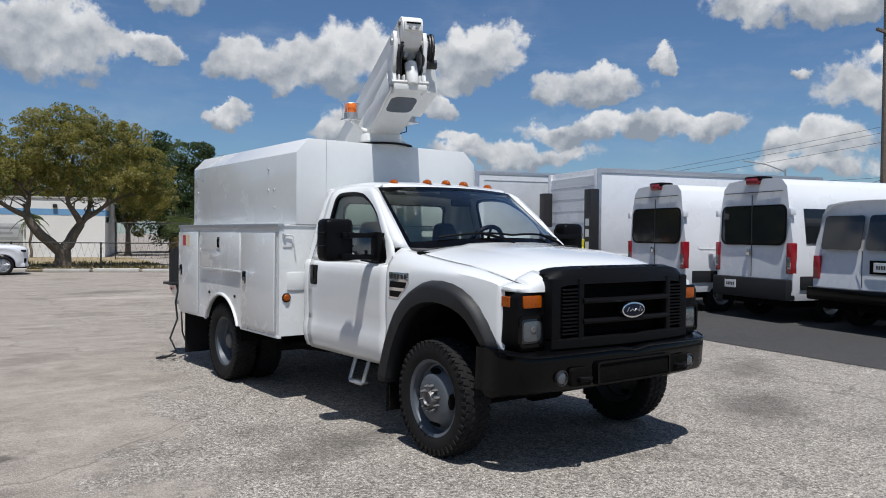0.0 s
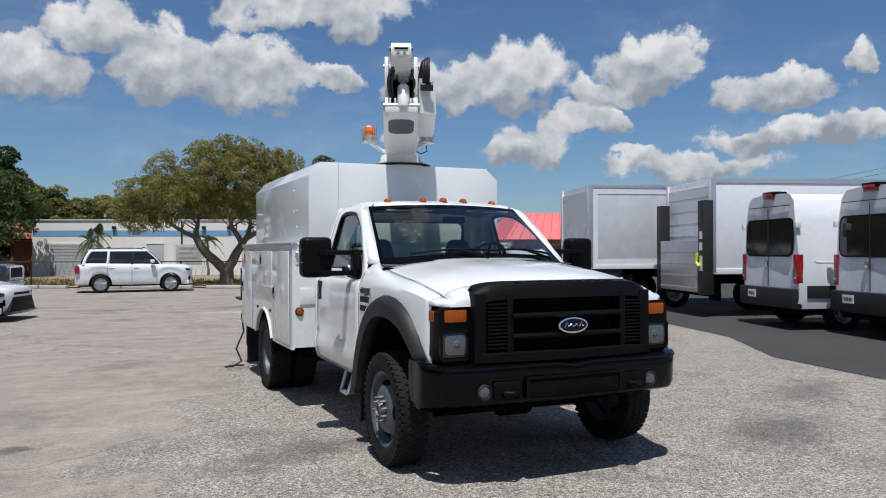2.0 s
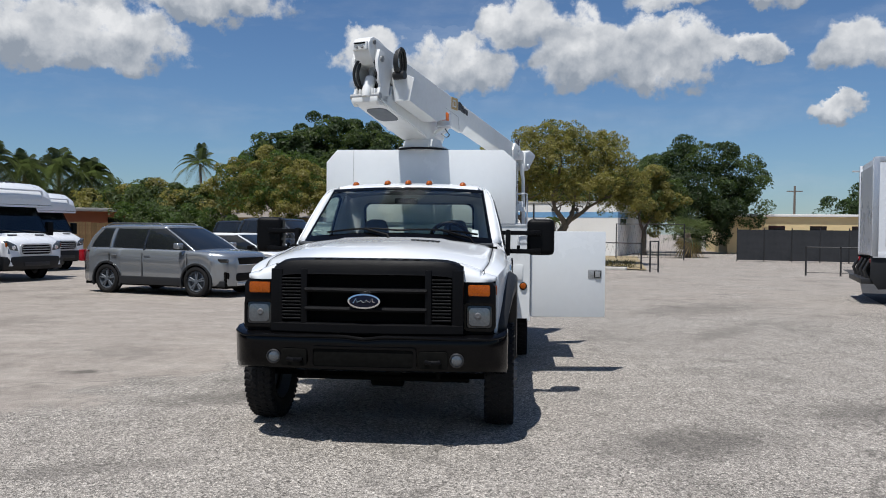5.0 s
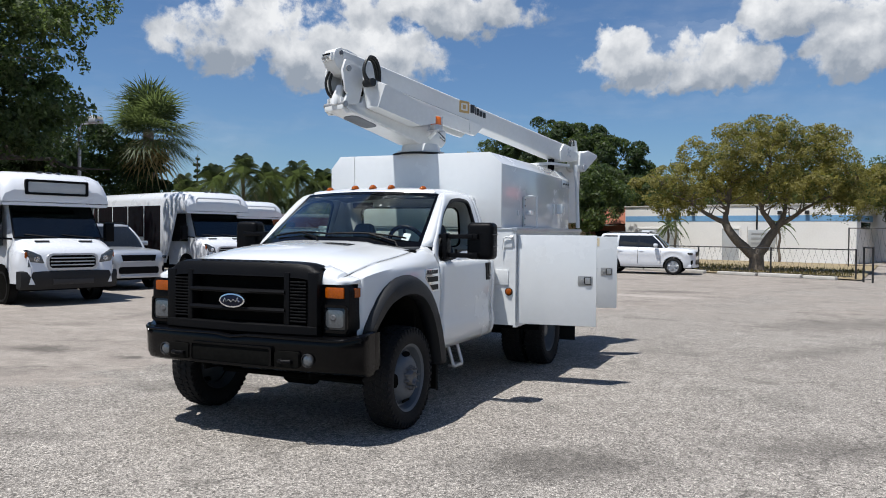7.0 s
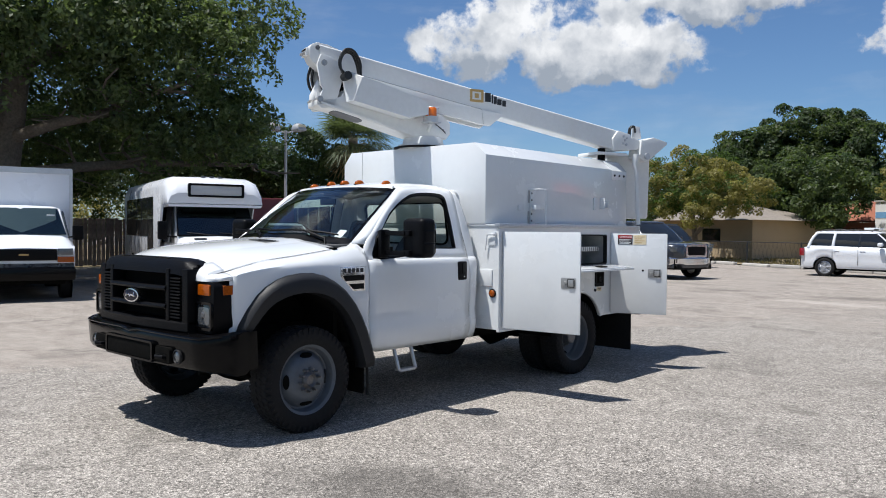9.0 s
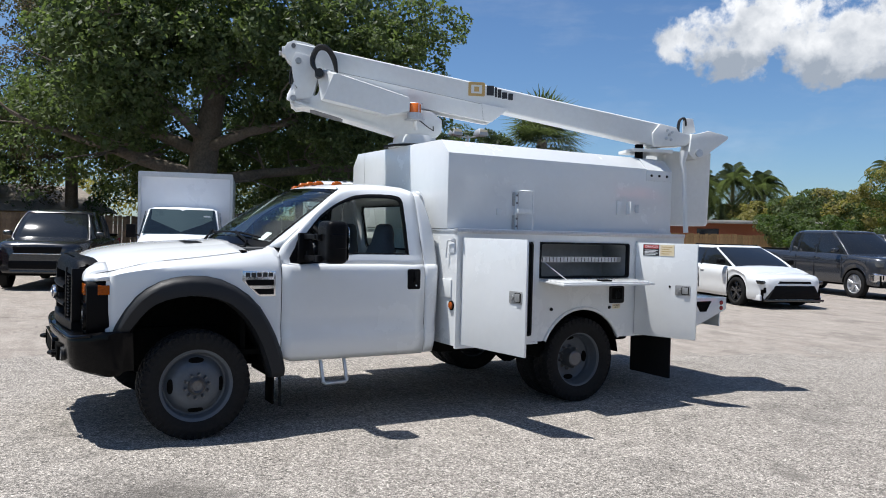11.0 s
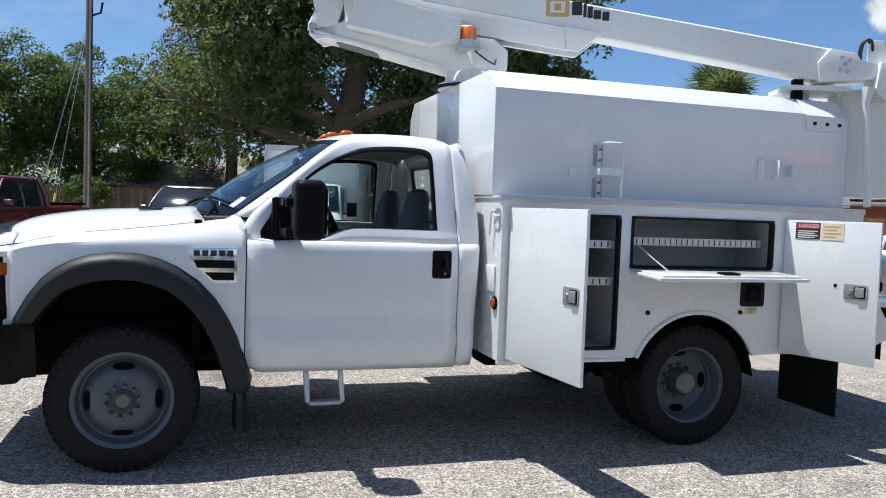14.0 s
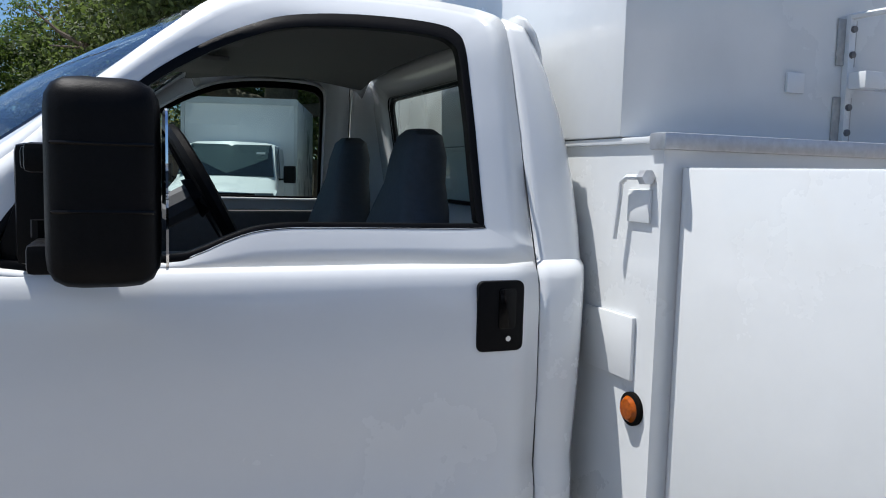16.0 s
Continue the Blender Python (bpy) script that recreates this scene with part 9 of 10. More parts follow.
up1 = pole_thing("utility_pole", -23.4, -3.35, 11.5, "weathered wooden utility pole with fittings")
part("crossbar", box(-0.05, 0.05, -0.6, 0.6, 9.2, 9.32), POLE_WOOD, up1)
part("insulator_bracket", rod([(0, 0, 7.6), (0, 0.35, 7.75), (0, 0.4, 8.1)], 0.04, 6), BLACK_METAL, up1)
part("conduit", rod([(0.13, 0.05, 0), (0.13, 0.05, 8.8)], 0.03, 6), GALV, up1)
for k, dy in enumerate((1.0, 1.5)):
    part("guy_wire", rod([(0, 0, 7.5), (0.2, -dy * 1.2, 0)], 0.012, 5), GALV, up1)
    part("guy_guard", rod([(0.16, -dy * 0.96, 1.6), (0.2, -dy * 1.2, 0)], 0.035, 6), YELLOW_INK, up1)
up2 = pole_thing("utility_pole", 32.0, 11.6, 12.5, "wooden utility pole beyond the vans", 0.17, 0.12)
part("crossbar", box(-0.9, 0.9, -0.06, 0.06, 10.6, 10.72), POLE_WOOD, up2)
up3 = pole_thing("utility_pole", 29.6, 78, 6.6, "distant wooden utility pole")
part("crossbar", box(-0.8, 0.8, -0.05, 0.05, 6.0, 6.1), POLE_WOOD, up3)
for k, (za, zb) in enumerate(((11.2, 5.6), (10.7, 5.2), (9.9, 4.8))):
    wire = rod([(32 + (29.6 - 32) * f, 11.6 + (78 - 11.6) * f, za + (zb - za) * f - 2.2 * f * (1 - f)) for f in np.linspace(0, 1, 14)], 0.018, 4)
    part("cable", wire, HOSE, up2)
for k, z in enumerate((7.3, 6.6, 6.2)):
    wire = rod([(32 + 60 * f, 11.6 + 46 * f, z - 0.8 * f + 0.1 - 1.5 * f * (1 - f)) for f in np.linspace(0, 1, 10)], 0.03, 4)
    part("cable", wire, HOSE, up2)
    wire = rod([(32 - 6 * f, 11.6 + 40 * f, z - 0.6 - 1.1 * f * (1 - f)) for f in np.linspace(0, 1, 10)], 0.018, 4)
    part("cable", wire, HOSE, up2)
lp = pole_thing("flood_lamp_post", -21.1, 16.1, 5.7, "pole with twin floodlights above the buses", 0.07, 0.06, GALV)
part("lamp_bar", rod([(-0.3, -0.4, 5.7), (0, 0, 5.6), (0.3, 0.4, 5.7)], 0.03, 6), GALV, lp)
for dx, dy in ((-0.3, -0.45), (0.3, 0.45)):
    hd = part("flood_head", loft([[(dx + a, dy + b, z) for a, b in rrect(-w, w, -w, w, 0.06)] for w, z in ((0.24, 5.70), (0.25, 5.76), (0.20, 5.92), (0.10, 6.0))]), GALV, lp)
    part("flood_lens", box(dx + 0.215, dx + 0.225, dy - 0.18, dy + 0.18, 5.74, 5.94), CREAM_INK, hd)
sl = pole_thing("street_lamp", 27.4, 55.7, 6.2, "distant grey street lamp", 0.09, 0.06, GALV)
part("lamp_arm", rod([(0, 0, 6.1), (-0.5, -0.3, 6.35), (-1.0, -0.6, 6.35)], 0.05, 6), GALV, sl)
part("lamp_head", box(-1.4, -0.9, -0.75, -0.5, 6.28, 6.4, 0.03), SHUTTER, sl)
sl2 = pole_thing("street_lamp", 56.6, 30.2, 7.2, "distant grey street lamp", 0.09, 0.06, GALV)
part("lamp_arm", rod([(0, 0, 7.0), (-1.2, 1.0, 7.6), (-2.6, 2.2, 7.9)], 0.05, 6), GALV, sl2)
sg = thing("notice_board", pose(1.6, 46.8, 0, 0, 0, -17), "grey notice board on two white posts", "sign")
part("panel", box(0, 1.6, -0.04, 0.04, 0.7, 2.0, 0.01), SHUTTER, sg)
for x in (-0.1, 1.7):
    part("post", rod([(x, 0, 0), (x, 0, 2.2)], 0.06, 8), WALL_WHITE, sg)
bar = bmesh.new()
for k in range(3):
    box(0.2, 1.4 - 0.3 * (k % 2), -0.05, -0.04, 1.7 - k * 0.3, 1.82 - k * 0.3, 0, 1, bar)
part("sign_bars", bar, GALV, sg)


# ---------------------------------------------------------------- trees
rng = np.random.default_rng(7)


def leaf_mesh(name, lobes, count, size, mat, parent, spread=1.0, inner=0.22, top=0.35):
    """Many small leaves on round puffs that cover uneven lobes (cx, cy, cz, rx, ry, rz), with a few inside."""
    pc, pr, po = [], [], []
    for cx, cy, cz, rx, ry, rz in lobes:
        mean = (rx * ry * rz) ** (1 / 3)
        puff = min(0.85, max(0.22, 0.27 * mean)) * spread
        k = max(6, int(1.25 * 4 * mean * mean / (puff * puff) * 0.55))
        d = rng.normal(size=(k, 3))
        d /= np.linalg.norm(d, axis=1)[:, None]
        low = (d[:, 2] < -0.45) & (rng.random(k) < 0.5)
        d[low, 2] *= -1
        f = np.where(rng.random(k) < inner, rng.uniform(0.25, 0.7, k), rng.uniform(0.74, 1.0, k))
        f *= 1 + 0.12 * np.sin(d[:, 0] * 6 + cx) * np.cos(d[:, 1] * 5 + d[:, 2] * 4 + cy)
        pc.append(np.array([cx, cy, cz]) + d * f[:, None] * np.array([rx, ry, rz]))
        pr.append(puff * rng.uniform(0.55, 1.35, k))
        po.append(d)
    pc, pr, po = np.concatenate(pc), np.concatenate(pr), np.concatenate(po)
    n = int(count)
    pick = rng.choice(len(pr), n, p=pr**2 / (pr**2).sum())
    d = rng.normal(size=(n, 3)) + 0.55 * po[pick] + np.array([0, 0, top])
    d /= np.linalg.norm(d, axis=1)[:, None]
    C = pc[pick] + d * (pr[pick] * (0.50 + 0.52 * np.sqrt(rng.random(n))))[:, None] * np.array([1, 1, 0.78])
    nrm = d * 0.8 + np.array([0, 0, 0.35]) + rng.normal(size=(n, 3)) * 0.55
    nrm /= np.linalg.norm(nrm, axis=1)[:, None]
    a = np.cross(nrm, rng.normal(size=(n, 3)))
    a /= np.linalg.norm(a, axis=1)[:, None]
    b = np.cross(nrm, a)
    s = size * rng.uniform(0.6, 1.45, n)[:, None]
    v = np.stack([C - a * s, C + b * s * 0.48, C + a * s, C - b * s * 0.48], 1).reshape(-1)
    me = bpy.data.meshes.new(name)
    me.vertices.add(4 * n)
    me.vertices.foreach_set("co", v.astype(np.float32))
    me.loops.add(4 * n)
    me.loops.foreach_set("vertex_index", np.arange(4 * n, dtype=np.int32))
    me.polygons.add(n)
    me.polygons.foreach_set("loop_start", np.arange(0, 4 * n, 4, dtype=np.int32))
    me.update(calc_edges=True)
    me.materials.append(mat)
    ob = new(name, me)
    ob.parent = parent
    return ob


def branch(bm, p, q, r0, r1, bend=0.15, n=6, seg=8):
    P, Q = Vector(p), Vector(q)
    side = Vector((random.uniform(-1, 1), random.uniform(-1, 1), random.uniform(-0.4, 0.4))) * bend * (Q - P).length
    pts = [P.lerp(Q, k / n) + side * math.sin(math.pi * k / n) + Vector((random.uniform(-1, 1), random.uniform(-1, 1), 0)) * 0.03 * (Q - P).length * (0 < k < n) for k in range(n + 1)]
    rod(pts, [r0 + (r1 - r0) * k / n for k in range(n + 1)], seg, bm)
    return pts


def tree(name, x, y, label, lobes, count, size, mat, trunk_top, r0, limbs=None, sway=(0, 0), second=None, spread=1.0, inner=0.22):
    """Tapered trunk, limbs to each lobe, twigs, and a crown of leaf clumps. Lobes are relative to the trunk's foot."""
    t = thing(name, pose(x, y, 0), label, "tree", "trees")
    bm = bmesh.new()
    top = (sway[0], sway[1], trunk_top)
    rod([(0, 0, -0.05), (0.0, 0, 0.15), (sway[0] * 0.3, sway[1] * 0.3, trunk_top * 0.4), top], [r0 * 1.5, r0 * 1.1, r0 * 0.9, r0 * 0.75], 10, bm)
    ends = limbs or [(l[0] * 0.8, l[1] * 0.8, l[2]) for l in lobes]
    for e in ends:
        pts = branch(bm, top, e, r0 * 0.55, r0 * 0.12)
        for k in (2, 3, 4, 5):
            d = Vector((random.uniform(-1, 1), random.uniform(-1, 1), random.uniform(0.1, 0.9))) * (0.35 * (Vector(e) - Vector(top)).length)
            branch(bm, pts[k], pts[k] + d, r0 * 0.16, r0 * 0.04, 0.2, 4, 5)
    part("trunk", bm, BARK, t, angle=60)
    count, size = int(count * 4.4), size * 0.50
    leaf_mesh("crown", lobes, count, size, mat, t, spread, inner)
    if second:
        leaf_mesh("crown", lobes, int(count * 0.35), size, second, t, spread, inner)
    return t


# low spreading tree by the kerb
kt = thing("spreading_tree", pose(2.58, 32.0, 0), "low spreading tree with forked trunk and olive leaves", "tree", "trees")
bm = bmesh.new()
rod([(0, 0, -0.05), (0, 0, 0.2), (0.0, 0, 0.8)], [0.42, 0.34, 0.30], 12, bm)
A1 = branch(bm, (0, 0, 0.6), (-1.35, 0.1, 2.2), 0.24, 0.17, 0.08, 6, 9)
A2 = branch(bm, (0, 0, 0.7), (0.75, 0.2, 1.9), 0.26, 0.18, 0.06, 6, 9)
for p, q, r in (((-1.35, 0.1, 2.2), (-1.2, 0.3, 3.2), 0.15), ((-1.35, 0.1, 2.2), (-2.9, -0.4, 3.1), 0.12), ((0.75, 0.2, 1.9), (0.1, -0.2, 3.3), 0.15), ((0.75, 0.2, 1.9), (1.2, 0.5, 3.4), 0.14), ((0.75, 0.2, 1.9), (2.6, 0.1, 3.2), 0.13),
                ((-1.2, 0.3, 3.2), (-2.6, 0.8, 4.9), 0.10), ((-1.2, 0.3, 3.2), (-0.6, -0.4, 5.3), 0.10), ((0.1, -0.2, 3.3), (0.4, 0.3, 5.8), 0.10), ((1.2, 0.5, 3.4), (2.4, 1.0, 5.2), 0.10), ((-2.9, -0.4, 3.1), (-4.2, -0.3, 3.9), 0.07), ((2.6, 0.1, 3.2), (4.0, 0.2, 4.1), 0.07)):
    pts = branch(bm, p, q, r, r * 0.35, 0.12, 6, 8)
    for k in (2, 3, 4, 5, 6):
        for _ in range(2):
            branch(bm, pts[k], pts[k] + Vector((random.uniform(-1, 1), random.uniform(-1, 1), random.uniform(0.0, 1.0))) * 0.9, r * 0.28, 0.012, 0.2, 4, 5)
part("trunk", bm, BARK, kt, "forked grey trunk and twisted limbs", 60)
kl = [(-3.2, 0, 3.9, 1.7, 2.0, 1.1), (-1.8, 0.6, 4.9, 1.9, 2.2, 1.3), (-0.2, -0.4, 5.3, 2.0, 2.2, 1.35), (1.4, 0.5, 5.2, 1.9, 2.2, 1.4), (2.9, 0, 4.4, 1.7, 2.0, 1.3), (3.8, 0.2, 3.8, 1.0, 1.4, 0.9), (-0.8, 0.2, 3.8, 2.0, 2.0, 0.8), (1.6, -0.6, 3.7, 1.9, 1.8, 0.8), (-3.5, 0.2, 3.0, 1.25, 1.5, 0.75), (3.6, 0.0, 3.0, 1.3, 1.5, 0.8), (-4.3, 0.4, 3.3, 0.8, 1.0, 0.7), (0.4, 0.0, 6.2, 1.4, 1.6, 0.75), (2.4, 0.6, 5.6, 1.3, 1.4, 0.9)]
leaf_mesh("crown", kl, 68000, 0.050, LEAF_OLIVE, kt, 0.62, 0.45)
leaf_mesh("crown", kl, 12000, 0.048, LEAF, kt, 0.62, 0.45)

# tall trees behind
tree("broad_tree", -19.5, 78.0, "great dark green tree behind the bungalows", [(0, 0, 9.4, 5.4, 5, 4.4), (5.6, 0, 8.0, 4.2, 4, 4.2), (-5.4, 0, 8.2, 4.4, 4, 4.0), (8.2, 0.5, 5.4, 3.0, 3, 3.6), (-8.6, 0, 6.0, 3.4, 3, 3.2), (1, -2, 5.0, 7.5, 4, 3.6)], 26000, 0.30, LEAF_DARK, 3.0, 0.5, second=LEAF)
tree("broad_tree", -8.8, 48.0, "dark green broadleaf tree before the terracotta house", [(0, 0, 4.0, 2.2, 2.2, 2.4), (-2.4, 0.5, 4.4, 2.4, 2.2, 2.4), (-4.4, 0, 3.2, 2.0, 2.0, 2.0)], 10000, 0.18, LEAF, 1.6, 0.25, second=LEAF_DARK)
tree("olive_tree", -12.8, 37.7, "round olive green tree by the houses", [(0, 0, 4.3, 2.4, 2.4, 1.7), (2.2, 0, 3.5, 2.2, 2.0, 1.2), (-2.2, 0, 4.0, 1.9, 1.9, 1.6), (0.6, -1.2, 3.0, 2.6, 1.6, 1.0)], 9000, 0.13, LEAF_OLIVE, 1.4, 0.22, second=LEAF_BRIGHT, spread=0.8)
tree("bushy_tree", -18.0, 36.0, "low leafy shrubs by the bungalows", [(0, 0, 1.5, 1.9, 1.9, 1.3), (-2.4, 0.5, 1.7, 1.7, 1.6, 1.5), (2.0, 1.0, 1.3, 1.4, 1.4, 1.1)], 5000, 0.13, LEAF_BRIGHT, 0.8, 0.1, second=LEAF)
tree("broad_tree", -23.5, 44.0, "green leafy tree near the bungalows", [(0, 0, 2.9, 3.2, 3, 1.6), (-3.4, 0, 2.6, 3, 3, 1.5), (3.4, 0, 2.6, 2.4, 2.4, 1.6)], 8000, 0.19, LEAF, 1.6, 0.3, second=LEAF_OLIVE)
tree("broad_tree", -7.2, 66.0, "green tree behind the white shed", [(0, 0, 4.4, 2.6, 2.6, 2.4), (2.6, 0, 3.8, 2.2, 2.4, 2.2)], 8000, 0.22, LEAF, 2.0, 0.3, second=LEAF_OLIVE)
tree("broad_tree", 3.0, 63.0, "olive green tree behind the white shed", [(0, 0, 4.6, 4.0, 3, 2.8), (5, 0, 4.4, 3.4, 3, 2.6), (-3, 0, 4.0, 3, 3, 2.4)], 8000, 0.23, LEAF_OLIVE, 2.0, 0.3, second=LEAF)
tree("broad_tree", 15.0, 56.5, "tall grey green tree behind the lot", [(0, 0, 5.6, 3.0, 3, 3.4), (3.2, 0, 4.6, 2.4, 2.4, 3.2), (-3.2, 0, 4.8, 2.4, 2.4, 3.0), (0.5, 0, 2.8, 3.2, 2.6, 2.0)], 11000, 0.19, LEAF_DARK, 2.0, 0.32, second=LEAF)
tree("broad_tree", 30.5, 64, "round dark green tree in the distance", [(0, 0, 3.4, 3.0, 3, 2.4), (4, 1, 3.0, 2.4, 2.4, 1.9)], 3500, 0.24, LEAF_DARK, 1.6, 0.3)
tree("small_tree", 9.8, 49.5, "small tree beside the white shed", [(0, 0, 4.2, 2.0, 2, 2.0), (1.4, 0, 3.4, 1.6, 1.6, 1.8)], 4500, 0.16, LEAF_OLIVE, 1.6, 0.2, second=LEAF)
# the great live oak over the buses
oak = thing("live_oak", pose(-20.3, 4.6, 0), "great live oak with dark spreading limbs", "tree", "trees")
bm = bmesh.new()
rod([(0, 0, -0.1), (0, 0.05, 0.4), (0.05, 0.15, 2.2), (0.2, 0.35, 4.2), (0.3, 0.7, 6.6)], [0.85, 0.62, 0.52, 0.46, 0.34], 14, bm)
for p, q, r in (((0.1, 0.2, 3.0), (1.8, 8.2, 3.9), 0.24), ((0.1, 0.2, 3.2), (-0.6, -4.6, 4.6), 0.28), ((0.2, 0.35, 4.2), (3.5, 4.6, 6.2), 0.22), ((0.2, 0.3, 4.0), (-4.5, -3.5, 8.2), 0.24), ((0.3, 0.7, 6.4), (1.2, 4.2, 10.2), 0.22), ((0.3, 0.7, 6.4), (0.8, -3.8, 10.5), 0.22), ((0.3, 0.7, 6.4), (-2.5, 1.5, 11.5), 0.2), ((0.2, 0.35, 4.4), (3.2, -3.2, 7.2), 0.2)):
    pts = branch(bm, p, q, r, 0.06, 0.12, 8, 9)
    for k in (3, 4, 5, 6, 7, 8):
        for _ in range(2):
            tip = pts[k] + Vector((random.uniform(-1, 1), random.uniform(-1, 1), random.uniform(-0.3, 0.8))) * 2.0
            tw = branch(bm, pts[k], tip, r * 0.3, 0.02, 0.2, 4, 5)
            branch(bm, tw[2], tw[2] + Vector((random.uniform(-1, 1), random.uniform(-1, 1), random.uniform(-0.5, 0.5))) * 1.2, r * 0.15, 0.012, 0.2, 3, 4)
part("trunk", bm, BARK, oak, "thick pale grey trunk and dark limbs", 60)
ol = [(3.2, 0.6, 7.6, 2.2, 3.2, 1.9), (3.6, -2.4, 6.4, 2.0, 2.6, 1.8), (3.4, 3.6, 7.4, 2.0, 2.4, 1.7), (0.5, 1, 9.6, 4.2, 4.4, 2.6), (1.3, 4.4, 8.8, 3.0, 2.9, 2.2), (2.2, 6.6, 7.6, 2.0, 1.8, 1.5), (0.5, -2.6, 9.4, 3.2, 2.6, 2.6), (2.8, 3.4, 6.4, 2.4, 2.6, 1.5), (2.6, -2.6, 7.0, 2.6, 2.6, 1.6), (-3, 0, 12, 4, 5, 2.6), (1.8, 6.6, 4.7, 1.6, 1.5, 0.9), (-0.5, -3.6, 5.2, 2.0, 1.8, 1.3), (-3, 3.8, 6.4, 3, 3, 2.2), (-3.4, -2.8, 6.0, 3, 3, 2.2), (1.6, 3.6, 5.2, 1.8, 2.0, 1.3), (1.8, 6.2, 5.8, 1.9, 1.8, 1.3), (2.2, -2.9, 5.4, 1.6, 1.7, 1.4), (-2.5, 4.5, 4.4, 2.0, 2.6, 1.8), (-2.5, -4.5, 4.6, 2.0, 2.4, 1.8), (-2.0, 0.5, 7.0, 2.6, 2.6, 1.8), (2.4, 2.4, 5.6, 1.5, 1.3, 1.2), (2.2, -1.9, 5.6, 1.4, 1.2, 1.3), (2.7, 0.4, 6.9, 1.6, 1.6, 1.1), (2.7, 4.9, 4.2, 1.7, 1.7, 0.9), (3.6, 6.5, 4.9, 1.4, 1.5, 1.2), (4.4, 6.6, 8.3, 1.4, 1.4, 1.0), (1.2, -2.4, 4.8, 1.3, 1.3, 1.0), (-2.8, 1.5, 3.6, 2.0, 2.4, 1.5), (-2.8, -1.8, 3.8, 1.8, 2.0, 1.5)]
leaf_mesh("crown", ol, 84000, 0.086, LEAF_OAK, oak, 0.70, 0.3)
# same lobes again, with the sunlit look carried by the leaf colour
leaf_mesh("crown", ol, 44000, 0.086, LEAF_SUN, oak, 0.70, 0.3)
# extra clumps where the crown looks lit; the brightness is painted, not cast
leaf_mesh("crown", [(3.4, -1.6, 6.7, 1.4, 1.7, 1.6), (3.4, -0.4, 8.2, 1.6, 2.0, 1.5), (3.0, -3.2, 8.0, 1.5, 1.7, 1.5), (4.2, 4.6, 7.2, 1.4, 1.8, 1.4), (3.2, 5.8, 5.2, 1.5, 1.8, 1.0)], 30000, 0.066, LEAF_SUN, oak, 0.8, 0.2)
# growth behind the board fence
tree("vine_tree", -29.5, 1.6, "tall bare tree hung with brown vines", [(0, 0, 7.4, 2.6, 2.8, 3.4), (0.5, -1.6, 4.2, 2.0, 2.0, 2.8), (0, 2.4, 5.6, 2.0, 2.0, 3.0), (0, -0.5, 10.2, 2.8, 3.0, 1.8)], 9000, 0.12, LEAF_BROWN, 4.5, 0.3, second=LEAF_DARK, inner=0.6)
tree("bushy_tree", -30.5, -4.0, "bushy bright green tree behind the fence", [(0, 0, 4.6, 2.6, 2.6, 3.0), (0, 2.2, 3.6, 2.2, 2.2, 2.6), (0.5, -2.6, 4.4, 2.6, 2.4, 3.2), (1.2, 0.8, 2.0, 1.6, 2.0, 1.4)], 11000, 0.13, LEAF_BRIGHT, 2.2, 0.22, second=LEAF)
tree("bushy_tree", -30.0, -9.5, "bushy green tree behind the fence", [(0, 0, 4.2, 2.8, 3, 3.2), (0, 3, 3.6, 2.2, 2.2, 2.6), (0.5, -3.6, 4.8, 3, 2.8, 3.4)], 9000, 0.14, LEAF, 2.0, 0.22, second=LEAF_BRIGHT)
tree("bushy_tree", -26.2, -3.6, "low shrub beside the utility pole", [(0, 0, 1.5, 0.9, 1.0, 0.7)], 1200, 0.10, LEAF_BRIGHT, 0.8, 0.06)
tree("bushy_tree", -29.5, 8.5, "dark hedge tree behind the fence", [(0, 0, 3.8, 2.6, 3.2, 2.8), (0, 4.0, 3.6, 2.4, 2.6, 2.6), (0, -3.6, 3.4, 2.2, 2.4, 2.6)], 9000, 0.15, LEAF_DARK, 2.0, 0.22, second=LEAF)
tree("bushy_tree", -28.0, 16.5, "dark hedge tree behind the buses", [(0, 0, 3.6, 2.4, 3.0, 2.6), (0, 3.6, 2.9, 2.2, 2.6, 2.2), (0, -3.4, 3.8, 2.2, 2.4, 2.8)], 9000, 0.16, LEAF_DARK, 2.0, 0.22, second=LEAF)
tree("bushy_tree", -25.5, 18.8, "dark leafy tree under the cabbage palm", [(0, 0, 4.4, 2.6, 2.6, 2.2), (1.2, 1.6, 3.6, 2.0, 2.0, 2.2), (-0.5, -2.0, 4.2, 2.2, 2.2, 2.2)], 8000, 0.16, LEAF_DARK, 2.0, 0.22, second=LEAF)
far = thing("far_trees", pose(0, 0, 0), "distant line of mixed green trees", "trees", "", "stuff")
leaf_mesh("far_foliage", [(-46 + 3.1 * k, 50 + 26 * math.sin(k * 0.35) * 0.3 + 0.25 * k, 2.6 + 0.9 * math.sin(k * 1.7), 3.4, 2.5, 2.4 + 0.6 * math.sin(k * 2.3)) for k in range(4, 13)], 40000, 0.11, LEAF, far)
leaf_mesh("far_foliage", [(-38 - 0.5 * k, 46 - 3.4 * k, 2.6 + 0.8 * math.sin(k * 1.9), 2.6, 3.0, 2.6 + 0.5 * math.sin(k * 2.7)) for k in range(8, 19)], 30000, 0.10, LEAF_OLIVE, far)
leaf_mesh("far_foliage", [(34 + 5 * k, 84 + 1.0 * k, 2.0, 4, 3, 1.9 + 0.7 * math.sin(k * 2.1)) for k in range(10)], 16000, 0.14, LEAF_DARK, far)


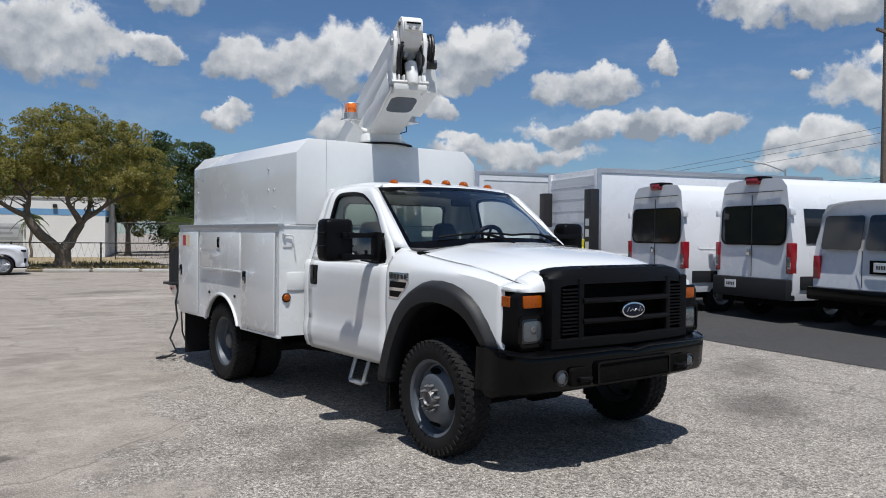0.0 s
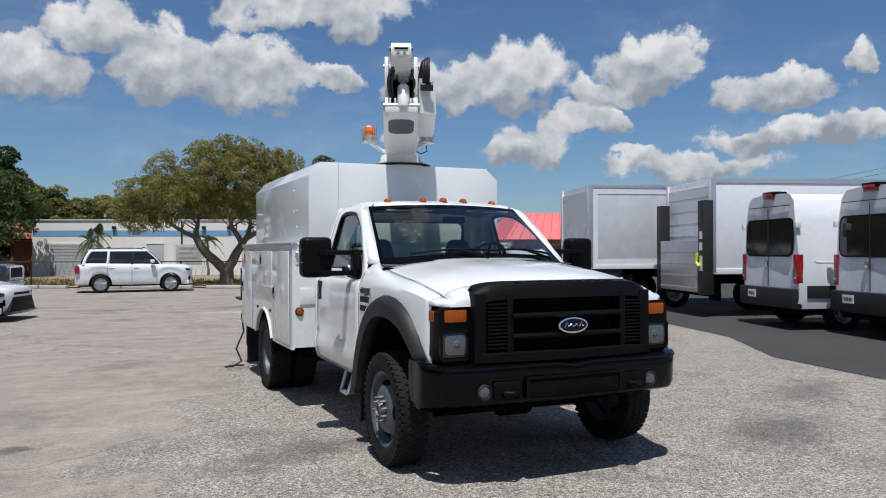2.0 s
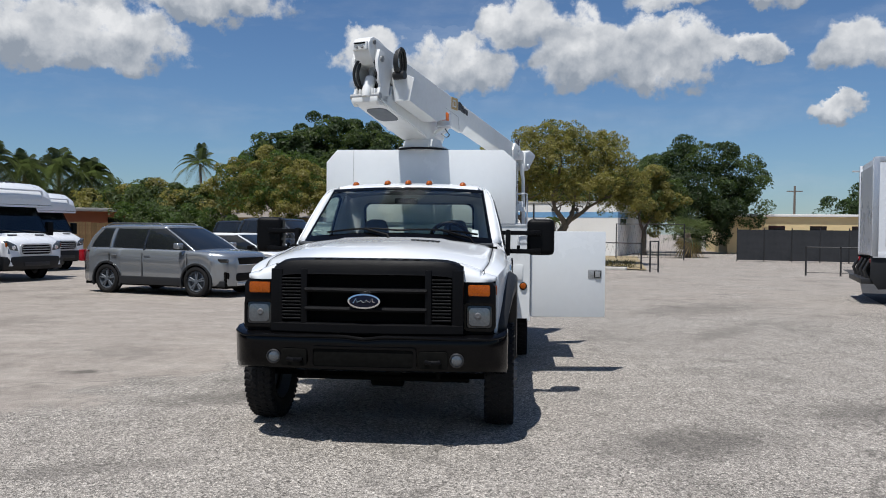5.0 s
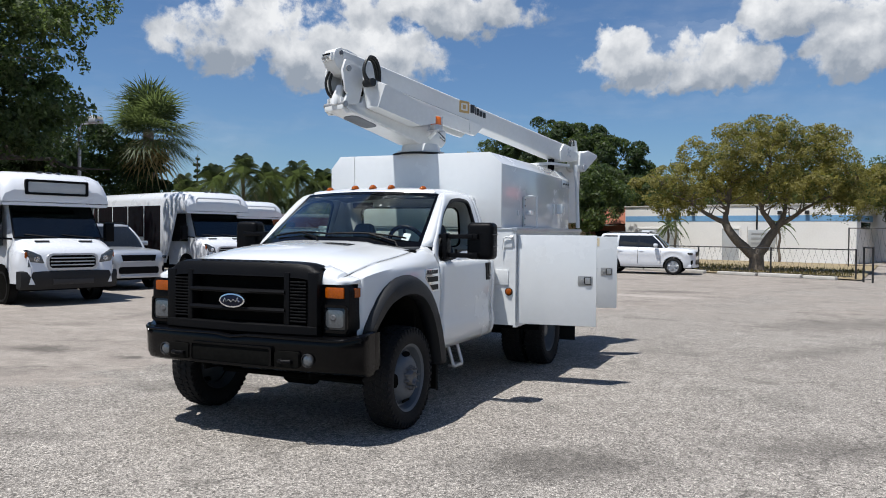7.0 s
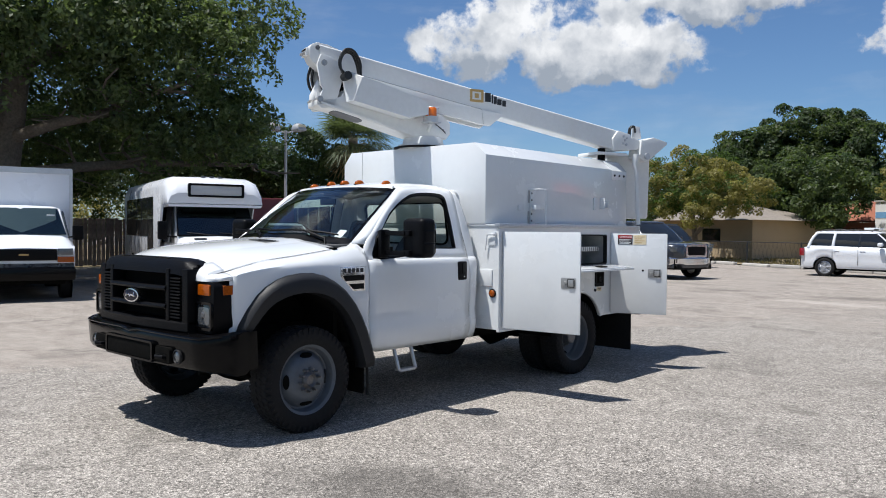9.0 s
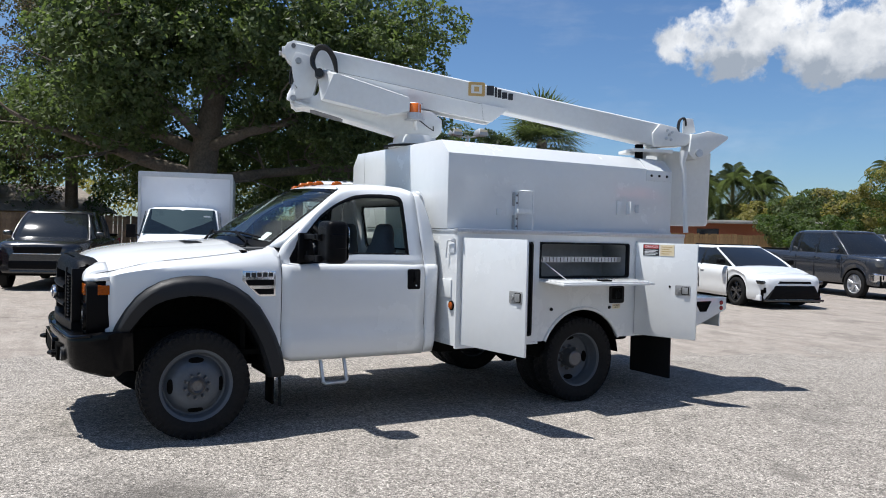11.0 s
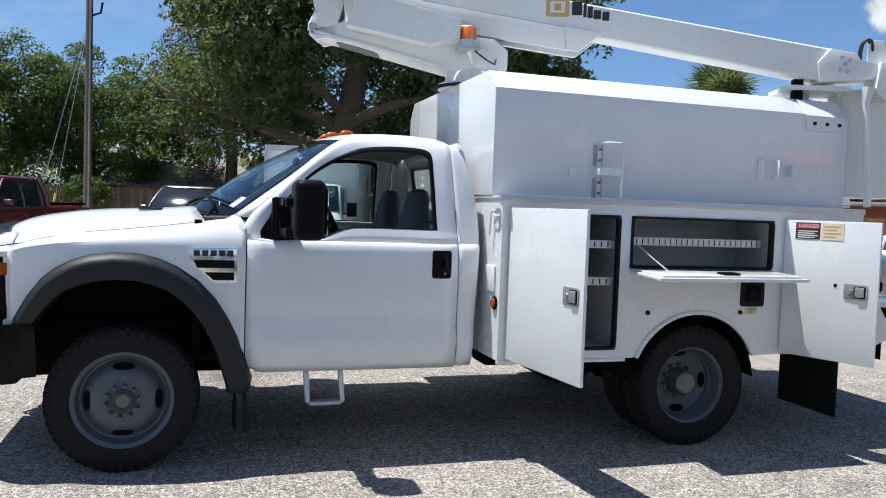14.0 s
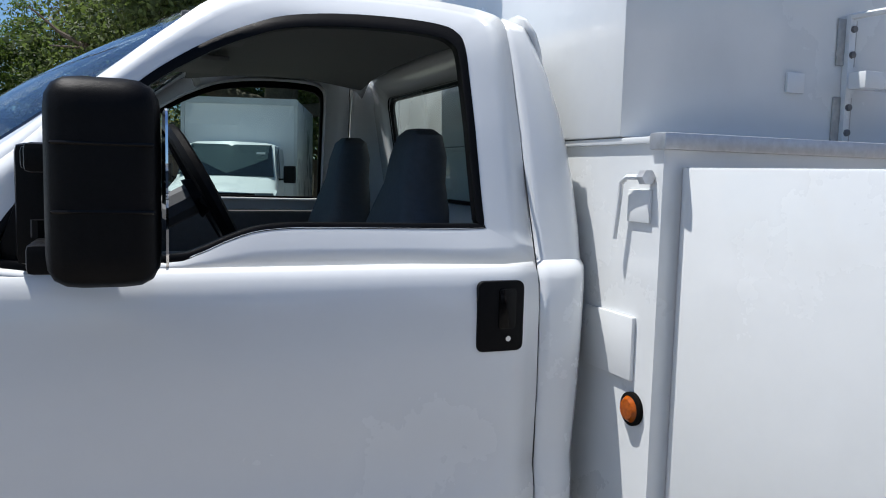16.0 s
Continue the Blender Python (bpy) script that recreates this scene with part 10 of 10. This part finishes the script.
def palm(name, x, y, h, n, length, label, fan, mat, droop=1.0, dead=0, r=0.16):
    """Palm with a ringed trunk; fan: round fans of blades, else feather fronds."""
    p = thing(name, pose(x, y, 0), label, "palm tree", "palms")
    rod_pts = [(0.04 * math.sin(k), 0.04 * math.cos(k * 1.3), h * k / 12) for k in range(13)]
    part("trunk", rod(rod_pts, [r * (1.15 - 0.25 * k / 12 + 0.05 * (k % 2)) for k in range(13)], 10), PALM_BARK, p, angle=60)
    V, F = [], []
    Vd, Fd = [], []
    for k in range(n + dead):
        az = 2 * math.pi * (k * 0.618) + random.uniform(-0.2, 0.2)
        el = radians(random.uniform(-32, 85)) if k < n else radians(random.uniform(-85, -40))
        tv, tf = (V, F) if k < n else (Vd, Fd)
        out = Vector((math.cos(az) * math.cos(el), math.sin(az) * math.cos(el), math.sin(el)))
        side = out.cross(Vector((0, 0, 1))).normalized() if abs(out.z) < 0.98 else Vector((1, 0, 0))
        upv = side.cross(out)
        base = Vector((0, 0, h))
        if fan:
            stem = base + out * length * random.uniform(0.15, 0.5) + Vector((0, 0, -0.15 * length * droop * math.cos(el)))
            for j in range(17):
                a = radians(-95 + 190 * j / 16)
                d = (out * math.cos(a) + side * math.sin(a)).normalized()
                L = length * 0.62 * (0.75 + 0.25 * math.cos(a)) * random.uniform(0.85, 1.1)
                tip = stem + d * L + Vector((0, 0, -0.30 * L * droop))
                mid = stem + d * L * 0.55 + upv * 0.03
                wv = d.cross(upv).normalized() * 0.035
                i = len(tv)
                tv += [stem, mid - wv, tip, mid + wv]
                tf.append((i, i + 1, i + 2, i + 3))
        else:
            for j in range(34):
                f = j / 33
                c = base + out * length * f + Vector((0, 0, -0.62 * length * droop * f * f * (0.4 + math.cos(el))))
                if j > 1:
                    for sg_ in (-1, 1):
                        L = length * 0.25 * math.sin(math.pi * (0.15 + 0.8 * f)) * random.uniform(0.8, 1.1)
                        d = (side * sg_ * 0.8 + out * 0.6 + Vector((0, 0, -0.8))).normalized()
                        wv = out * 0.023
                        i = len(tv)
                        tv += [c - wv, c + d * L * 0.5 - wv * 0.8, c + d * L, c + wv]
                        tf.append((i, i + 1, i + 2, i + 3))
    for nm, vv, ff, mt in (("fronds", V, F, mat), ("dead_fronds", Vd, Fd, FROND_DRY)):
        if vv:
            me = bpy.data.meshes.new(nm)
            me.from_pydata([tuple(q) for q in vv], [], ff)
            me.materials.append(mt)
            o = new(nm, me)
            o.parent = p
    return p


palm("sabal_palm", -22.6, 21.2, 6.1, 84, 2.7, "cabbage palm with a round crown of fan leaves", True, FROND, 0.6, 10, 0.24)
tree("ivy_column", -22.6, 21.2, "dark ivy wrapped round the palm trunk", [(0, 0, 3.0, 0.8, 0.8, 2.0)], 4200, 0.13, LEAF_DARK, 3.0, 0.1, limbs=[(0.1, 0, 4)])
for x, y, h in ((-31.5, 42.2, 5.2), (-30.0, 43.6, 5.6), (-28.4, 44.8, 5.0)):
    palm("feather_palm", x, y, h, 66, 2.9, "feather palm in a far cluster", False, FROND, 1.45, 6, 0.12)
for x, y, h in ((-34.6, 39.6, 5.0), (-33.0, 41.0, 5.8), (-36.0, 38.2, 4.2)):
    palm("feather_palm", x, y, h, 66, 2.9, "feather palm beyond the board fence", False, FROND, 1.45, 6, 0.13)
tree("bushy_tree", -32.2, 42.6, "grey green shrubs under the feather palms", [(0, 0, 2.9, 1.7, 1.5, 1.7), (2.2, 1.6, 2.6, 1.6, 1.5, 1.5), (-2.2, -1.6, 2.5, 1.6, 1.5, 1.4), (3.8, 2.6, 2.2, 1.4, 1.3, 1.2), (-3.6, -3.0, 2.2, 1.4, 1.3, 1.2)], 9000, 0.15, FROND, 1.6, 0.12, second=LEAF_DARK)
palm("feather_palm", -23.6, 52.0, 6.6, 20, 2.5, "thin feather palm before the trees", False, FROND, 1.1, 2, 0.10)
for x, y, h in ((-3.4, 47.6, 2.3), (-2.9, 47.5, 2.6), (3.4, 45.4, 2.3)):
    palm("small_palm", x, y, h, 12, 1.1, "small garden palm against the white wall", False, FROND, 1.1, 0, 0.07)
palm("fan_palm", 11.8, 44.5, 1.6, 24, 2.0, "bushy low fan palm near the fence", True, FROND, 0.9, 6, 0.2)
palm("fan_palm", -26.8, -11.5, 2.6, 16, 1.6, "fan palm at the board fence", True, FROND_DRY, 1.0, 6, 0.14)
pine = tree("norfolk_pine", -42.6, 47, "slim dark conifer far behind", [(0, 0, 2.2 + k * 0.5, 1.15 - 0.09 * k, 1.15 - 0.09 * k, 0.10) for k in range(12)], 2600, 0.16, LEAF_DARK, 7.5, 0.10, limbs=[(0.1, 0, 8.2)], spread=0.5, inner=0.6)

# grass tufts on the verge
gv, gf = [], []
for k in range(5200):
    f, g = random.random(), random.random() ** 1.5
    x = -14 + 20 * f + g * 1.2
    y = 37.2 - 10.3 * f + g * 8 + 0.4
    h = random.uniform(0.05, 0.16)
    a = random.uniform(0, 6.28)
    i = len(gv)
    gv += [(x - 0.03 * math.cos(a), y - 0.03 * math.sin(a), 0.05), (x + 0.03 * math.cos(a), y + 0.03 * math.sin(a), 0.05), (x + random.uniform(-.05, .05), y + random.uniform(-.05, .05), 0.05 + h)]
    gf.append((i, i + 1, i + 2))
me = bpy.data.meshes.new("grass")
me.from_pydata(gv, [], gf)
me.materials.append(GRASS_BLADE)
tagged(new("grass", me), "short dry grass tufts on the verge", "grass", "", "stuff")
